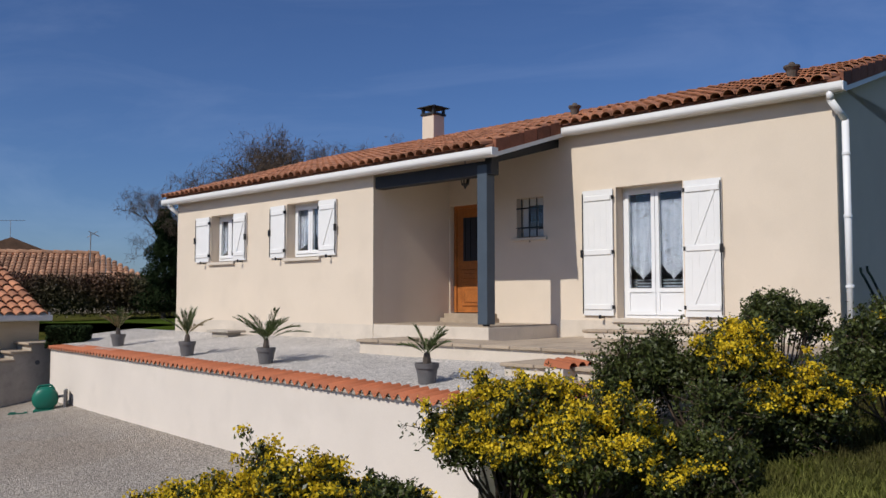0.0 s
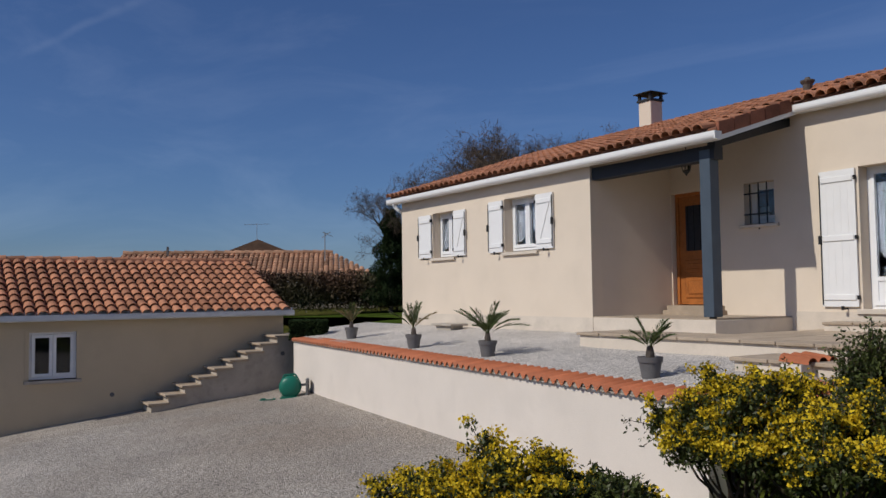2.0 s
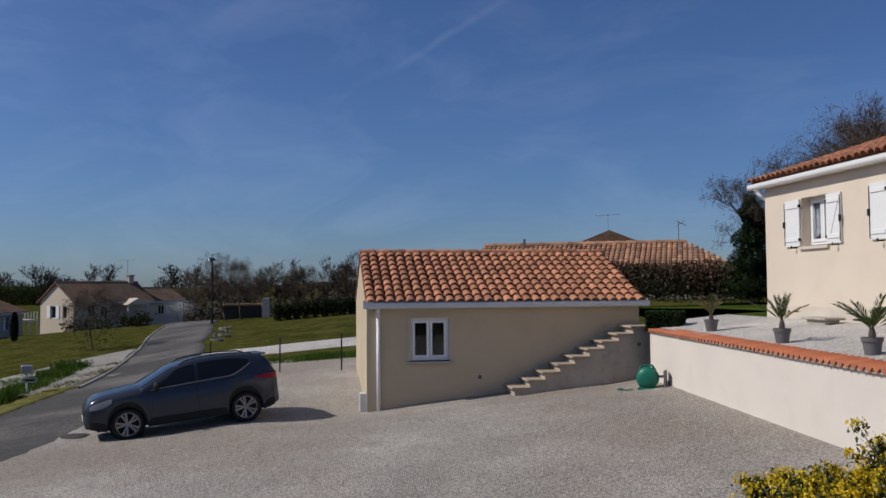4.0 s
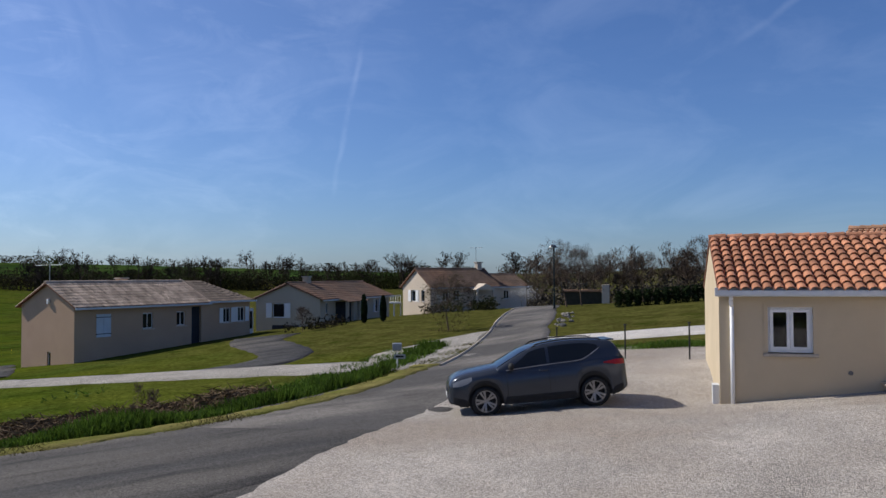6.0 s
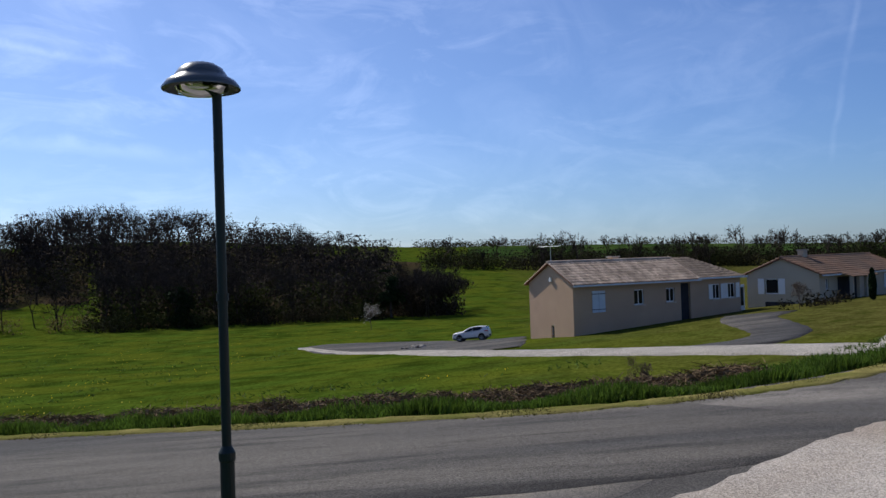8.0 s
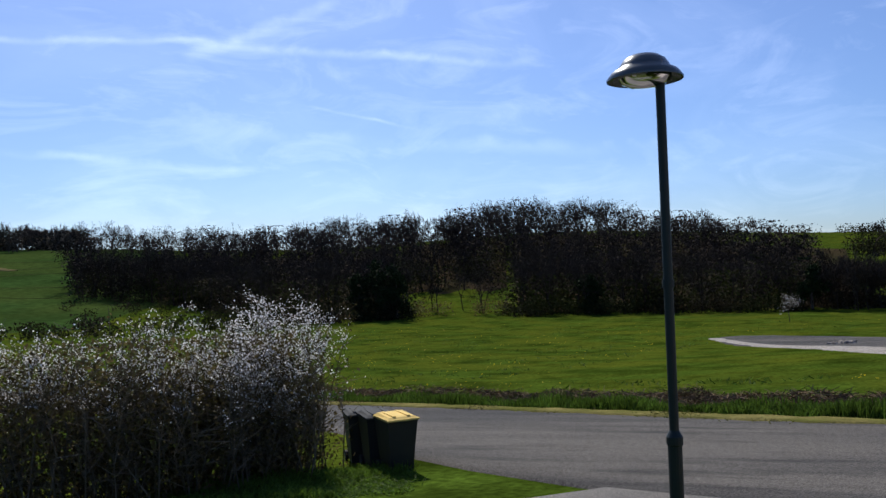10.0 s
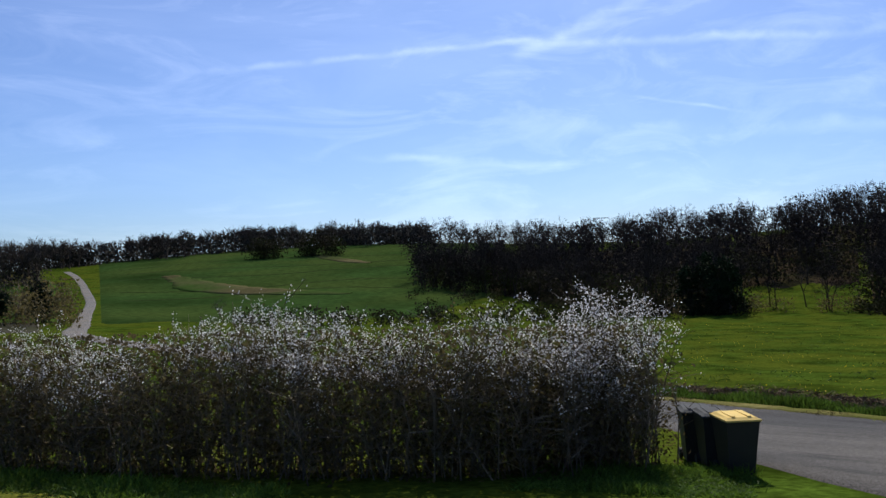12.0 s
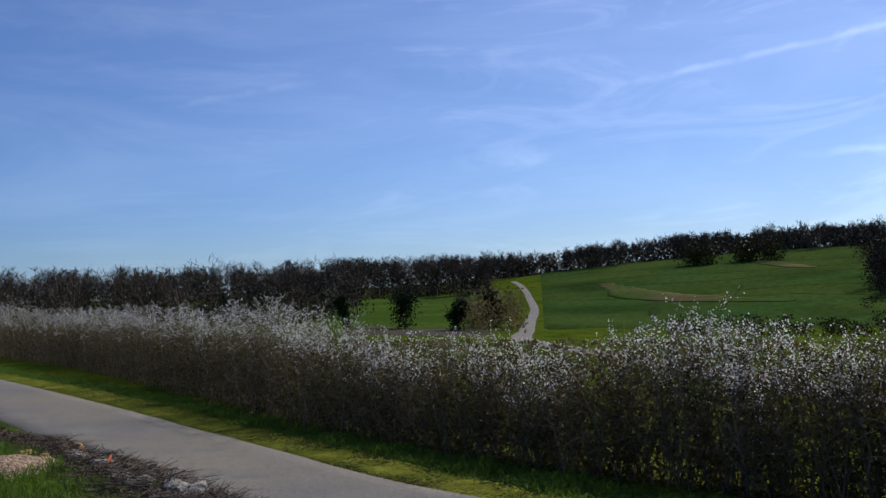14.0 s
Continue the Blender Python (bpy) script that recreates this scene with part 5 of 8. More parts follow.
v, q = ribbons(rng, foot, tip, np.full(n, 0.0075), np.full(n, 0.0015))
tagged(mesh_np("lawn_grass", v, q, LAWN_BLADE), "short green grass blades on the garden slope", "grass", kind="stuff")


# ---- cars ----
def loft(bm, rings, closed=False):
    rows = [[bm.verts.new(p) for p in r] for r in rings]
    for a, b in zip(rows, rows[1:]):
        for i in range(len(a) - 1):
            bm.faces.new((a[i], a[i + 1], b[i + 1], b[i]))
    bm.faces.new(rows[0])
    bm.faces.new(rows[-1][::-1])


def spline(pts, x):
    """A smooth height over x from (x, value) points given in falling x."""
    if x >= pts[0][0]:
        return pts[0][1]
    for i in range(len(pts) - 1):
        (a, fa), (b, fb) = pts[i], pts[i + 1]
        if x >= b:
            sa = (fb - pts[i - 1][1]) / (b - pts[i - 1][0]) if i else (fb - fa) / (b - a)
            sb = (pts[i + 2][1] - fa) / (pts[i + 2][0] - a) if i + 2 < len(pts) else (fb - fa) / (b - a)
            t, w = (x - a) / (b - a), b - a
            return (2 * t ** 3 - 3 * t * t + 1) * fa + (t ** 3 - 2 * t * t + t) * w * sa + (3 * t * t - 2 * t ** 3) * fb + (t ** 3 - t * t) * w * sb
    return pts[-1][1]


SHOULDER = [(2.2, .70), (2.12, .82), (1.9, .92), (1.4, .985), (.9, 1.01), (0, 1.03), (-1.0, 1.07), (-1.6, 1.11), (-1.95, 1.12), (-2.15, 1.05)]
BONNET = [(2.2, .72), (2.12, .86), (1.9, .985), (1.4, 1.065), (.95, 1.11), (.4, 1.09), (-1.9, 1.13), (-2.15, 1.06)]
ROOFLINE = [(1.0, 1.085), (.6, 1.285), (.25, 1.44), (-.1, 1.53), (-.6, 1.575), (-1.1, 1.57), (-1.6, 1.53), (-1.84, 1.485), (-1.98, 1.33), (-2.1, 1.1)]
SIDE_IN = [(2.2, .66), (2.12, .80), (1.95, .895), (1.6, .97), (1.2, 1.0), (-1.2, 1.0), (-1.7, .97), (-2.0, .90), (-2.15, .80)]


def motor_car(m, paint, length, width, height, wheel, label, five_door=True):
    """A crossover or hatchback, forward is +x: body with open arches, cladding, cabin, glass, lamps, wheels."""
    k, w, h = length / 4.37, width / 2, height / 1.585
    c = base("car", m, label, "car")
    axle, arch = 1.323, wheel / k + 0.065

    def low(x):
        z = .25 + .1 * max(0.0, abs(x) - 1.75) / .4
        for a in (axle, -axle):
            if abs(x - a) < arch:
                z = max(z, wheel / h + math.sqrt(arch * arch - (x - a) ** 2))
        return min(z, spline(SHOULDER, x) - .12)

    xs = [2.2 - 4.35 * i / 116 for i in range(117)]

    def side(x, u):
        """Half-width of the body, u from its lower edge (0) to its shoulder (1)."""
        f = spline(SIDE_IN, x)
        return w * f * (.93 + .07 * math.sin(math.pi * min(1.0, .12 + u * .78)) - .035 * max(0.0, u - .82) / .18)

    bm = bmesh.new()
    rings = []
    for x in xs:
        z0, z1, zt = low(x), spline(SHOULDER, x), spline(BONNET, x)
        half = [(side(x, u), z0 + (z1 - z0) * u) for u in (0, .12, .25, .4, .55, .68, .8, .9, 1)]
        y1 = half[-1][0]
        half += [(y1 * .93, z1 + (zt - z1) * .35 + .012), (y1 * .7, z1 + (zt - z1) * .72 + .014), (y1 * .35, z1 + (zt - z1) * .95 + .01)]
        rings.append([(x * k, -a, b * h) for a, b in half] + [(x * k, 0, (zt + .012) * h)] + [(x * k, a, b * h) for a, b in half[::-1]])
    loft(bm, rings)
    part("body", bm, paint, c, smooth=True)
    for s in (-1, 1):
        bm = bmesh.new()
        rows = []
        for x in [2.1 - 4.15 * i / 110 for i in range(111)]:
            z0, zs = low(x), spline(SHOULDER, x)
            tall = .08 if any(abs(x - a) < arch + .07 for a in (axle, -axle)) else .15
            row = []
            for dz, out in ((-.03, .004), (0.0, .013), (tall * .8, .013), (tall, .004)):
                z = z0 + dz
                row.append(bm.verts.new((x * k, s * (side(x, max(0, (z - z0) / (zs - z0))) + out), z * h)))
            rows.append(row)
        for a, b in zip(rows, rows[1:]):
            for i in range(3):
                bm.faces.new((a[i], a[i + 1], b[i + 1], b[i]))
        part("cladding", bm, RUBBER, c, "black plastic wheel arch and sill cladding", smooth=True)

    def cabin_side(x):
        """Half-widths at belt and roof edge, and their heights."""
        zb, zt = spline(SHOULDER, x) - .02, spline(ROOFLINE, x)
        t = max(0.0, min(1.0, (zt - zb) / .5))
        return w * spline(SIDE_IN, x) * .925, w * (.925 - .215 * t) * spline(SIDE_IN, max(-1.75, x)), zb, zt

    bm = bmesh.new()
    rings = []
    for x in [1.0 - 3.1 * i / 62 for i in range(63)]:
        yb, yt, zb, zt = cabin_side(x)
        half = [(yb, zb), (yb + (yt - yb) * .5 + .012, zb + (zt - zb) * .5), (yt + .004, zt - .05), (yt * .95, zt - .018), (yt * .7, zt), (yt * .35, zt + .01)]
        rings.append([(x * k, -a, b * h) for a, b in half] + [(x * k, 0, (zt + .012) * h)] + [(x * k, a, b * h) for a, b in half[::-1]])
    loft(bm, rings)
    part("cabin", bm, paint, c, smooth=True)

    def on_cabin(x, f, s, out=.016):
        yb, yt, zb, zt = cabin_side(x)
        y = yb + (yt - yb) * f + .012 * math.sin(math.pi * f) + out
        return (x * k, s * y, (zb + (zt - .05 - zb) * f) * h)

    for s in (-1, 1):
        for words, x0, x1 in (("front_window", .72, -.22), ("rear_window", -.29, -1.5)):
            bm = bmesh.new()
            rows = []
            for i in range(17):
                x = x0 + (x1 - x0) * i / 16
                top = .93 if x > -1.1 else .93 - .12 * ((-1.1 - x) / .4) ** 2
                bottom = .16 if x > -1.0 else .16 + .5 * ((-1.0 - x) / .5) ** 1.6
                if x > .2:
                    top = max(bottom + .03, min(.93, .93 - (x - .2) * 1.15))
                rows.append([bm.verts.new(on_cabin(x, bottom + (top - bottom) * j / 5, s)) for j in range(6)])
            for a, b in zip(rows, rows[1:]):
                for i in range(5):
                    bm.faces.new((a[i], a[i + 1], b[i + 1], b[i]))
            part(words, bm, CAR_GLASS, c, "dark tinted side window", smooth=True)
        bm = bmesh.new()
        trim = [on_cabin(x, .10 if x > -1.0 else .10 + .5 * ((-1.0 - x) / .5) ** 1.6, s, .012) for x in [.78 - 2.3 * i / 24 for i in range(25)]]
        for p, q in zip(trim, trim[1:]):
            tube(bm, p, q, .008, seg=5)
        part("window_trim", bm, ALLOY if five_door else RUBBER, c)
        if five_door:
            bm = bmesh.new()
            rail = [on_cabin(x, 1.0, s, -.06) for x in [.1 - 1.75 * i / 14 for i in range(15)]]
            rail = [(x, y, z + (.075 if 0 < i < 14 else .03)) for i, (x, y, z) in enumerate(rail)]
            for p, q in zip(rail, rail[1:]):
                tube(bm, p, q, .017, seg=6)
            part("roof_rail", bm, RUBBER, c, "black roof rail")
        bm = bmesh.new()
        bmesh.ops.create_uvsphere(bm, u_segments=12, v_segments=8, radius=1.0, matrix=Matrix.Translation((.66 * k, s * w * 1.06, 1.1 * h)) @ Matrix.Diagonal((.07, .13, .085, 1)))
        part("door_mirror", bm, RUBBER if five_door else paint, c, smooth=True)
        for x in ((-.12, -1.12) if five_door else (-.25,)):
            y = side(x, .86)
            boxes("door_handle", paint, c, (x * k - .1, x * k + .1, s * y - .01, s * y + .03, .925 * h, .955 * h), bevel=.008)
        for x in ((.78, -.25, -1.05) if five_door else (.78, -.5)):
            bm = bmesh.new()
            seam = [(x * k, s * (side(x, u) + .002), (low(x) + (spline(SHOULDER, x) - low(x)) * u) * h) for u in (.2, .4, .6, .8, 1)]
            for p, q in zip(seam, seam[1:]):
                tube(bm, p, q, .004, seg=4)
            part("door_seam", bm, RUBBER, c)
        bm = bmesh.new()
        rows = []
        for x, za, zb in ((2.08, .72, .80), (1.98, .72, .845), (1.86, .735, .88), (1.74, .77, .905), (1.62, .84, .925)):
            rows.append([bm.verts.new((x * k, s * (side(x, min(1, max(0, (z - low(x)) / (spline(SHOULDER, x) - low(x))))) + .012), z * h)) for z in (za, (za + zb) / 2, zb)])
        for a, b in zip(rows, rows[1:]):
            for i in range(2):
                bm.faces.new((a[i], a[i + 1], b[i + 1], b[i]))
        part("headlight", bm, CLEAR_LENS, c, "smoky wedge headlight", smooth=True)
        bm = bmesh.new()
        rows = []
        for x, za, zb in ((-1.58, .985, 1.015), (-1.72, .965, 1.03), (-1.88, .935, 1.045), (-2.02, .92, 1.05), (-2.12, .93, 1.035)):
            rows.append([bm.verts.new((x * k, s * (side(x, min(1, (z - low(x)) / (spline(SHOULDER, x) - low(x)))) + .012), z * h)) for z in (za, (za + zb) / 2, zb)])
        for a, b in zip(rows, rows[1:]):
            for i in range(2):
                bm.faces.new((a[i], a[i + 1], b[i + 1], b[i]))
        part("tail_light", bm, RED_LENS, c, "red tail light", smooth=True)
        for x in (axle * k, -axle * k):
            r = wheel
            turn = Matrix.Translation((x, s * (w - .115), r)) @ Matrix.Rotation(-s * math.pi / 2, 4, "X")
            bm = bmesh.new()
            tube(bm, (x, s * w * .4, r + .02), (x, s * w * .86, r + .02), r + .06, seg=28)
            part("wheel_well", bm, RUBBER, c)
            bm = bmesh.new()
            lathe(bm, [(r * .7, -.1), (r * .95, -.105), (r, -.07), (r, .07), (r * .96, .1), (r * .78, .105), (r * .74, .08)], 36)
            bmesh.ops.transform(bm, matrix=turn, verts=bm.verts[:])
            tyre = part("wheel", bm, RUBBER, c, "black tyre on an alloy rim", smooth=True)
            bm = bmesh.new()
            lathe(bm, [(r * .76, .07), (r * .77, .1), (r * .73, .1), (r * .7, .03)], 36)
            tube(bm, (0, 0, .03), (0, 0, .082), r * .13, seg=14)
            for j in range(5):
                for off in (-.2, .2):
                    a = j * math.tau / 5 + off
                    q = Matrix.Rotation(a, 4, "Z")
                    vs = []
                    for rr, ww, zz in ((r * .1, r * .045, .07), (r * .45, r * .06, .088), (r * .74, r * .085, .092)):
                        vs.append([bm.verts.new(q @ Vector((rr, y, z))) for y, z in ((-ww, zz - .03), (-ww, zz), (ww, zz), (ww, zz - .03))])
                    for aa, bb in zip(vs, vs[1:]):
                        for i in range(3):
                            bm.faces.new((aa[i], aa[i + 1], bb[i + 1], bb[i]))
            bmesh.ops.transform(bm, matrix=turn, verts=bm.verts[:])
            part("rim", bm, ALLOY, tyre, "polished ten-spoke alloy rim")
            bm = bmesh.new()
            tube(bm, (0, 0, .0), (0, 0, .02), r * .74, seg=24)
            bmesh.ops.transform(bm, matrix=turn, verts=bm.verts[:])
            part("brake_disc", bm, RUBBER, tyre)
    for words, span, f in (("windscreen", (.97, .22), .93), ("tailgate_window", (-1.86, -2.06), .86)):
        bm = bmesh.new()
        rows = []
        for i in range(9):
            x = span[0] + (span[1] - span[0]) * i / 8
            yb, yt, zb, zt = cabin_side(x)
            fwd = .016 if x > 0 else -.016
            rows.append([bm.verts.new((x * k + fwd, yt * u * f, (zt + .012 - .03 * abs(u) ** 3) * h + .008)) for u in (-1, -.75, -.4, 0, .4, .75, 1)])
        for a, b in zip(rows, rows[1:]):
            for i in range(6):
                bm.faces.new((a[i], a[i + 1], b[i + 1], b[i]))
        part(words, bm, CAR_GLASS, c, "dark tinted glass", smooth=True)
    bm = bmesh.new()
    box(bm, -1.97 * k, -1.6 * k, -w * .6, w * .6, 1.485 * h, 1.52 * h)
    part("roof_spoiler", bm, paint, c, bevel=.012)
    boxes("underbody", RUBBER, c, (-1.95 * k, 1.95 * k, -w * .72, w * .72, .22 * h, .5 * h))
    boxes("grille", RUBBER, c, (2.08 * k, 2.215 * k, -w * .42, w * .42, .56 * h, .72 * h), bevel=.02)
    boxes("front_bumper_trim", RUBBER, c, (1.98 * k, 2.19 * k, -w * .6, w * .6, .3 * h, .42 * h), bevel=.03)
    boxes("rear_bumper_trim", RUBBER, c, (-2.17 * k, -1.8 * k, -w * .8, w * .8, .34 * h, .62 * h), bevel=.05)
    boxes("number_plate", WHITE, c, (2.215 * k, 2.225 * k, -.26, .26, .46 * h, .56 * h))
    if five_door:
        bm = bmesh.new()
        tube(bm, (-1.45 * k, 0, 1.55 * h), (-1.56 * k, 0, 1.66 * h), .006, seg=5)
        part("aerial", bm, RUBBER, c)
    return c


def on_wheels(x, y, heading, paint, length, width, height, wheel, label, lift, five_door=True):
    """Stand a car on the sloping ground by the height under its axles."""
    d = Vector((math.cos(radians(heading)), math.sin(radians(heading))))
    half = 1.323 * length / 4.37
    front, rear = ground(x + d.x * half, y + d.y * half), ground(x - d.x * half, y - d.y * half)
    left_z, right_z = ground(x - d.y * .75, y + d.x * .75), ground(x + d.y * .75, y - d.x * .75)
    return motor_car(Matrix.Translation((x, y, (front + rear) / 2 + lift)) @ Matrix.Rotation(radians(heading), 4, "Z") @ Matrix.Rotation(math.atan2(rear - front, 2 * half), 4, "Y")
                     @ Matrix.Rotation(math.atan2(left_z - right_z, 1.5), 4, "X"), paint, length, width, height, wheel, label, five_door)


on_wheels(-16.8, 11.25, -116, CAR_BLUE, 4.18, 1.76, 1.54, 0.325, "parked dark blue-grey family crossover car on the gravel", 0.07)


# ---- street lamp ----
def street_lamp(x, y, z0, top, label, yaw, r=0.037, group=""):
    s = base("street_lamp", Matrix.Translation((x, y, z0)) @ Matrix.Rotation(yaw, 4, "Z"), label, "street lamp", group)
    h = top - z0
    bm = bmesh.new()
    lathe(bm, [(r * 2.6, 0.0), (r * 2.6, 0.02), (r * 1.5, 0.04), (r * 1.5, h - 3.1), (r * 1.75, h - 3.09), (r * 1.75, h - 3.03), (r, h - 2.98), (r, h - 0.2)], 16)
    part("post", bm, LAMP_GREEN, s, "dark green painted steel post", smooth=False)
    bm = bmesh.new()
    lathe(bm, [(r * 1.25, h - 1.86), (r * 1.25, h - 1.80)], 16)
    part("collar", bm, LAMP_GREEN, s)
    head = base("head", Matrix.Identity(4))
    boxes("bracket", LAMP_GREEN, s, (-0.1, 0.09, -0.06, 0.06, h - 0.24, h - 0.12), bevel=0.015)
    bm = bmesh.new()
    prof = [(0.298, -0.215), (0.3, -0.203), (0.26, -0.15), (0.205, -0.12), (0.195, -0.1), (0.165, -0.055), (0.11, -0.02), (0.0, 0.0)]
    lathe(bm, prof, 36, (-0.115, 0, h))
    lathe(bm, [(0.29, -0.207), (0.24, -0.17), (0.17, -0.15), (0.0, -0.145)], 36, (-0.115, 0, h))
    hood = part("hood", bm, LAMP_SHELL, s, "grey domed metal lamp hood", smooth=True)
    bm = bmesh.new()
    lathe(bm, [(0.2, -0.205), (0.18, -0.235), (0.12, -0.265), (0.0, -0.28)], 28, (-0.115, 0, h))
    part("lens", bm, GLASS, s, "clear glass lamp bowl", smooth=True)
    bm = bmesh.new()
    tube(bm, (-0.2, 0, h - 0.22), (-0.03, 0, h - 0.22), 0.035, seg=10)
    part("bulb", bm, WHITE, s)
    bpy.data.objects.remove(head)


lv = Vector(EYE_B) + ahead(109.25, 6.7)
street_lamp(lv.x, lv.y, ground(lv.x, lv.y), 3.26, "dark green street lamp with a domed grey hood", radians(108.75 - 0))


# ---- wheeled bins ----
def wheeled_bin(m, lid, label):
    b = base("wheeled_bin", m, label, "bin", "bins at the hedge end")
    bm = bmesh.new()
    rows = []
    for z, hx, hy in ((0.05, .22, .25), (0.5, .25, .3), (0.93, .285, .355), (0.98, .3, .37)):
        rows.append([bm.verts.new((sx * hx, sy * hy, z)) for sx, sy in ((-1, -1), (1, -1), (1, 1), (-1, 1))])
    for lo, hi in zip(rows, rows[1:]):
        for i in range(4):
            bm.faces.new((lo[i], lo[(i + 1) % 4], hi[(i + 1) % 4], hi[i]))
    bm.faces.new(rows[0][::-1])
    part("body", bm, BIN_DARK, b, bevel=0.0)
    bm = bmesh.new()
    box(bm, -.31, .31, -.4, .37, .98, 1.01)
    rows = [[bm.verts.new((x, y, z)) for x, y, z in ((-.3, -.38, 1.01), (.3, -.38, 1.01), (.3, .36, 1.01), (-.3, .36, 1.01))],
            [bm.verts.new((x, y, z)) for x, y, z in ((-.24, -.3, 1.045), (.24, -.3, 1.045), (.24, .28, 1.06), (-.24, .28, 1.06))]]
    for i in range(4):
        bm.faces.new((rows[0][i], rows[0][(i + 1) % 4], rows[1][(i + 1) % 4], rows[1][i]))
    bm.faces.new(rows[1])
    for x in (-.14, .14):
        box(bm, x - .03, x + .03, -.3, .3, 1.04, 1.065)
    top = part("lid", bm, lid, b)
    bm = bmesh.new()
    tube(bm, (-.28, .42, .96), (.28, .42, .96), .018, seg=8)
    part("handle", bm, BIN_DARK, b)
    for x in (-.25, .25):
        bm = bmesh.new()
        tube(bm, (x - .03, .3, .1), (x + .03, .3, .1), .1, seg=18)
        part("wheel", bm, RUBBER, b)


b0 = Vector(EYE_C) + ahead(124.7, 16.6)
away, left = ahead(124.7, 1), ahead(214.7, 1)
for k, (lid, words) in enumerate(((BIN_YELLOW, "dark wheeled bin with a yellow lid by the hedge"), (BIN_GREY, "dark wheeled bin with a grey lid by the hedge"),
                                  (BIN_GREY, "dark wheeled bin with a grey lid beside the hedge"))):
    p = b0 + away * (0.8 * k + 0.3) + left * (0.4 * k + 0.04)
    wheeled_bin(Matrix.Translation((p.x, p.y, ground(p.x, p.y) - 0.02)) @ Matrix.Rotation(radians(124.7 + 22 - 5 * k), 4, "Z") @ Matrix.Scale(1.1, 4), lid, words)

# ---- the houses round about ----
def ribbed_slope(name, parent, mat, x0, x1, y0, z0, y1, z1, pitch, label="", hip0=0.0, hip1=0.0):
    """A roof slope of half-round tile columns on a plate; hip0 and hip1 draw its upper ends in."""
    n = max(2, int((x1 - x0) / pitch))
    slope_ob = base(name, Matrix.Identity(4), label)
    slope_ob.parent = parent
    d = Vector((0, y1 - y0, z1 - z0)).normalized()
    up = Vector((0, -d.z, d.y)) if y1 > y0 else Vector((0, d.z, -d.y))
    for i in range(n):
        a = x0 + (x1 - x0) * i / n
        w = (x1 - x0) / n
        u = (i + 0.5) / n
        lim = min(1.0, (u * (x1 - x0)) / hip0 if hip0 else 1.0, ((1 - u) * (x1 - x0)) / hip1 if hip1 else 1.0)
        k, verts, faces = 0, [], []
        rows = max(1, int(math.hypot(y1 - y0, z1 - z0) * lim / 0.36))
        for r in range(rows):
            k = len(verts)
            for t, lift, sz in ((lim * r / rows, 0.025, 1.0), (lim * (r + 1.12) / rows if r < rows - 1 else lim, 0.0, 0.85)):
                for j in range(5):
                    ang = math.pi * j / 4
                    p = Vector((a + w / 2 - math.cos(ang) * w * 0.5 * sz, y0 + (y1 - y0) * t, z0 + (z1 - z0) * t)) + up * (math.sin(ang) * w * 0.34 * sz + lift)
                    verts.append(p)
            for j in range(4):
                faces.append((k + j, k + 5 + j, k + 6 + j, k + 1 + j))
            faces.append((k, k + 4, k + 9, k + 5))
            faces.append((k, k + 1, k + 2, k + 3, k + 4))
        raw("tile_strip", verts, faces, mat, slope_ob)
    return slope_ob


def far_window(parent, x0, x1, z0, z1, shutters=None, y=0.0, closed=False):
    if closed:
        w = boxes("shutter", shutters, parent, (x0, (x0 + x1) / 2 - 0.01, y - 0.05, y - 0.01, z0, z1), ((x0 + x1) / 2 + 0.01, x1, y - 0.05, y - 0.01, z0, z1))
        for z in (z0 + 0.2, z1 - 0.2):
            boxes("hinge", IRON, w, (x0 - 0.05, x1 + 0.05, y - 0.065, y - 0.05, z - 0.02, z + 0.02))
        return
    w = boxes("window", WHITE_PVC, parent, (x0, x0 + 0.06, y + 0.08, y + 0.14, z0, z1), (x1 - 0.06, x1, y + 0.08, y + 0.14, z0, z1), (x0, x1, y + 0.08, y + 0.14, z1 - 0.06, z1),
              (x0, x1, y + 0.08, y + 0.14, z0, z0 + 0.06), ((x0 + x1) / 2 - 0.025, (x0 + x1) / 2 + 0.025, y + 0.08, y + 0.14, z0, z1))
    boxes("pane", CAR_GLASS, w, (x0 + 0.06, x1 - 0.06, y + 0.1, y + 0.11, z0 + 0.06, z1 - 0.06))
    boxes("sill", RENDER_D, w, (x0 - 0.08, x1 + 0.08, y - 0.07, y + 0.1, z0 - 0.08, z0))
    if shutters:
        for a in (x0 - 0.4, x1 + 0.03):
            boxes("shutter", shutters, w, (a, a + 0.37, y - 0.06, y - 0.015, z0, z1))


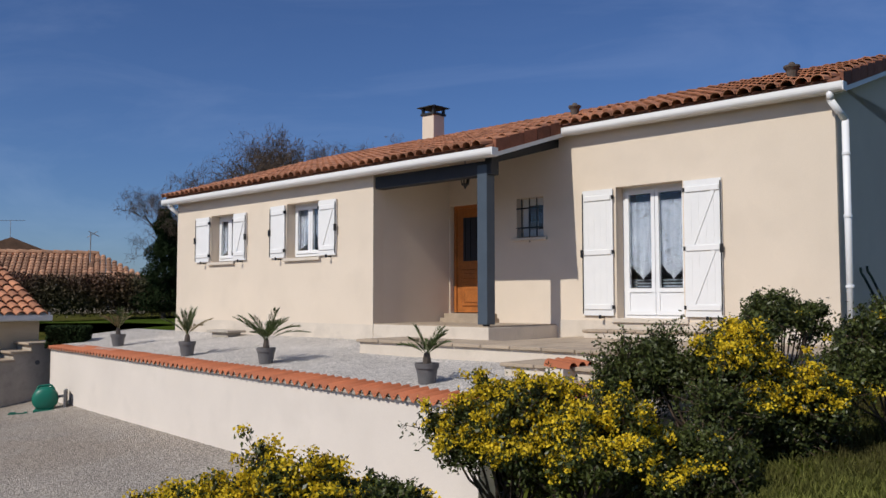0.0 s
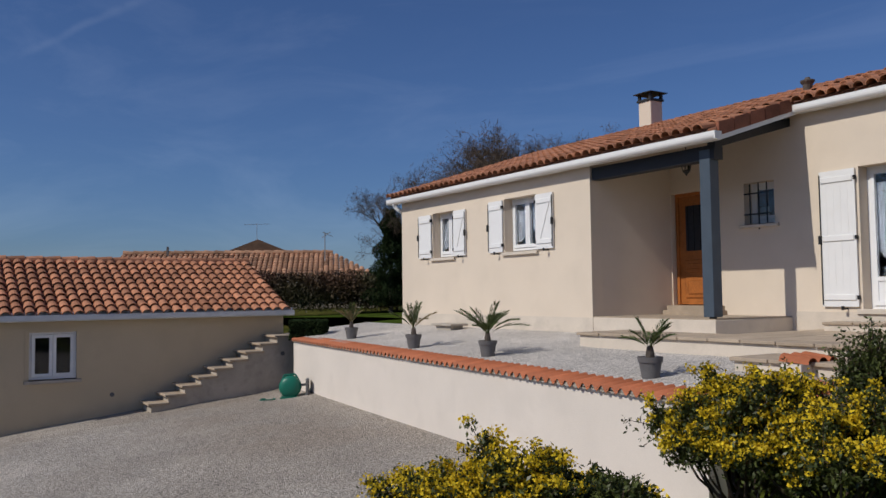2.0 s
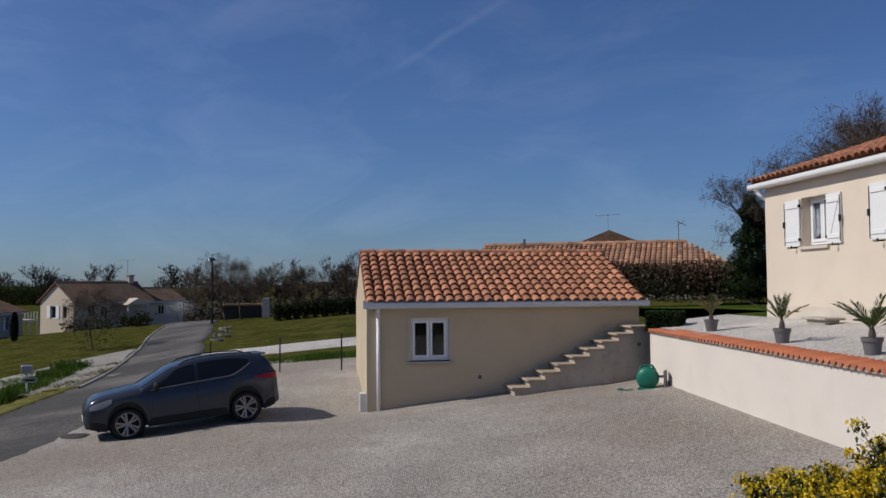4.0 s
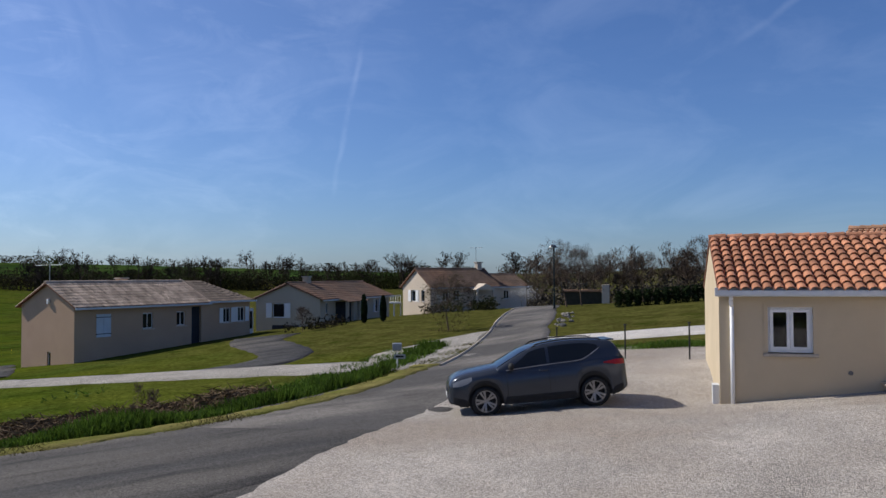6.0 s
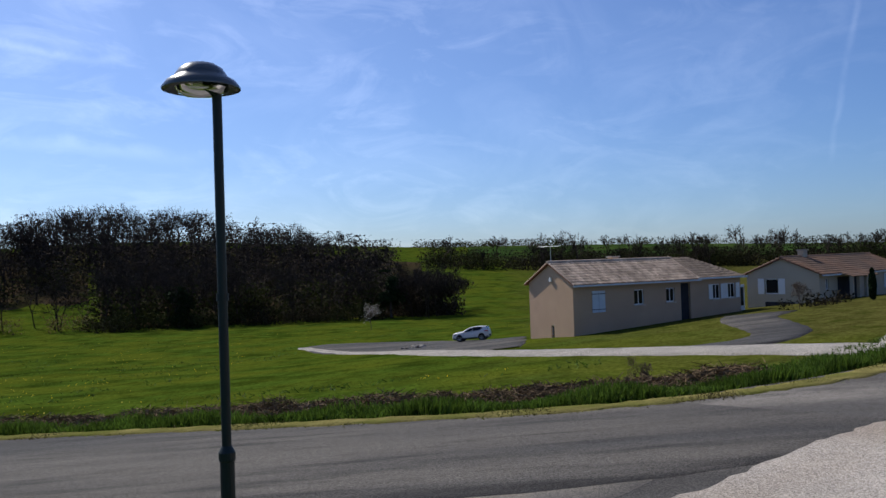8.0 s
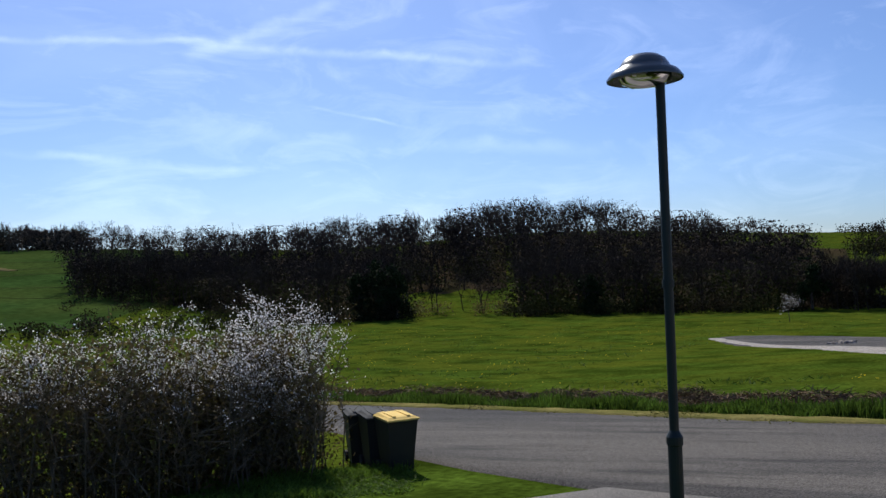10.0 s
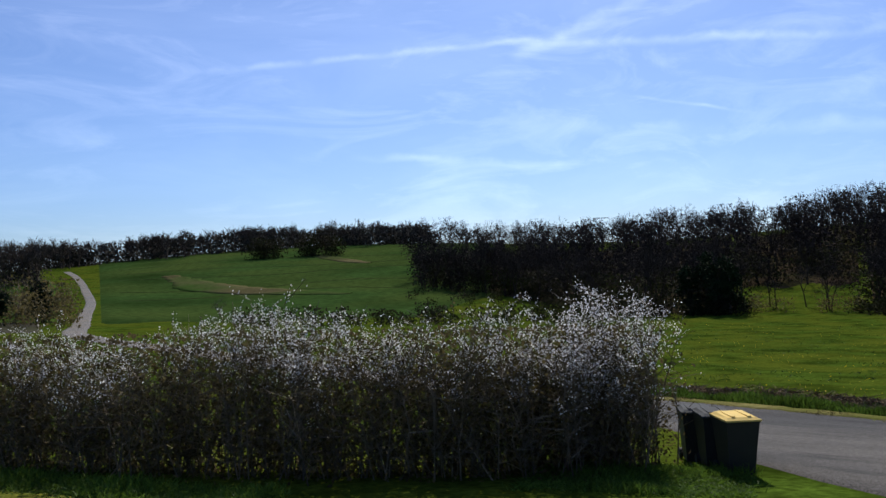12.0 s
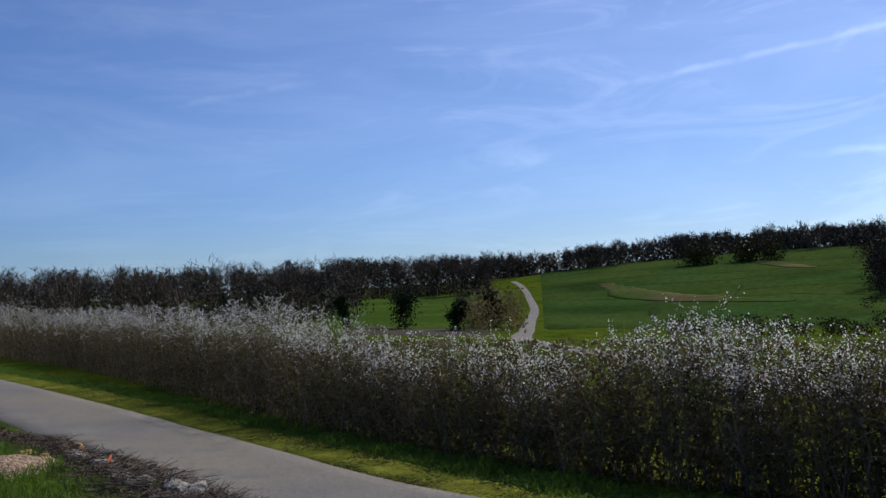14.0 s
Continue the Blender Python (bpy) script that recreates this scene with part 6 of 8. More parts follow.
def gable_house(m, length, width, ground_z, eave, ridge, wall_mat, tile_mat, holes, label, pitch=0.22, gable_holes=(), chimney_at=None, door=None):
    """x along the eaves, y away from the front, gable ends at x = 0 and x = length."""
    h = base("house", m, label, "house")
    wall_sheet("wall", wall_mat, h, 0, length, ground_z, eave, 0.25, [w[:4] for w in holes] + ([door] if door else []))
    wall_sheet("wall", wall_mat, h, 0, length, ground_z, eave, 0.25, (), Matrix.Translation((0, width - 0.25, 0)))
    for x, gh in ((0.25, gable_holes), (length, ())):
        wall_sheet("wall", wall_mat, h, 0.25, width - 0.25, ground_z, eave, 0.25, [w[:4] for w in gh], Matrix.Translation((x, 0, 0)) @ TURN)
        bm = bmesh.new()
        extrude(bm, [(0, eave), (width / 2, ridge - 0.06), (width, eave)], 0.25, Matrix.Translation((x, 0, 0)) @ TURN)
        part("gable", bm, wall_mat, h)
    k = (ridge - eave) / (width / 2)
    for s, y0 in ((0, -0.35), (1, width + 0.35)):
        ribbed_slope("roof", h, tile_mat, -0.2, length + 0.2, y0, eave - 0.35 * k + 0.06, width / 2, ridge + 0.06, pitch)
        bm = bmesh.new()
        extrude(bm, [(y0, eave - 0.35 * k), (width / 2, ridge - 0.02), (width / 2, ridge + 0.06), (y0, eave - 0.35 * k + 0.06)] if s == 0 else
                [(width / 2, ridge - 0.02), (y0, eave - 0.35 * k), (y0, eave - 0.35 * k + 0.06), (width / 2, ridge + 0.06)], length + 0.4, Matrix.Translation((length + 0.2, 0, 0)) @ TURN)
        part("roof_deck", bm, ROOF_DECK, h)
    bm = bmesh.new()
    tube(bm, (-0.2, width / 2, ridge + 0.08), (length + 0.2, width / 2, ridge + 0.08), 0.12, seg=8)
    part("ridge", bm, tile_mat, h)
    boxes("gutter", ZINC, h, (-0.2, length + 0.2, -0.47, -0.36, eave - 0.35 * k - 0.06, eave - 0.35 * k + 0.05))
    for w in holes:
        far_window(h, *w[:4], *(w[4:] if len(w) > 4 else ()))
    for w in gable_holes:
        g = base("gable_window", Matrix.Translation((0.0, 0, 0)) @ Matrix(((0, 1, 0, 0), (-1, 0, 0, 0), (0, 0, 1, 0), (0, 0, 0, 1))))
        g.parent = h
        boxes("window", WHITE_PVC, h, (0.1, 0.16, w[0], w[1], w[2], w[3]))
        boxes("pane", CAR_GLASS, h, (0.09, 0.1, w[0] + 0.08, w[1] - 0.08, w[2] + 0.08, w[3] - 0.08))
        if len(w) > 4:
            for a in (w[0] - 0.55, w[1] + 0.03):
                boxes("shutter", w[4], h, (-0.05, -0.01, a, a + 0.52, w[2], w[3]))
        bpy.data.objects.remove(g)
    if door:
        boxes("door", DARK_ROOM, h, (door[0], door[1], 0.18, 0.24, door[2], door[3]))
    if chimney_at:
        x, y, z = chimney_at
        c = boxes("chimney", wall_mat, h, (x - 0.3, x + 0.3, y - 0.25, y + 0.25, eave, z))
        boxes("chimney_cap", CONCRETE, c, (x - 0.38, x + 0.38, y - 0.33, y + 0.33, z, z + 0.1))
    return h


def aerial(parent, x, y, z, h, wide=0.9):
    bm = bmesh.new()
    tube(bm, (x, y, z), (x, y, z + h), 0.025, seg=6)
    tube(bm, (x - wide, y, z + h - 0.1), (x + wide, y, z + h), 0.015, seg=5)
    for k in range(6):
        a = x - wide + k * wide * 0.35
        tube(bm, (a, y - 0.2, z + h - 0.06), (a, y + 0.2, z + h - 0.06), 0.01, seg=4)
    part("aerial", bm, GALV, parent, "roof aerial on a pole")


def placed(yaw, d, long_yaw):
    p = Vector(EYE_B) + ahead(yaw, d)
    return Matrix.Translation((p.x, p.y, 0)) @ Matrix.Rotation(radians(long_yaw + 90), 4, "Z")


# beige house; its long front is in shade
HB = Matrix.Translation((-55.0, 4.15, 0)) @ Matrix.Rotation(radians(32 + 90), 4, "Z")
hb = gable_house(HB, 10.7, 5.1, -4.6, -0.05, 1.28, RENDER_B, TILE_B,
                 [(1.54, 2.6, -2.05, -0.62, SHUTTER_BLUE, 0.0, True), (5.12, 5.97, -1.71, -0.68), (7.99, 8.78, -1.66, -0.69)],
                 "beige rendered bungalow with a weathered tile roof", 0.21, [(2.2, 2.55, -4.1, -2.9)], (6.2, 3.4, 1.55), (9.35, 10.25, -3.4, -0.42))
aerial(hb, 0.1, 2.5, 0.6, 1.9)
boxes("meter_box", WHITE, hb, (-0.12, -0.004, 2.3, 2.5, 0.05, 0.35))
for k in range(26):
    t = k / 25
    bm = bmesh.new()
    tube(bm, (10.75, -0.35 + 2.9 * t, -0.13 + 1.5 * t), (10.75, -0.2 + 2.9 * t, -0.03 + 1.5 * t), 0.1, 0.085, seg=8)
    part("verge_tile", bm, TILE_B, hb)
wing = base("house", HB @ Matrix.Translation((10.7, 0, 0)), "beige rendered house wing with white shutters", "house")
wall_sheet("wall", RENDER_B, wing, 0.0, 4.5, -4.4, -0.05, 0.25, [(1.7, 2.45, -1.68, -0.6), (3.2, 3.95, -1.66, -0.58)])
wall_sheet("wall", RENDER_B, wing, 0.25, 5.4, -4.4, -0.05, 0.25, (), Matrix.Translation((4.5, 0, 0)) @ TURN)
wall_sheet("wall", RENDER_B, wing, 0.0, 4.5, -4.4, -0.05, 0.25, (), Matrix.Translation((0, 5.4, 0)))
far_window(wing, 1.7, 2.45, -1.68, -0.6, WHITE, 0.0)
far_window(wing, 3.2, 3.95, -1.66, -0.58, WHITE, 0.0)
ribbed_slope("roof", wing, TILE_C2, 0.1, 4.75, -0.35, -0.12, 2.8, 1.36, 0.21, "darker weathered tile slope", 0.0, 2.6)
ribbed_slope("roof", wing, TILE_C2, 0.1, 4.75, 5.95, -0.12, 2.8, 1.36, 0.21, "", 0.0, 2.6)
bm = bmesh.new()
hip = [bm.verts.new(p) for p in ((4.8, -0.35, -0.14), (4.8, 5.95, -0.14), (2.1, 2.8, 1.36))]
bm.faces.new(hip)
bmesh.ops.solidify(bm, geom=bm.faces[:], thickness=0.08)
part("hip", bm, TILE_C2, wing)
boxes("gutter", ZINC, wing, (0.0, 4.8, -0.47, -0.36, -0.2, -0.09))
# grey house beyond it, gable towards the lane
hc = gable_house(placed(70.0, 68, 45), 16.0, 5.8, -4.2, -0.14, 1.05, RENDER_C, TILE_C,
                 [(1.0, 1.5, -1.4, -0.5), (8.5, 9.5, -1.7, -0.5, SHUTTER_BLUE), (12.0, 13.0, -1.7, -0.5, SHUTTER_BLUE)],
                 "grey-white rendered house with a brown tile roof", 0.24, [(3.2, 4.3, -1.7, -0.5, WHITE)], (3.5, 2.9, 1.6), (3.0, 6.8, -2.4, -0.5))
boxes("garage_door", DARK_ROOM, hc, (-0.03, -0.01, 1.9, 4.3, -3.2, -2.3))
for x in (3.0, 4.2, 5.5, 6.8):
    boxes("porch_post", RENDER_C, hc, (x - 0.12, x + 0.12, -1.2, -0.96, -2.8, -0.45))
ribbed_slope("porch_roof", hc, TILE_C, 2.7, 7.1, -1.4, -0.5, 0.0, -0.1, 0.24)
conservatory = base("conservatory", placed(75.2, 66, 45), "white glazed conservatory between two houses", "conservatory")
boxes("frame", WHITE, conservatory, (-0.2, 1.6, -0.1, 0.0, -3.6, -2.4), (-0.2, 1.6, -0.1, 0.0, -1.0, -0.8), (-0.2, -0.1, -0.1, 0.0, -2.4, -1.0), (0.7, 0.8, -0.1, 0.0, -2.4, -1.0), (1.5, 1.6, -0.1, 0.0, -2.4, -1.0))
boxes("pane", CAR_GLASS, conservatory, (-0.1, 1.5, -0.06, -0.05, -2.4, -1.0))
# white house up the lane, its gable in the sun
hd_ = gable_house(placed(62.5, 85, 8), 9.0, 5.0, -3.4, 0.66, 2.35, RENDER_D, TILE_C,
                  [(1.6, 2.4, -0.9, 0.2), (3.0, 3.8, -0.9, 0.2)], "white rendered house with a steep brown tile roof", 0.24,
                  [(1.0, 1.6, -1.0, 0.2), (2.6, 3.4, -1.0, 0.2, WHITE)], (8.3, 2.5, 3.1))
aerial(hd_, 8.0, 2.5, 2.2, 2.6)
gable_house(placed(62.5, 85, 8) @ Matrix.Translation((9.0, 0.4, 0)), 4.5, 4.4, -3.4, 0.6, 1.75, RENDER_D, TILE_C, [(1.2, 2.0, -0.9, 0.1)], "low white wing of the house up the lane", 0.24)
porch = base("porch", placed(62.5, 85, 8) @ Matrix.Translation((5.2, -1.3, 0)), "white gabled entrance porch of the house up the lane", "porch")
for x in (0.0, 2.2):
    boxes("porch_post", RENDER_D, porch, (x - 0.1, x + 0.1, 0, 0.2, -3.0, 0.2))
bm = bmesh.new()
extrude(bm, [(-0.3, 0.2), (2.5, 0.2), (1.1, 0.85)], 1.3)
part("porch_gable", bm, RENDER_D, porch)
deck = base("balcony", placed(64.0, 84, 8), "white railed balcony on posts at the gable", "balcony")
boxes("deck", WHITE, deck, (-1.9, 0.6, 2.2, 3.4, -1.15, -1.0))
for k in range(4):
    boxes("post", WHITE, deck, (-1.9 + k * 0.8, -1.8 + k * 0.8, 2.2, 2.3, -3.2, -1.15))
boxes("railing", WHITE, deck, (-1.9, 0.6, 2.2, 2.24, -0.35, -0.28))
for k in range(9):
    boxes("baluster", WHITE, deck, (-1.9 + k * 0.3, -1.86 + k * 0.3, 2.2, 2.24, -1.0, -0.35))

# neighbour behind the garage: a long hipped roof, and a taller one farther off
nb = base("house", Matrix.Translation(ahead(20.6, 42)) @ Matrix.Rotation(radians(112 + 90), 4, "Z"), "neighbouring bungalow with a mottled clay tile roof", "house")
boxes("wall", RENDER_C, nb, (-0.9, 12.1, -6.5, -0.4, 0.2, 2.35))
ribbed_slope("roof", nb, TILE_NB, -1.3, 12.4, 0.0, 2.4, -3.6, 3.9, 0.26, "mottled clay canal tiles", 2.6, 0.0)
ribbed_slope("roof", nb, TILE_NB, -1.3, 12.4, -7.2, 2.4, -3.6, 3.9, 0.26, "", 2.6, 0.0)
boxes("fascia", WHITE, nb, (-1.3, 12.4, -0.02, 0.02, 2.28, 2.42))
for k in range(21):
    bm = bmesh.new()
    tube(bm, (1.4 + k * 0.52, -3.6, 3.95), (1.94 + k * 0.52, -3.6, 3.97), 0.13, 0.16, seg=8)
    part("ridge_tile", bm, TILE_NB, nb)
bm = bmesh.new()
tube(bm, (1.8, -2.4, 3.1), (1.8, -2.4, 4.95), 0.03, seg=6)
tube(bm, (1.4, -2.4, 4.75), (1.9, -2.4, 5.0), 0.02, seg=5)
tube(bm, (1.5, -2.4, 5.0), (1.95, -2.4, 4.7), 0.02, seg=5)
part("aerial", bm, GALV, nb)
boxes("flue", POT, nb, (9.95, 10.06, -3.3, -3.19, 3.8, 4.3))
far_house = base("house", Matrix.Translation(ahead(27.6, 72)) @ Matrix.Rotation(radians(30), 4, "Z"), "distant house with an orange clay roof and aerial", "house")
boxes("wall", RENDER_C, far_house, (-3.6, 3.6, -3.5, 3.5, 0.2, 4.5))
for sx in (-1, 1):
    bm = bmesh.new()
    extrude(bm, [(-4, 4.6), (0, 6.2), (4, 4.6)], 7.4, Matrix.Translation((0, -3.7, 0)))
    if sx > 0:
        part("roof", bm, TILE_NB, far_house)
    else:
        bm.free()
aerial(far_house, 0, -2.0, 5.8, 1.8, 1.0)
low_house = base("house", Matrix.Translation(ahead(25.5, 76)) @ Matrix.Rotation(radians(20), 4, "Z"), "distant low house with a brown tile roof", "house")
boxes("wall", RENDER_C, low_house, (-3, 3, -3, 3, 0.2, 4.3))
bm = bmesh.new()
extrude(bm, [(-3.4, 4.2), (0, 5.6), (3.4, 4.2)], 6.4, Matrix.Translation((0, -3.2, 0)))
part("roof", bm, TILE_C, low_house)


# ---- woods, trees and hedges ----
TREES, FINE_TREES = [], []
for s in range(6):
    g = np.random.default_rng(100 + s)
    TREES.append(bare_tree(g, 1.0, 0.33 + 0.03 * (s % 3), 3, 3, 0.028))
    FINE_TREES.append(bare_tree(g, 1.0, 0.30 + 0.04 * (s % 3), 4, 3, 0.03))


def wood(name, spots, mat, label, seed, haze=3, haze_size=(0.9, 0.06), thick=1.0, category="woods", fine=False, least=0.02):
    """Many leafless trees as one mass: spots are (x, y, z, height)."""
    rng = np.random.default_rng(seed)
    pieces = []
    for x, y, z, h in spots:
        p0, p1, r0, r1, tips = (FINE_TREES if fine else TREES)[rng.integers(0, len(TREES))]
        a = rng.uniform(0, math.tau)
        c, s = math.cos(a), math.sin(a)
        w = h * rng.uniform(0.7, 1.05)
        rot = np.array([[c * w, s * w, 0], [-s * w, c * w, 0], [0, 0, h]])
        o = np.array([x, y, z - 0.1])
        some = (r0 > 0.0016) | (rng.random(len(r0)) < 0.6)
        q0, q1, r0, r1 = (p0 @ rot + o)[some], (p1 @ rot + o)[some], r0[some], r1[some]
        big = r0 > 0.006
        pieces.append(sticks(q0[big], q1[big], r0[big] * h * thick, r1[big] * h * thick))
        pieces.append(ribbons(rng, q0[~big], q1[~big], np.maximum(r0[~big] * h * thick, least), np.maximum(r1[~big] * h * thick, least * 0.8)))
        if haze:
            t = np.repeat(tips @ rot + o, haze, 0)
            t = t + rng.normal(size=t.shape) * h * 0.02
            up = np.stack([rng.normal(size=len(t)) * 0.45, rng.normal(size=len(t)) * 0.45, rng.uniform(0.3, 1.1, len(t))], 1) * haze_size[0]
            pieces.append(ribbons(rng, t, t + up, np.full(len(t), haze_size[1] / 2), np.full(len(t), haze_size[1] / 4)))
    v, q = joined(*pieces)
    return tagged(mesh_np(name, v, q, mat), label, category, kind="stuff")


def in_polar(rng, n, yaw0, yaw1, d0, d1, h0, h1, skip=None):
    out = []
    while len(out) < n:
        yaw, u = rng.uniform(yaw0, yaw1), rng.random()
        lo = d0(yaw) if callable(d0) else d0
        d = lo + (d1 - lo) * u ** 1.6
        if skip and skip(yaw, d):
            continue
        p = ahead(yaw, d)
        out.append((p.x, p.y, ground(p.x, p.y), rng.uniform(h0, h1)))
    return out


def thicket(name, spots, mat, label, seed, per=40, size=0.5, category="undergrowth"):
    """Low dense growth: a heap of small leaves at each (x, y, z, radius, height)."""
    rng = np.random.default_rng(seed)
    cs = []
    for x, y, z, r, h in spots:
        c = np.clip(rng.normal(size=(per, 3)), -1.5, 1.5) * [r * 0.5, r * 0.5, h * 0.33] + [x, y, z + h * 0.45]
        c[:, 2] = np.maximum(c[:, 2], z + 0.05)
        cs.append(c)
    v, q = flecks(rng, np.concatenate(cs), size, size * 0.6, 0.3)
    return tagged(mesh_np(name, v, q, mat), label, category, kind="stuff")


rng = random.Random(31)
taper = lambda spots: [(x, y, z, h * (0.72 + 0.28 * smooth_step(97, 119, math.degrees(math.atan2(-x, y)) % 360))) for x, y, z, h in spots]
edge = lambda yaw: 144 + 70 * smooth_step(130, 146, yaw) + 6 * smooth_step(100, 94, yaw)
glade = lambda yaw, d: (117.2 < yaw < 124.4 and d < 186) or (yaw < 97.5 and d > 185) or (yaw < 101 and d > 240)
wood("woods", taper(in_polar(rng, 200, 95.2, 145.5, edge, 215, 9, 13.5, glade)), WOOD_TWIG, "leafless brown deciduous wood across the meadow", 41, 0, thick=1.2, fine=True, least=0.03)
wood("woods", taper(in_polar(rng, 165, 97.5, 145.5, 230, 330, 12, 16, glade)), WOOD_TWIG, "tall bare trees deeper in the wood", 40, 0, thick=1.3, fine=True, least=0.045)
wood("woods", in_polar(rng, 26, 93.4, 97.0, 140, 165, 5.5, 8.5), WOOD_TWIG, "low bare trees at the end of the wood", 39, 3, (0.9, 0.07), 1.2)
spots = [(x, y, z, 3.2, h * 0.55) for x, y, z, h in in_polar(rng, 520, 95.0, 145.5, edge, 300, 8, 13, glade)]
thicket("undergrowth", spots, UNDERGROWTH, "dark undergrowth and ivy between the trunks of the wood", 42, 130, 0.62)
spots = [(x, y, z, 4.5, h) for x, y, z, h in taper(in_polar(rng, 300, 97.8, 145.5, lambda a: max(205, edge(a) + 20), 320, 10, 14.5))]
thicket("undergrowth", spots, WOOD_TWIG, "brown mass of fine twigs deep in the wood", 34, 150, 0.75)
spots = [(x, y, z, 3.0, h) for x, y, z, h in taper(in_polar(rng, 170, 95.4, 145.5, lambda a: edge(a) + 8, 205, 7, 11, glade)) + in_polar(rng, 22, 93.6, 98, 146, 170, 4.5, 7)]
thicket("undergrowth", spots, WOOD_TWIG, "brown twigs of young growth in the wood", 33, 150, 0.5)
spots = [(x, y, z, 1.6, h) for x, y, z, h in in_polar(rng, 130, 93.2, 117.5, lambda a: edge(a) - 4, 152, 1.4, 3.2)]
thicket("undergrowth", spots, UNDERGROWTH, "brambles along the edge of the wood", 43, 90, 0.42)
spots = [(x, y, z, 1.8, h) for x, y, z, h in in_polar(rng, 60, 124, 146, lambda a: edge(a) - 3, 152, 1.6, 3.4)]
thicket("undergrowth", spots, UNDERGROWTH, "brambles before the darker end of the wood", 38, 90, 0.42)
spots = [(x, y, z, 1.7, h) for x, y, z, h in in_polar(rng, 16, 117.4, 124.2, 146, 156, 1.6, 3.4)]
thicket("glade_bushes", spots, HEDGE_LEAF, "sunlit green bushes in a glade of the wood", 44, 90, 0.35, "bushes")
wood("woods", in_polar(rng, 6, 118.2, 123.4, 146, 160, 7, 9.5), WOOD_TWIG, "leafless trees standing in the sunlit glade", 45, 0, fine=True, least=0.03)
wood("woods", in_polar(rng, 54, 114, 141, 225, 320, 12.5, 15.5), WOOD_TWIG, "tallest bare trees on the wooded rise", 32, 0, thick=1.3, fine=True, least=0.05)
# ivy-clad trees in front of the wood
for k, (yaw, d, h) in enumerate(((126.3, 146, 10), (125.0, 144, 8.5), (98.0, 144, 7.5), (127.6, 147, 8), (112, 144, 6.5))):
    p = ahead(yaw, d)
    g = np.random.default_rng(60 + k)
    t = base("tree", Matrix.Translation((p.x, p.y, ground(p.x, p.y) - 0.1)), "dark ivy-clad tree at the edge of the wood", "tree", "ivy trees")
    mesh_np("trunk", *sticks(np.array([[0, 0, 0.0]]), np.array([[0, 0, h * 0.8]]), np.array([0.3]), np.array([0.1])), BARK, t)
    lumps = g.normal(size=(14, 3)) * [h * 0.13, h * 0.13, h * 0.24] + [0, 0, h * 0.5]
    c = lumps[g.integers(0, 14, 4200)] + g.normal(size=(4200, 3)) * h * 0.055
    c[:, 2] = np.clip(c[:, 2], 0.2, h * 1.1)
    tagged(mesh_np("crown", *flecks(g, c, 0.42, 0.28, 0.2), CONIFER, t), kind="stuff")
# woods on the hill and to the south
wood("woods", in_polar(rng, 170, 145, 170, lambda a: 400 + 20 * math.sin(a), 470, 8, 11.5), WOOD_LIT, "distant leafless wood along the hilltop", 46, 1, (1.8, 0.22), 1.6, least=0.09)
spots = [(x, y, z, 6, h) for x, y, z, h in in_polar(rng, 260, 145, 170, 398, 460, 6, 9.5)]
thicket("undergrowth", spots, FAR_SCRUB, "dark mass of the distant hilltop wood", 47, 90, 1.3)
spots = [(x, y, z, 3.5, h) for x, y, z, h in in_polar(rng, 22, 150.6, 153.6, 330, 345, 6, 10) + in_polar(rng, 14, 154.2, 157.0, 330, 340, 5, 9)]
thicket("field_copse", spots, UNDERGROWTH, "dark copse standing in the wheat field", 37, 120, 0.9, "copse")
wood("woods", in_polar(rng, 170, 178.5, 214, 178, 290, 9, 13.5) + in_polar(rng, 90, 169.5, 180, 285, 350, 11, 14), WOOD_LIT, "leafless brown wood beyond the lane", 48, 3, (1.2, 0.10), 1.3, least=0.035)
wood("woods", in_polar(rng, 26, 182, 212, 160, 178, 8.5, 13.0), WOOD_LIT, "tall bare trees at the near edge of the southern wood", 36, 0, thick=1.2, fine=True, least=0.03)
spots = [(x, y, z, 4, h) for x, y, z, h in in_polar(rng, 330, 178.5, 214, 178, 290, 6, 11) + in_polar(rng, 150, 169.5, 180, 288, 350, 8, 12)]
thicket("undergrowth", spots, FAR_SCRUB, "dark undergrowth of the wood beyond the lane", 49, 110, 0.75)
wood("woods", in_polar(rng, 52, 52, 95, 285, 335, 8, 13.5), WOOD_TWIG, "scattered bare trees on the skyline", 50, 0, thick=1.7, fine=True, least=0.075)
wood("woods", in_polar(rng, 26, 60, 95, 300, 420, 5, 8), WOOD_TWIG, "small bare trees along the far fields", 52, 2, (0.8, 0.06), 1.2, least=0.05)
spots = [(x, y, z, 5, h) for x, y, z, h in in_polar(rng, 120, 50, 96, 425, 450, 2, 4.5)]
thicket("far_hedgerow", spots, UNDERGROWTH, "dark hedgerows on the skyline fields", 55, 70, 0.9)
spots = [(x, y, z, 5, h) for x, y, z, h in in_polar(rng, 330, 60, 95.5, 292, 335, 3.5, 7)]
thicket("far_hedgerow", spots, UNDERGROWTH, "dark hedgerow across the far fields", 51, 110, 0.8)
wood("woods", in_polar(rng, 60, 41.5, 57, 105, 190, 4, 7.5), WOOD_LIT, "leafless trees and bushes beyond the gardens", 53, 5, (0.7, 0.05), 1.1)
spots = [(x, y, z, 3, h) for x, y, z, h in in_polar(rng, 80, 40, 56, 105, 170, 1.5, 4.2)]
thicket("undergrowth", spots, FAR_SCRUB, "dark garden trees and bushes in the distance", 54, 110, 0.45)


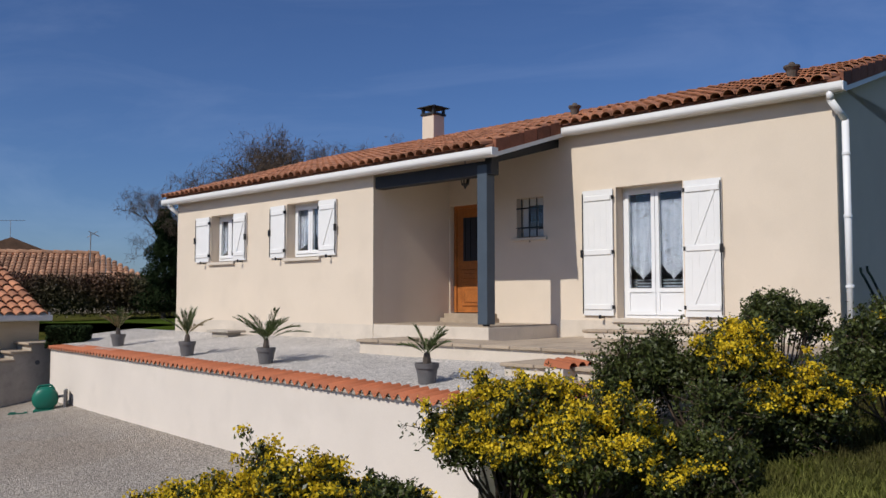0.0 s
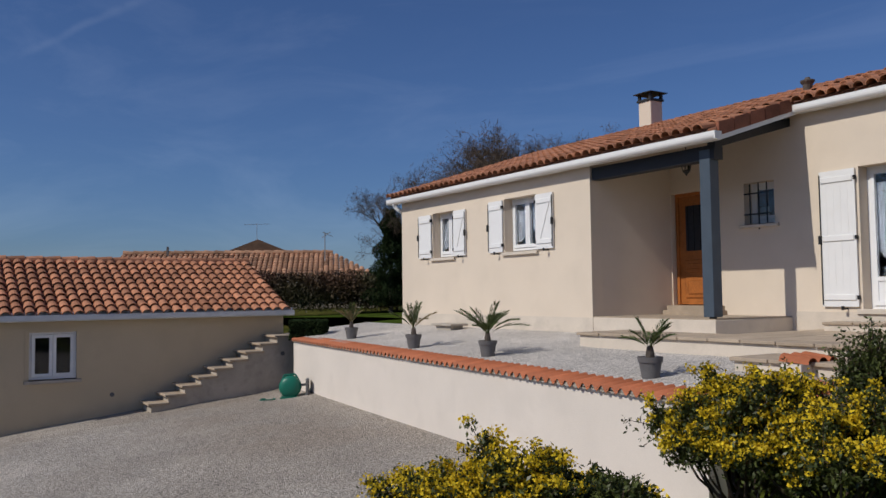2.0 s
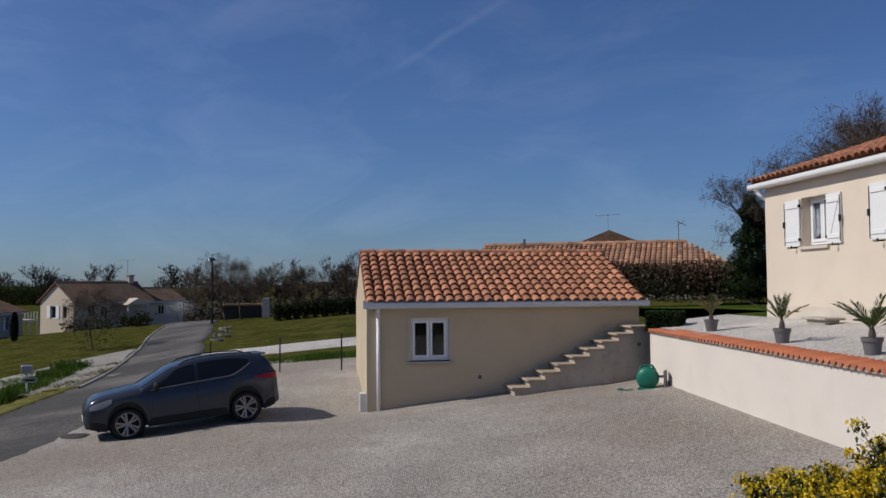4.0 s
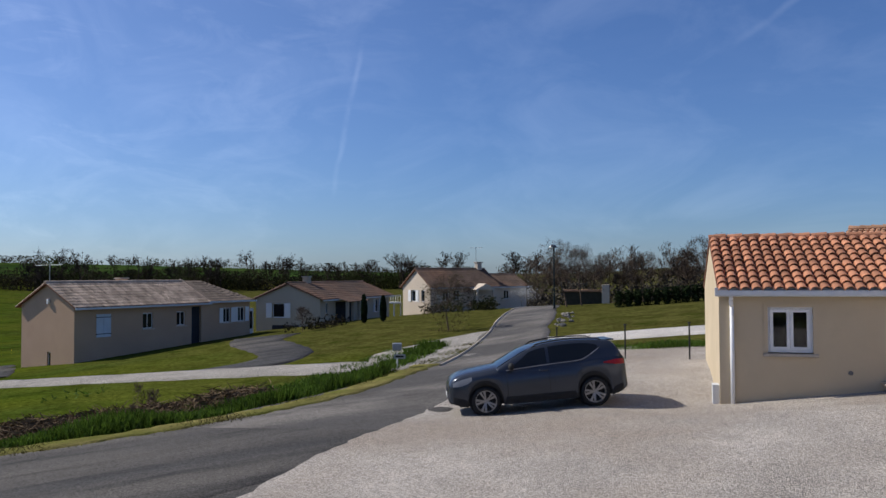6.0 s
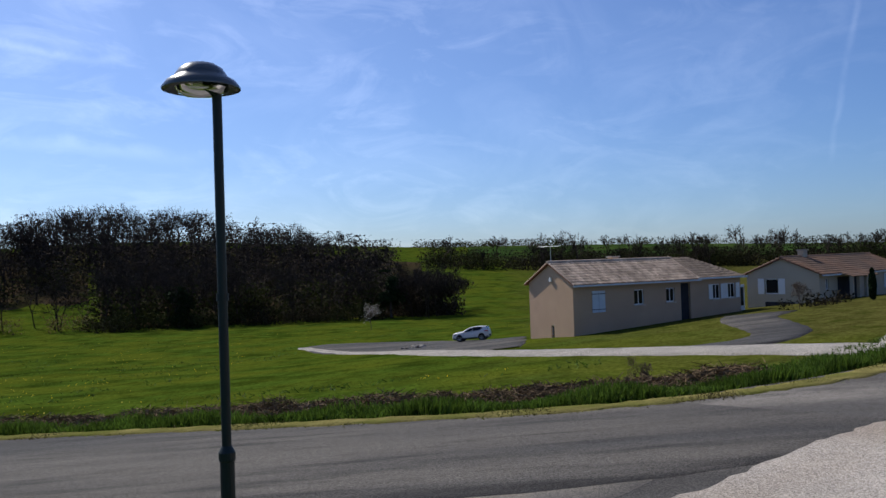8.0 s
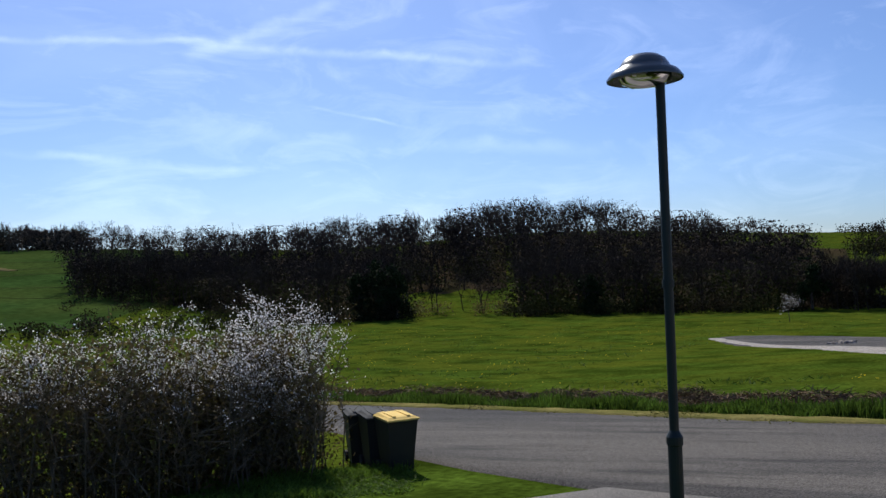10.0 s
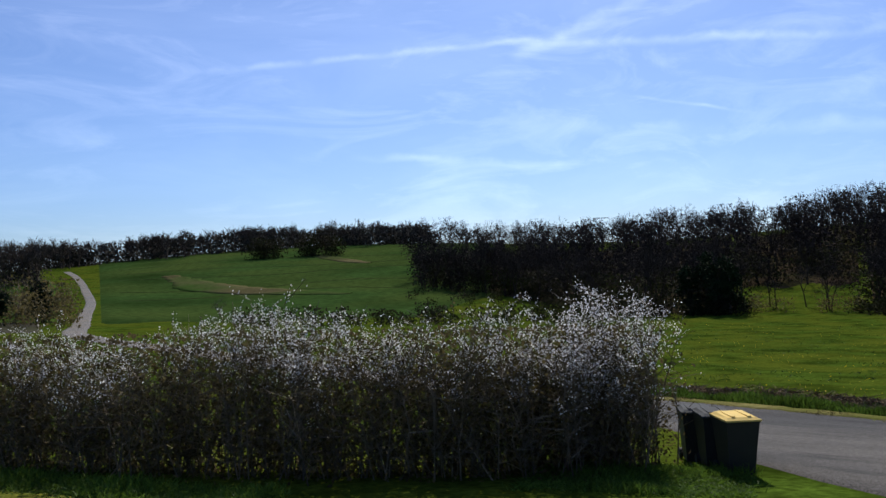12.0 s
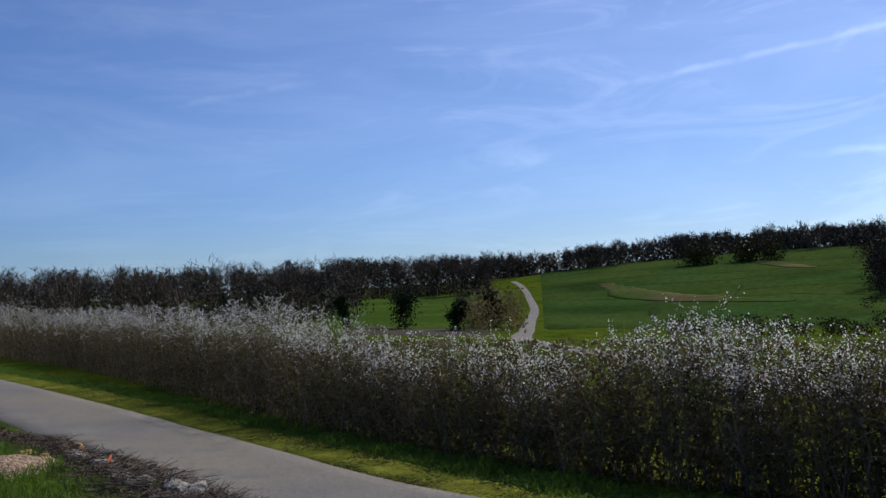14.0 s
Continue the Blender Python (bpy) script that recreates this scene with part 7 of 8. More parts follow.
def single_tree(x, y, z, h, seed, label, levels=4, mat=BARK, spread=0.36, blossom=0, ivy=0.0, trunk=0.03, fine=0):
    g = np.random.default_rng(seed)
    t = base("tree", Matrix.Translation((x, y, z - 0.05)), label, "tree")
    p0, p1, r0, r1, tips = bare_tree(g, h, spread, levels, 3, trunk)
    big = r0 > r0.max() * 0.3
    k = r0.max() and (h * trunk * 0.5) / r0.max()
    mesh_np("trunk", *sticks(p0[big], p1[big], r0[big] * k, r1[big] * k), mat, t)
    tagged(mesh_np("twig_mass", *ribbons(g, p0[~big], p1[~big], np.maximum(r0[~big] * k * 1.3, 0.006), np.maximum(r1[~big] * k * 1.3, 0.004)), mat, t), kind="stuff")
    if fine:
        c = np.repeat(tips, fine, 0) + g.normal(size=(len(tips) * fine, 3)) * h * 0.02
        tagged(mesh_np("fine_twig_mass", *flecks(g, c, h * 0.045, h * 0.0021, 0.9), mat, t), kind="stuff")
    if blossom:
        c = np.repeat(tips, blossom, 0) + g.normal(size=(len(tips) * blossom, 3)) * 0.22
        tagged(mesh_np("blossom", *flecks(g, c, 0.055, 0.05), BLOSSOM, t), "white blossom", kind="stuff")
    if ivy:
        c = np.repeat(p0[big], 130, 0) + g.normal(size=(big.sum() * 130, 3)) * ivy
        tagged(mesh_np("ivy", *flecks(g, c, 0.4, 0.28), CONIFER, t), "dark ivy leaves", kind="stuff")
    return t


# behind the house
for k, (yaw, d, h) in enumerate(((15.0, 44, 6.4), (13.6, 45, 8.6), (12.6, 47, 10.2), (11.0, 46, 10.3), (9.5, 47, 10.0), (7.6, 48, 9.9), (5.6, 50, 10.2), (3.6, 52, 11.2), (13.4, 50, 9.8), (12.0, 52, 11.0), (10.3, 44, 9.2), (8.5, 52, 10.8), (6.8, 46, 8.9), (14.0, 50, 8.6))):
    p = ahead(yaw - 0.8, d)
    single_tree(p.x, p.y, 0.9, h * 0.97, 70 + k, "bare deciduous tree behind the house", 4, TWIG, 0.4, 0, 0.0, 0.034, 15)
for k, (yaw, d, h) in enumerate(((17.6, 33, 5.6), (18.2, 34, 4.0))):
    p = ahead(yaw, d)
    single_tree(p.x, p.y, 0.7, h, 80 + k, "bare garden tree behind the lawn", 4, TWIG, 0.22, 0, 0.0, 0.03, 12)
p = ahead(18.5, 32)
g = np.random.default_rng(90)
con = base("conifer", Matrix.Translation((p.x, p.y, 0.6)), "dark green conifer beside the house", "tree")
mesh_np("trunk", *sticks(np.array([[0, 0, 0.0]]), np.array([[0, 0, 4.0]]), np.array([0.12]), np.array([0.03])), BARK, con)
zz = g.uniform(0.15, 1, 16000)
an = g.uniform(0, math.tau, 16000)
rad = ((1.05 - zz) ** 0.7 * 0.85 * np.sqrt(g.uniform(0.1, 1, 16000)) + 0.05) * (1 + 0.35 * np.sin(an * 3 + zz * 17) + 0.25 * np.sin(zz * 31))
mesh_np("crown", *flecks(g, np.stack([rad * np.cos(an), rad * np.sin(an), zz * 4.3], 1), 0.17, 0.03, -0.3), CONIFER, con)

# red-leaved hedge across the lawn
g = np.random.default_rng(91)
n = 46000
t = g.uniform(0, 1, n)
a, b = np.array(ahead(16.5, 33)), np.array(ahead(29.5, 34))
top = 2.35 + 0.18 * np.sin(t * 40) + 0.12 * np.sin(t * 93)
c = a + (b - a) * t[:, None] + g.normal(size=(n, 3)) * [0.45, 0.45, 0]
c[:, 2] = 1.0 + (top - 1.0) * np.sqrt(g.uniform(0, 1, n))
tagged(mesh_np("red_hedge", *flecks(g, c, 0.11, 0.05, 0.3), RED_LEAF), "dense red-tipped evergreen hedge across the lawn", "hedge", kind="stuff")


# clipped box hedge at the end of the lawn
p = ahead(24.1, 20)
g = np.random.default_rng(93)
c = np.column_stack([g.uniform(-0.4, 0.4, 9000), g.uniform(-0.35, 0.35, 9000), g.uniform(0.0, 0.42, 9000) ** 0.9])
bh = base("box_hedge", Matrix.Translation((p.x, p.y, 0.62)) @ Matrix.Rotation(radians(10), 4, "Z"), "dark green clipped low box hedge on the lawn", "hedge")
tagged(mesh_np("foliage", *flecks(g, c, 0.06, 0.04, 0.2), CONIFER, bh), kind="stuff")


# ---- the blossoming blackthorn hedge ----
def curve_points(line, n):
    out = []
    for i in range(n):
        t = i / (n - 1) * (len(line) - 1)
        k = min(int(t), len(line) - 2)
        f = t - k
        p0, p1, p2, p3 = (line[max(k - 1, 0)], line[k], line[k + 1], line[min(k + 2, len(line) - 1)])
        out.append([0.5 * (2 * b + (c - a) * f + (2 * a - 5 * b + 4 * c - d) * f * f + (3 * b - a - 3 * c + d) * f ** 3) for a, b, c, d in zip(p0, p1, p2, p3)])
    return np.array(out)


HEDGE = [(-13.1, -12.5), (-11.7, -13.0), (-9.2, -14.7), (-5.9, -17.9), (-3.7, -21.2), (-1.0, -26.4), (3.5, -36.2), (12.0, -53.2), (22, -72), (38, -97)]
g = np.random.default_rng(92)
axis = curve_points(HEDGE, 400)
gap = np.r_[0, np.cumsum(np.linalg.norm(np.diff(axis, axis=0), axis=1))]


def on_hedge(u):
    x, y = np.interp(u, gap, axis[:, 0]), np.interp(u, gap, axis[:, 1])
    return np.stack([x, y], 1)


LEN = gap[-1]
n = 2300
u = LEN * g.uniform(0, 1, n) ** 1.5
foot2 = on_hedge(u) + g.normal(size=(n, 2)) * 0.5
fz = np.array([ground(x, y) for x, y in foot2])
foot = np.column_stack([foot2, fz - 0.05])
crest = np.interp(u, [0, 0.5, 1.0, 1.8, 2.5, 3.1, 3.7, 4.4, 4.9, 5.7, 6.5, 7.0, 7.7, 9.1, 9.7, 11.1, 12.4, 14, 16, 18.3, 21.6, 24.5, 28.8, 33.4, 42, 56, 70, 81, 92],
                  [3.5, 3.2, 2.9, 3.05, 2.75, 2.4, 3.25, 2.85, 2.7, 2.9, 3.0, 3.5, 3.25, 3.0, 2.7, 2.5, 2.65, 2.9, 2.7, 2.8, 3.2, 3.9, 4.35, 4.0, 4.2, 4.4, 4.3, 4.6, 5.2])
height = crest * np.where(g.uniform(0, 1, n) < 0.06, g.uniform(1.02, 1.09, n), g.uniform(0.6, 1.04, n))
mid = foot + np.column_stack([g.normal(size=(n, 2)) * 0.3, height * 0.5])
top = mid + np.column_stack([g.normal(size=(n, 2)) * 0.35, height * 0.5])
pieces = [sticks(foot, mid, np.full(n, 0.018), np.full(n, 0.012)), sticks(mid, top, np.full(n, 0.012), np.full(n, 0.004))]
m = 26
f = g.uniform(0.12, 1.0, (n, m))
start = np.where((f < 0.5)[..., None], foot[:, None] + (mid - foot)[:, None] * (f * 2)[..., None], mid[:, None] + (top - mid)[:, None] * (f * 2 - 1)[..., None])
way = g.normal(size=(n, m, 3)) * [0.28, 0.28, 0.12] + [0, 0, 0.22]
end = start + way
own = np.repeat(np.arange(n), m)
start, end, f = start.reshape(-1, 3), end.reshape(-1, 3), f.ravel()
pieces.append(ribbons(g, start, end, np.full(len(start), 0.009), np.full(len(start), 0.004)))
hedge = base("blackthorn_hedge", Matrix.Identity(4), "tall blackthorn hedge in white blossom along the lane", "hedge")
tagged(mesh_np("twig_mass", *joined(*pieces), HEDGE_TWIG, hedge), kind="stuff")
frac = f * height[own] / crest[own]
pick = np.repeat(np.arange(len(start)), 10)
c = start[pick] + (end - start)[pick] * g.uniform(0.1, 1, len(pick))[:, None] + g.normal(size=(len(pick), 3)) * 0.035
clump = np.array([noise.noise((p[0] * 1.1, p[1] * 1.1, p[2] * 1.3)) for p in end])
score = frac + 0.30 * clump + g.normal(size=len(frac)) * 0.07 + 0.10 * np.sin(u[own] * 1.1 + 0.6) + 0.12 * np.exp(-(u[own] / 3.6) ** 2) - 0.12 * np.exp(-((u[own] - 3.4) / 0.8) ** 2)
lush = (score > 0.80)[pick]
bloom = lush | ((score[pick] > 0.66) & (g.uniform(0, 1, len(pick)) < 0.16))
tagged(mesh_np("blossom", *flecks(g, c[bloom], 0.034, 0.03), BLOSSOM, hedge), "clusters of small white blossom", kind="stuff")
dull = ~bloom & (g.uniform(0, 1, len(pick)) < 0.17)
tagged(mesh_np("leaves", *flecks(g, c[dull] + g.normal(size=(dull.sum(), 3)) * 0.08, 0.075, 0.042), HEDGE_LEAF, hedge), kind="stuff")
nn = 84000
uu = LEN * g.uniform(0, 1, nn) ** 1.45
cc = on_hedge(uu) + g.normal(size=(nn, 2)) * 0.55
zz = np.array([ground(x, y) for x, y in cc]) + 2.9 * g.uniform(0, 1, nn) ** 1.5
tagged(mesh_np("old_leaves", *flecks(g, np.column_stack([cc, zz]), 0.11, 0.065), OLD_LEAF, hedge), "dark old leaves low in the hedge", kind="stuff")


# ---- verges ----
def tufts(name, line, off0, off1, n, h0, h1, mat, label, seed, r=0.006, power=1.0):
    g = np.random.default_rng(seed)
    ax = curve_points(line, 200)
    d = np.gradient(ax, axis=0)
    d /= np.linalg.norm(d, axis=1, keepdims=True)
    i = (200 * g.uniform(0, 1, n) ** power).astype(int).clip(0, 199)
    o = g.uniform(off0, off1, n)
    p = ax[i] + np.column_stack([d[:, 1], -d[:, 0]])[i] * o[:, None] + g.normal(size=(n, 2)) * 0.12
    z = np.array([ground(x, y) for x, y in p])
    lump = 0.7 + 0.4 * np.sin(p[:, 0] * 1.7) * np.cos(p[:, 1] * 1.3)
    foot = np.column_stack([p, z - 0.02])
    tip = foot + np.column_stack([g.normal(size=(n, 2)) * 0.1, g.uniform(h0, h1, n) * lump])
    if r > 0.015:
        return tagged(mesh_np(name, *ribbons(g, foot, tip, np.full(n, r * 1.1), np.full(n, r * 0.3)), mat), label, "grass", kind="stuff")
    bend = (foot + tip) / 2 + np.column_stack([g.normal(size=(n, 2)) * 0.02, np.full(n, 0.02)])
    pieces = joined(ribbons(g, foot, bend, np.full(n, r * 1.2), np.full(n, r)), ribbons(g, bend, tip, np.full(n, r), np.full(n, r * 0.2)))
    return tagged(mesh_np(name, *pieces, mat), label, "grass", kind="stuff")


def brush_heap(line, off0, off1, n, height, mat, label, seed, r=0.011):
    """Dead twigs tangled in low uneven heaps along a line."""
    g = np.random.default_rng(seed)
    ax = curve_points(line, 160)
    d = np.gradient(ax, axis=0)
    d /= np.linalg.norm(d, axis=1, keepdims=True)
    i, f = g.integers(0, 160, n), g.uniform(0, 1, n)
    p = ax[i] + np.column_stack([d[:, 1], -d[:, 0]])[i] * (off0 + (off1 - off0) * f)[:, None] + g.normal(size=(n, 2)) * 0.15
    heap = np.array([max(0.08, 0.5 + 0.9 * noise.noise((x * 0.8, y * 0.8, 2.0))) for x, y in p]) * np.sin(np.pi * np.clip(f, 0.06, 0.94)) * height
    root = np.column_stack([p, np.array([ground(x, y) for x, y in p]) + heap * g.uniform(0, 1, n) ** 0.5 + 0.02])
    reach = g.normal(size=(n, 3)) * [0.2, 0.2, 0.07] + [0, 0, 0.04]
    return tagged(mesh_np("dry_brush", *ribbons(g, root, root + reach, np.full(n, r), np.full(n, r * 0.4)), mat), label, "brush", kind="stuff")


BANK = [(-33, 18.5), (-27.3, 13.3), (-23.2, 8.5), (-21.6, 4.5), (-21.4, 0.5), (-22.6, -5), (-24, -10), (-26, -17.5), (-28, -28), (-29.5, -45)]
tufts("verge_grass", BANK, 0.8, 1.9, 34000, 0.18, 0.5, BANK_BLADE, "tall dark green grass on the bank beside the lane", 111, 0.02)
tufts("verge_grass", BANK, 1.6, 3.6, 20000, 0.05, 0.22, BANK_BLADE, "rough green grass behind the bank", 110, 0.02)
tufts("verge_grass", BANK, -0.8, 0.3, 16000, 0.08, 0.16, LAWN_BLADE, "short yellowed grass edge of the lane", 112, 0.018)
rim = curve_points(BANK, 60)
turn = np.gradient(rim, axis=0)
turn /= np.linalg.norm(turn, axis=1, keepdims=True)
rim = rim + np.column_stack([turn[:, 1], -turn[:, 0]]) * -0.2
tagged(strip("verge", DRY_TURF, [(float(x), float(y), 0.85) for x, y in rim[6:]], 0.09, 3, 0.5, 0.14, 24), "dry yellowed turf along the lane", "verge", kind="structure")
brush_heap(BANK[2:], 1.9, 4.4, 26000, 0.5, BRUSH, "brown dead brush heaped behind the grassy bank", 113, 0.016)
SIDE = [(-3.6, -12.6), (-1.5, -16.2), (0.9, -21.3), (6.4, -33), (13.5, -45), (22, -58.3), (32, -74)]
tufts("verge_grass", SIDE, 1.5, 3.0, 22000, 0.08, 0.3, BLADE, "green verge grass between lane and hedge", 114, 0.012)
tufts("verge_grass", SIDE, 0.0, 1.7, 24000, 0.03, 0.1, LAWN_BLADE, "short yellowed grass at the edge of the lane", 124, 0.012)
# lane edge clear of the hedge's shade: sunlit look given by turf colour
tagged(strip("verge", VERGE_TURF, [(-4.3, -13.0, 1.5), (-2.3, -16.6, 1.6), (0.13, -21.7, 1.6), (5.7, -33.4, 1.7), (12.8, -45.4, 1.8), (21.3, -58.7, 1.8), (31.3, -74.4, 1.8)], 0.035, 4, 0.6, 0.15, 23), "yellow-green turf strip along the lane, sunlight put into its colour", "verge", kind="structure")
PATCH = [(-12.8, -9.4), (-11.8, -10.8), (-10.6, -12.5)]
tufts("verge_grass", PATCH, -1.2, 1.6, 9000, 0.06, 0.28, BLADE, "green grass patch round the bins", 115, 0.008)
YARD = [(-26.5, 17.6), (-22, 20.2), (-17, 22.5)]
tufts("verge_grass", YARD, -0.5, 0.5, 9000, 0.15, 0.45, BLADE, "low green growth under the wire fence", 116, 0.012)


# ---- fields ----
def polar_patch(name, mat, yaw0, yaw1, d0, d1, label, lift=0.25, n=36):
    verts, faces = [], []
    for i in range(n + 1):
        yaw = yaw0 + (yaw1 - yaw0) * i / n
        lo, hi = (d0(yaw) if callable(d0) else d0), (d1(yaw) if callable(d1) else d1)
        for j in range(n + 1):
            p = ahead(yaw, lo + (hi - lo) * j / n)
            verts.append((p.x, p.y, ground(p.x, p.y) + (lift if 0 < i < n and 0 < j < n else -0.3)))
    for i in range(n):
        for j in range(n):
            k = i * (n + 1) + j
            faces.append((k, k + n + 1, k + n + 2, k + 1))
    return tagged(raw(name, verts, faces, mat, smooth=True), label, "field", kind="structure")


for yaw0, yaw1, near in ((95.3, 117.2, lambda a: edge(a) - 1), (117.2, 124.4, lambda a: 184 + 3 * math.sin(a * 2)), (124.4, 145.3, lambda a: edge(a) - 1)):
    polar_patch("forest_floor", LITTER, yaw0, yaw1, near, 330, "brown leaf litter under the leafless wood", 0.16, 30)
polar_patch("field", PASTURE, 168.3, 181.5, 147, 292, "green pasture between the hill lane and the wood", 0.2, 30)
polar_patch("field", FIELD, 140, 166.55, lambda a: 142 + 43 * smooth_step(147, 140, a) + 3 * math.sin(a * 0.9), 440, "dark green field of young wheat on the hillside")
tagged(strip("field", BARE_FIELD, [(-88.5, -272, 3), (-86, -248, 9), (-83, -226, 14), (-86, -207, 15), (-94, -190, 10), (-102, -178, 4)], 0.4, 6, 3.0, 1.2, 25), "brown bare strip in the wheat field", "field", kind="structure")
tagged(strip("field", BARE_FIELD, [(-155, -296, 3), (-152, -280, 7), (-150, -262, 6), (-151, -250, 2)], 0.4, 4, 3.0, 0.8, 26), "small thin patch in the wheat field", "field", kind="structure")
polar_patch("field", FIELD, 60, 93, 345, 440, "green field below the skyline")


polar_patch("field", PLOUGH_WALL_SHADE, 169.5, 180, 116, lambda a: 146 + 3 * math.sin(a), "grey-brown ploughed strip beyond the hedge", 0.2, 24)
# dark ditch hedge beside the hill lane
spots = []
for k in range(60):
    t = k / 59
    spots.append((-36.0 - 26 * t + rng.uniform(-0.5, 0.5), -170 - 118 * t, ground(-36.0 - 26 * t, -170 - 118 * t), 1.2, rng.uniform(0.8, 1.7)))
thicket("lane_hedge", [(x + 7.5, y, ground(x + 7.5, y), r, h) for x, y, z, r, h in spots], UNDERGROWTH, "low dark hedge beside the hill lane", 35, 70, 0.4, "hedge")


# wheel tracks through the wheat
for k, d in enumerate((215, 236, 275, 300, 330)):
    pts = [(ahead(a, d + 8 * math.sin(a * 0.3 + k)), 0.9 + 0.1 * k) for a in (145, 150, 155, 160, 165)]
    tagged(strip("wheel_track", TRAMLINE, [(p.x, p.y, wd_) for p, wd_ in pts], 0.3, 2, 8.0, 0.15, 60 + k), "faint wheel track through the young wheat", "track", "wheel tracks", "structure")

# dandelions and coarse tufts on the meadow
g = np.random.default_rng(131)
n = 60000
yaw, dist = np.radians(g.uniform(84, 140, n)), 24 + 100 * g.uniform(0, 1, n) ** 1.3
px, py = -np.sin(yaw) * dist, np.cos(yaw) * dist
patch = np.array([noise.noise((a * 0.12, b * 0.12, 3.0)) + 0.6 * noise.noise((a * 0.45, b * 0.45, 7.0)) for a, b in zip(px, py)])
on_road = (px > -33) | ((px < -36) & (px > -102) & (py > -20))
keep = ~on_road
px, py, patch = px[keep], py[keep], patch[keep]
pz = np.array([ground(a, b) for a, b in zip(px, py)])
c = np.column_stack([px, py, pz])
gold = (patch > 0.12) & (g.uniform(0, 1, len(px)) < 0.06 * (dist[keep] > 32))
tagged(mesh_np("dandelions", *flecks(g, c[gold] + [0, 0, 0.1], 0.06, 0.06, 0.0), FLOWER), "yellow dandelions scattered over the meadow", "flowers", kind="stuff")
dark = ~gold & (patch < -0.12) & (g.uniform(0, 1, len(px)) < 0.3)
foot = c[dark]
lift = np.column_stack([g.normal(size=(len(foot), 2)) * 0.12, g.uniform(0.05, 0.15, len(foot))])
tagged(mesh_np("meadow_tufts", *ribbons(g, foot, foot + lift, np.full(len(foot), 0.04), np.full(len(foot), 0.012)), BANK_BLADE), "coarse darker grass tufts on the meadow", "grass", kind="stuff")


# ---- small things along the lanes ----
def fence_post(x, y, h, group="wire fence posts"):
    p = base("fence_post", Matrix.Translation((x, y, ground(x, y))), "thin dark metal fence post", "fence post", group)
    bm = bmesh.new()
    tube(bm, (0, 0, -0.1), (0, 0, h), 0.025, seg=6)
    box(bm, -0.035, 0.035, -0.035, 0.035, h, h + 0.03)
    part("post", bm, IRON, p)


for yaw, d in ((50.0, 27.5), (45.9, 26.0), (54.5, 29.0)):
    v = ahead(yaw, d)
    fence_post(v.x, v.y, 1.15)

v = Vector(EYE_B) + ahead(64.9, 30.4)
sign = base("letter_box", Matrix.Translation((v.x, v.y, ground(v.x, v.y))) @ Matrix.Rotation(radians(64.9), 4, "Z"), "grey letter box and small plate on a post by the lane", "letter box")
bm = bmesh.new()
tube(bm, (0, 0, -0.1), (0, 0, 0.95), 0.03, seg=8)
part("post", bm, WHITE, sign)
boxes("box", GALV, sign, (-0.17, 0.17, -0.14, 0.14, 0.72, 0.98), bevel=0.02)
boxes("plate", GALV, sign, (-0.12, 0.3, -0.03, -0.015, 0.42, 0.58))
boxes("writing", RUBBER, sign, (-0.06, 0.24, -0.034, -0.031, 0.47, 0.53))

# stones and brush on the near side of the lane
def rock(x, y, r, seed, mat=ROCK, label="pale weathered rock beside the lane"):
    g = np.random.default_rng(seed)
    bm = bmesh.new()
    bmesh.ops.create_icosphere(bm, subdivisions=2, radius=r)
    k = g.normal(size=3)
    for v in bm.verts:
        v.co *= 1 + 0.6 * noise.noise(v.co * (1.3 / r) + Vector(k * 5)) + 0.2 * noise.noise(v.co * (4.0 / r) + Vector(k * 9))
        v.co.z *= 0.7
    ob = new("rock", mesh_from("rock", bm, mat))
    ob.location = (x, y, ground(x, y) + r * 0.3)
    return tagged(ob, label, "rock", "rocks by the lane")


rr = random.Random(44)
# gate pillar and low tiled wall beyond the lawn
gp = base("gate_wall", placed(50.6, 80, 140), "low wall with a white gate pillar and tile coping", "wall")
boxes("pillar", RENDER_D, gp, (-0.35, 0.35, -0.35, 0.35, -3.0, 0.8), bevel=0.02)
# the wall's shade is put into its colour with this dark brown
boxes("wall", PLOUGH_WALL_SHADE, gp, (0.35, 3.8, -0.15, 0.15, -3.0, 0.1))
boxes("coping", TILE_NB, gp, (0.35, 3.9, -0.3, 0.3, 0.1, 0.3), bevel=0.03)

# a row of small clipped conifers
for k in range(13):
    v = ahead(50.0 - k * 0.62, 57)
    g = np.random.default_rng(200 + k)
    t = base("clipped_conifer", Matrix.Translation((v.x, v.y, ground(v.x, v.y))), "small dark clipped conifer in a garden row", "shrub", "row of conifers")
    c = np.clip(g.normal(size=(700, 3)), -1.7, 1.7) * [0.15, 0.15, 0.3] + [0, 0, 0.56]
    c[:, 2] = np.clip(c[:, 2], 0.05, 1.15)
    tagged(mesh_np("foliage", *flecks(g, c, 0.14, 0.09, 0.5), CONIFER, t), kind="stuff")
    mesh_np("trunk", *sticks(np.array([[0, 0, -0.1]]), np.array([[0, 0, 0.7]]), np.array([0.04]), np.array([0.02])), BARK, t)

v = Vector(EYE_B) + ahead(54.05, 62)
gz = ground(v.x, v.y)
fl = base("street_lamp", Matrix.Translation((v.x, v.y, gz)), "distant dark street lamp beside the lane", "street lamp")
bm = bmesh.new()
lathe(bm, [(0.09, 0), (0.08, 1.2), (0.05, 1.25), (0.05, 4.6)], 10)
part("post", bm, LAMP_GREEN, fl)
bm = bmesh.new()
lathe(bm, [(0.32, 4.55), (0.28, 4.65), (0.15, 4.78), (0.0, 4.8)], 16, (-0.12, 0, 0))
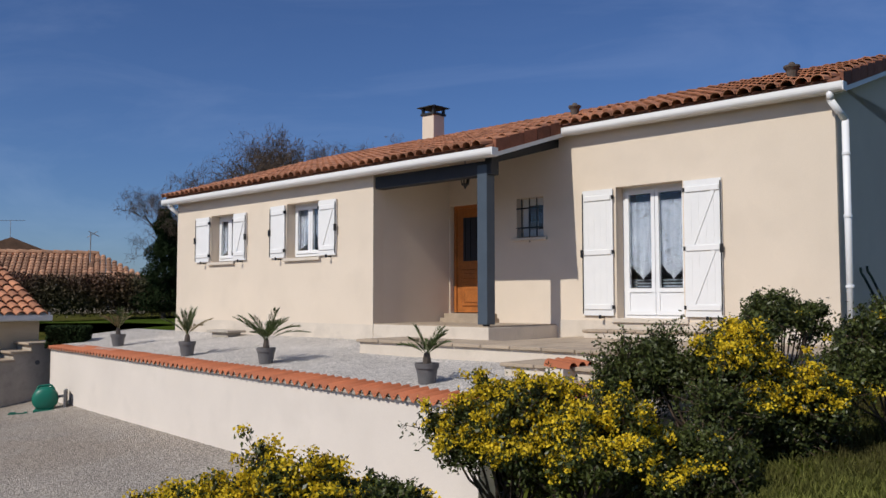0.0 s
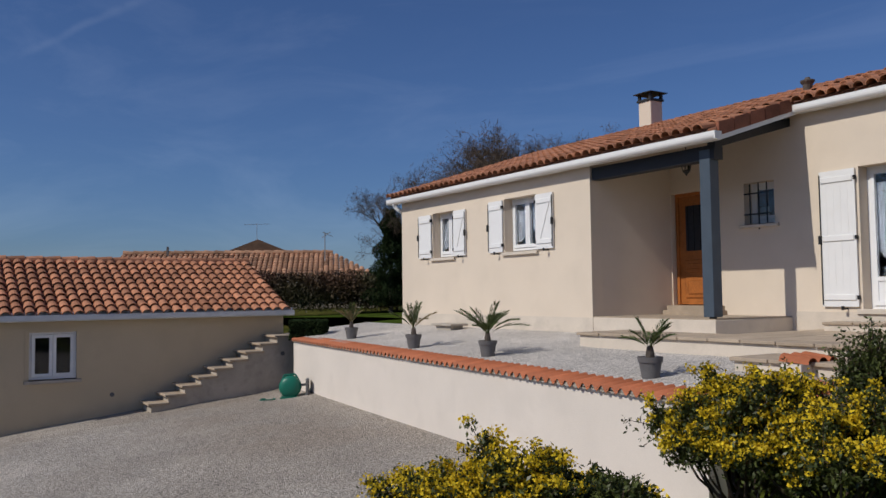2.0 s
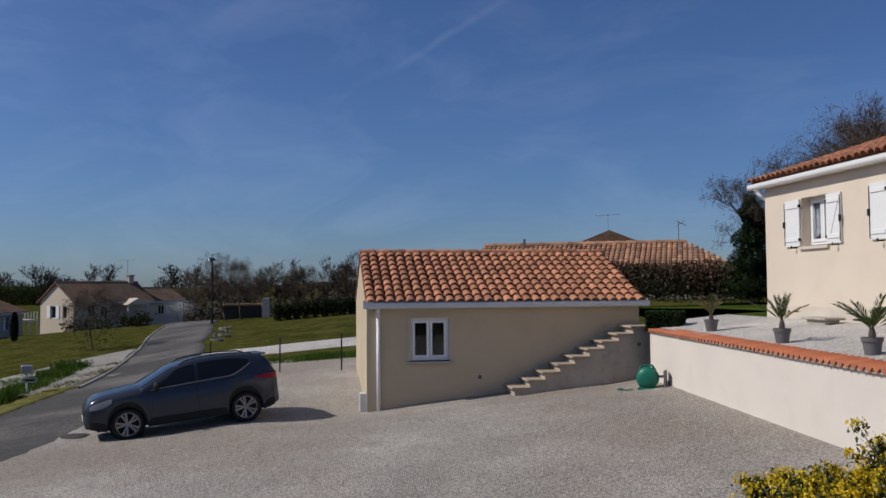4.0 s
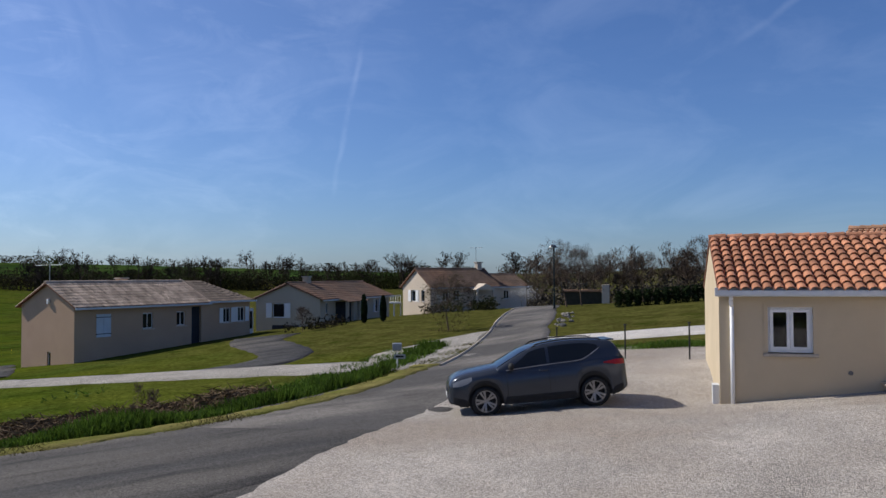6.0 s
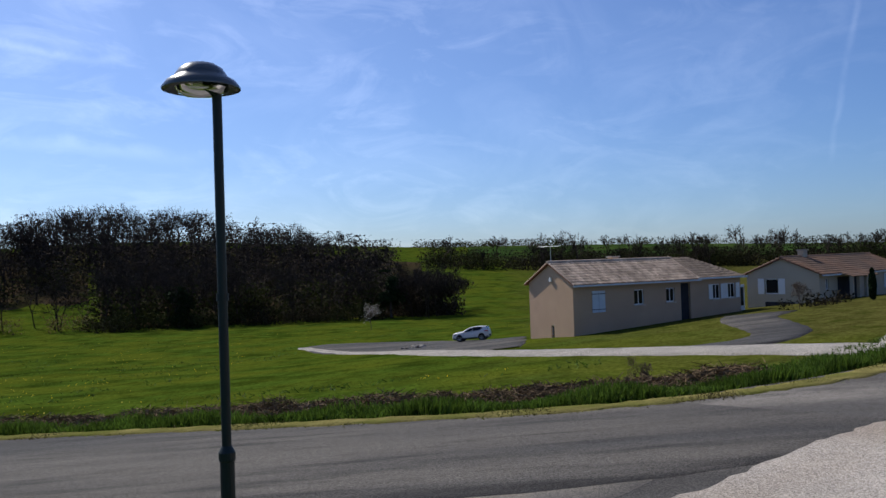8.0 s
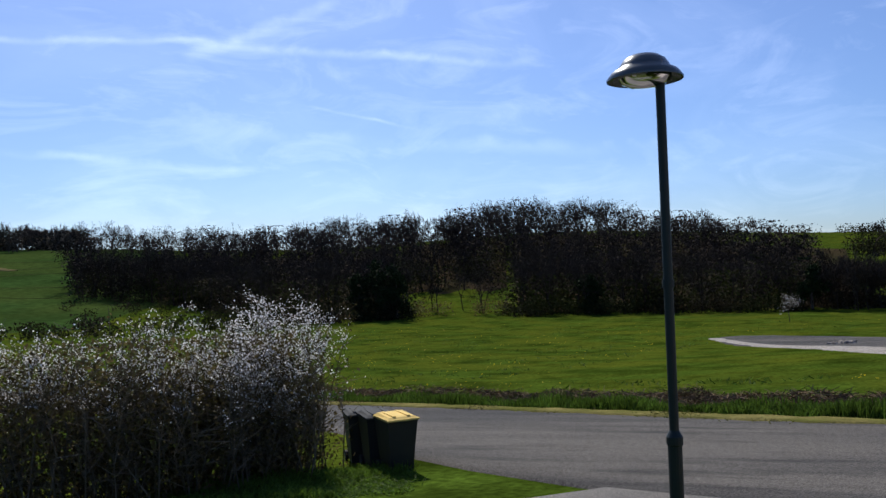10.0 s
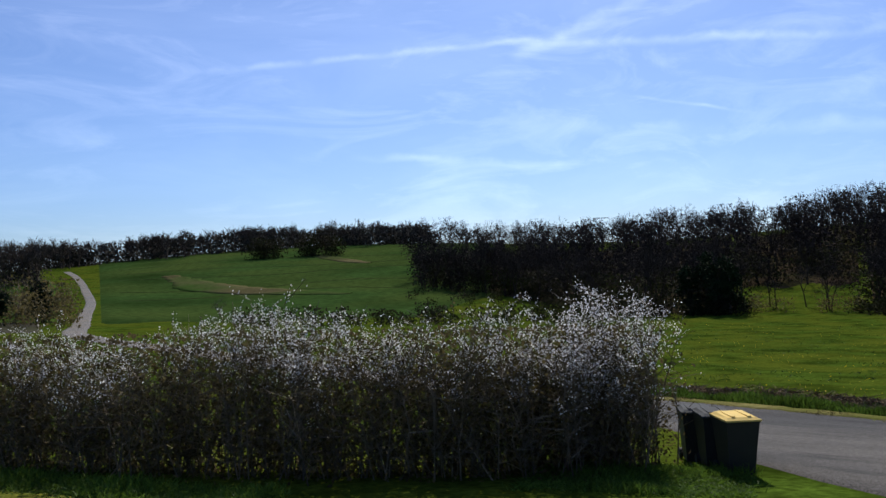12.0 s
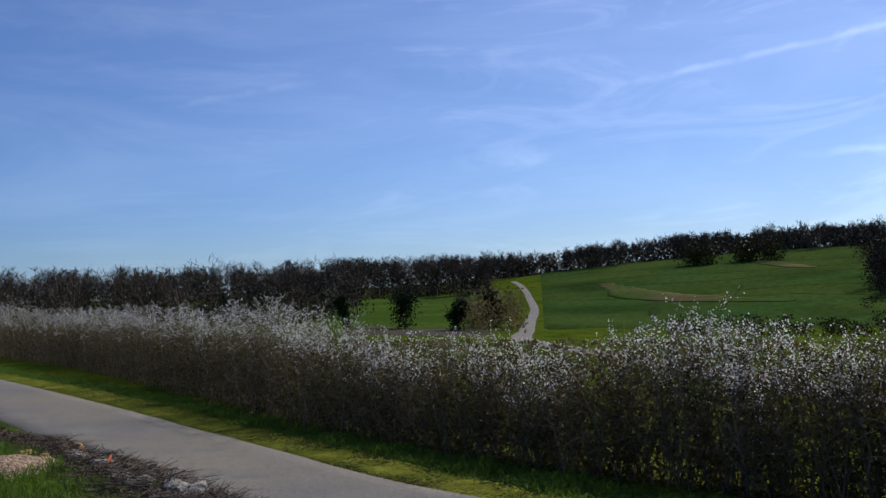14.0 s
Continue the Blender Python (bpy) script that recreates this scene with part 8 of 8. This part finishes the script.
part("hood", bm, LAMP_SHELL, fl, smooth=True)

for k, (yaw, d, h, words, bl, sp) in enumerate(((61.3, 47, 3.4, "bushy bare tree beside the lane", 0, 0.5), (53.2, 68, 5.4, "large round bare bush-like tree by the lane", 0, 0.55), (52.2, 70, 5.0, "broad bare tree by the gate", 0, 0.55),
                                               (99.3, 118, 3.6, "small white blossoming tree on the meadow", 2, 0.5), (56.2, 90, 2.3, "pale blossoming bush by the lane", 5, 0.5),
                                               (71.2, 60, 1.8, "young bare tree on the lawn", 0, 0.4), (81.2, 25.6, 0.95, "small bare bush on the grassy bank", 0, 0.6))):
    v = Vector(EYE_B) + ahead(yaw, d)
    single_tree(v.x, v.y, ground(v.x, v.y), h, 300 + k, words, 4, TWIG, sp, bl, 0.0, 0.03, 0 if bl else 30)
for k, (yaw, d, h, iv) in enumerate(((169.5, 150, 9, 0.7), (171.0, 150, 8, 0.0), (175.6, 140, 8.5, 0.9), (179.5, 145, 8, 0.4), (172.2, 135, 6.5, 0.5), (190.5, 150, 11, 0.0), (192.3, 155, 11.5, 0.0), (158.9, 150, 4, 0.0), (196.5, 140, 10, 0.0))):
    v = ahead(yaw, d)
    single_tree(v.x, v.y, ground(v.x, v.y), h, 320 + k, "ivy-clad roadside tree near the hill lane" if iv else "bare roadside tree near the hill lane", 3 if iv else 4, TWIG, 0.38, 0, iv, 0.04)
spots = []
for k in range(70):
    v = ahead(rng.uniform(167.8, 171.5), rng.uniform(130, 175))
    spots.append((v.x, v.y, ground(v.x, v.y), 2.2, rng.uniform(4, 8)))
thicket("roadside_bushes", spots, HEDGE_LEAF, "brown bushes beside the hill lane", 117, 60, 0.5, "bushes")
spots = []
for k in range(80):
    v = ahead(rng.uniform(125, 158), rng.uniform(128, 142))
    spots.append((v.x, v.y, ground(v.x, v.y), 1.8, rng.uniform(1.4, 3.2)))
thicket("far_hedgerow", spots, UNDERGROWTH, "low dark hedgerow at the meadow's far edge", 118, 60, 0.5, "hedgerow")
spots = []
for k in range(24):
    v = ahead(rng.uniform(57, 63), rng.uniform(72, 84))
    spots.append((v.x, v.y, ground(v.x, v.y), 0.8, rng.uniform(0.6, 1.6)))
thicket("garden_shrubs", spots, UNDERGROWTH, "dark garden shrubs before the white house", 119, 60, 0.25, "shrubs")
spots = []
for k in range(9):
    v = Vector(EYE_B) + ahead(rng.uniform(68, 72), rng.uniform(60, 66))
    spots.append((v.x, v.y, ground(v.x, v.y), 0.7, rng.uniform(0.4, 1.1)))
v = Vector(EYE_B) + ahead(61.3, 46.6)
thicket("garden_bush", [(v.x + rng.uniform(-0.6, 0.6), v.y + rng.uniform(-0.6, 0.6), ground(v.x, v.y), 1.0, rng.uniform(2.2, 3.4)) for k in range(7)], HEDGE_LEAF, "brown-green bush with young leaves beside the lane", 125, 150, 0.09, "bush")
thicket("garden_shrubs", spots, UNDERGROWTH, "low garden shrubs before the grey house", 120, 60, 0.22, "shrubs")

for k, (yaw, d, h) in enumerate(((67.05, 63, 2.15), (65.75, 63, 1.95))):
    v = Vector(EYE_B) + ahead(yaw, d)
    g = np.random.default_rng(260 + k)
    t = base("cypress", Matrix.Translation((v.x, v.y, ground(v.x, v.y))), "slender dark cypress before the grey house", "tree", "pair of cypresses")
    mesh_np("trunk", *sticks(np.array([[0, 0, -0.1]]), np.array([[0, 0, h * 0.7]]), np.array([0.06]), np.array([0.02])), BARK, t)
    zz = g.uniform(0.05, 1, 2600)
    an = g.uniform(0, math.tau, 2600)
    rad = (0.05 + 0.2 * np.sin(np.pi * np.clip(zz * 0.9 + 0.1, 0, 1)) ** 0.7) * np.sqrt(g.uniform(0.2, 1, 2600))
    tagged(mesh_np("crown", *flecks(g, np.stack([rad * np.cos(an), rad * np.sin(an), zz * h], 1), 0.16, 0.07, 1.5), CONIFER, t), kind="stuff")

for k in range(14):
    t = k / 13
    rock(-34.6 - 8.0 * t + rr.uniform(-0.3, 0.3), 25.3 + 6.4 * t + rr.uniform(-0.4, 0.4), rr.uniform(0.08, 0.2), 470 + k, ROCK, "pale stone at the edge of the lane")
wc = Vector(EYE_B) + ahead(92.4, 83)
on_wheels(wc.x, wc.y, -100, CAR_WHITE, 3.7, 1.6, 1.4, 0.28, "small white three-door hatchback parked on the tarmac", 0.06, False)



for k in range(34):
    t = rr.random()
    x, y = 2.6 + 6.4 * t * t + rr.uniform(-0.05, 0.5), -16.3 - 11.4 * t * t + rr.uniform(-0.2, 0.2)
    rock(x, y, rr.uniform(0.12, 0.3), 400 + k)
for k in range(5):
    rock(8.0 + rr.uniform(-1.0, 1.0), -24.6 + rr.uniform(-1.6, 1.2), rr.uniform(0.16, 0.34), 440 + k, OCHRE, "yellow-ochre rock in the grass by the lane")
NEAR = [(1.2, -14.4), (2.4, -16.6), (6.2, -23.6), (9.5, -28.6), (13, -33.5)]
brush_heap(NEAR, -1.7, 0.0, 18000, 0.6, TWIG, "tangled dead brush heaped along the lane", 121, 0.007)
tufts("verge_grass", NEAR, -4.8, -1.4, 18000, 0.15, 0.5, BLADE, "fresh green grass on the bank by the lane", 122, 0.009)
# a heap of rubble on the neighbour's tarmac
for k in range(16):
    a, b = rr.gauss(0, 0.8), rr.gauss(0, 0.5)
    rock(-70.5 + a, -8.1 + b, rr.uniform(0.15, 0.32), 520 + k, ROCK, "lump of rubble heaped on the tarmac")
# a heap of rubble gravel
verts, faces = [], []
for i in range(25):
    for j in range(25):
        a, b = i / 12 - 1, j / 12 - 1
        x, y = 8.3 + a * 1.6, -22.4 + b * 1.6
        up = max(0.0, 1 - a * a - b * b)
        verts.append((x, y, ground(x, y) - 0.05 + 0.4 * up + 0.06 * noise.noise((x * 3, y * 3, 0))))
for i in range(24):
    for j in range(24):
        k = i * 25 + j
        faces.append((k, k + 25, k + 26, k + 1))
tagged(raw("gravel_heap", verts, faces, RUBBLE, smooth=True), "heap of pale ochre rubble gravel by the lane", "gravel heap", kind="stuff")
stick = base("marker_stick", Matrix.Translation((5.6, -20.9, ground(5.6, -20.9))) @ Matrix.Rotation(1.0, 4, "X"), "orange plastic marker stick in the brush", "stick")
bm = bmesh.new()
tube(bm, (0, 0, 0), (0, 0, 0.6), 0.03, seg=8)
part("stick", bm, ORANGE, stick)
# ---- pieces of roofs and floors ----
TILT = math.atan(PITCH)
tile = tile_mesh("roof_tile", 0.42, 0.2, TILE)


def lay_tiles(parent, mesh, x0, x1, y0, y1, zf, tilt, pitch_x, course, rng, pieces):
    """Cover tiles in courses; the first ones single pieces, the rest joined."""
    cols, rows = int((x1 - x0) / pitch_x), int((y1 - y0) / (course * math.cos(tilt)) + 0.5)
    rest_v, rest_f = [], []
    for j in range(rows):
        for i in range(cols):
            y = y0 + j * course * math.cos(tilt)
            m = tile_at(x0 + (i + 0.5) * pitch_x + rng.uniform(-0.006, 0.006), y + rng.uniform(-0.012, 0.012), zf(y) + rng.uniform(0, 0.008),
                        tilt - 0.03) @ Matrix.Rotation(rng.uniform(-0.02, 0.02), 4, "Z")
            if pieces(i, j):
                ob = new("roof_tile", mesh)
                ob.parent = parent
                ob.matrix_basis = m
            else:
                k = len(rest_v)
                rest_v += [m @ v.co for v in mesh.vertices]
                rest_f += [[k + c for c in p.vertices] for p in mesh.polygons]
    if rest_v:
        tagged(raw("roof_tiles", rest_v, rest_f, mesh.materials[0], parent), kind="stuff")


lay_tiles(roof, tile, -11.5, -1.5, -2.12, RIDGE_Y - 0.2, roof_z, TILT, 0.205, 0.34, random.Random(4), lambda i, j: j < 5)
lay_tiles(right_roof, tile, -1.47, 3.0, -0.3, RIDGE_Y - 0.2, roof_z, TILT, 0.205, 0.34, random.Random(5), lambda i, j: True)
garage_tile = tile_mesh("roof_tile", 0.4, 0.225, TILE)
lay_tiles(garage_roof, garage_tile, -0.3, 6.6, -0.24, 2.86, garage_roof_z, math.atan(GP), 0.237, 0.345, random.Random(6), lambda i, j: True)
rng = random.Random(7)
CAP = 0.166
# a cap tile is one wave, crest and trough, with a mortar plug under its crest
bm = bmesh.new()
rows = []
for y, lift in ((-0.065, 0.0), (0.36, 0.045)):
    for thin in (0.0, 0.014):
        rows.append([bm.verts.new((CAP * (j / 10 - 0.5), y, lift + 0.034 * math.cos(math.tau * (j / 10 - 0.5)) - thin)) for j in range(11)])
a0, a1, b0, b1 = rows
for j in range(10):
    bm.faces.new((a0[j], a0[j + 1], b0[j + 1], b0[j]))
    bm.faces.new((a0[j], a1[j], a1[j + 1], a0[j + 1]))
cap = mesh_from("cap_tile", bm, TILE_RED, smooth=True)
bm = bmesh.new()
arc = [bm.verts.new((CAP * 0.36 * math.cos(math.pi * j / 8), -0.045, -0.012 - CAP * 0.22 * math.sin(math.pi * j / 8))) for j in range(9)]
arc2 = [bm.verts.new((CAP * 0.36 * math.cos(math.pi * j / 8), 0.02, -0.012 - CAP * 0.22 * math.sin(math.pi * j / 8))) for j in range(9)]
crown = [bm.verts.new((CAP * (j / 8 - 0.5) * 0.8, -0.045, 0.014 + 0.034 * math.cos(math.tau * (j / 8 - 0.5) * 0.8) - 0.016)) for j in range(9)]
bm.faces.new(arc + crown)
for j in range(8):
    bm.faces.new((arc[j], arc2[j], arc2[j + 1], arc[j + 1]))
plug = mesh_from("mortar_plug", bm, CONCRETE)
for k in range(int(WLEN / CAP)):
    m = Matrix.Translation((0.08 + k * CAP, 0.0, 0.64 - 0.003 * k * CAP + rng.uniform(-0.003, 0.003))) @ Matrix.Rotation(rng.uniform(-0.012, 0.012), 4, "Z")
    for words, me in (("cap_tile", cap), ("mortar_plug", plug)):
        ob = new(words, me)
        ob.parent = rwall
        ob.matrix_basis = m
for x0, x1, y0, y1, z in ((-3.34, 3.3, -3.2, -0.02, 0.985), (0.2, 3.3, -4.0, -3.16, 0.845), (0.7, 3.3, -4.55, -3.96, 0.70), (1.05, 3.3, -5.15, -4.51, 0.55), (-0.98, 0.98, -0.45, -0.02, 1.12)):
    nx, ny = max(1, round((x1 - x0) / 0.5)), max(1, round((y1 - y0) / 0.5))
    dx, dy = (x1 - x0) / nx, (y1 - y0) / ny
    bm = bmesh.new()
    box(bm, -dx / 2 + 0.006, dx / 2 - 0.006, -dy / 2 + 0.006, dy / 2 - 0.006, 0, 0.045)
    bmesh.ops.bevel(bm, geom=bm.edges[:], offset=0.007, segments=1, affect="EDGES")
    me = mesh_from("slab", bm, PAVER)
    for i in range(nx):
        for j in range(ny):
            cx0, cy0 = x0 + (i + 0.5) * dx, y0 + (j + 0.5) * dy
            if z == 0.985 and cx0 < -1.76 + dx / 2 and cy0 > LY - dy / 2:
                continue
            ob = new("slab", me)
            ob.parent = terrace
            ob.matrix_basis = Matrix.Translation((cx0, cy0, z + rng.uniform(-0.003, 0.003))) @ Matrix.Rotation(rng.uniform(-0.006, 0.006), 4, "Z")
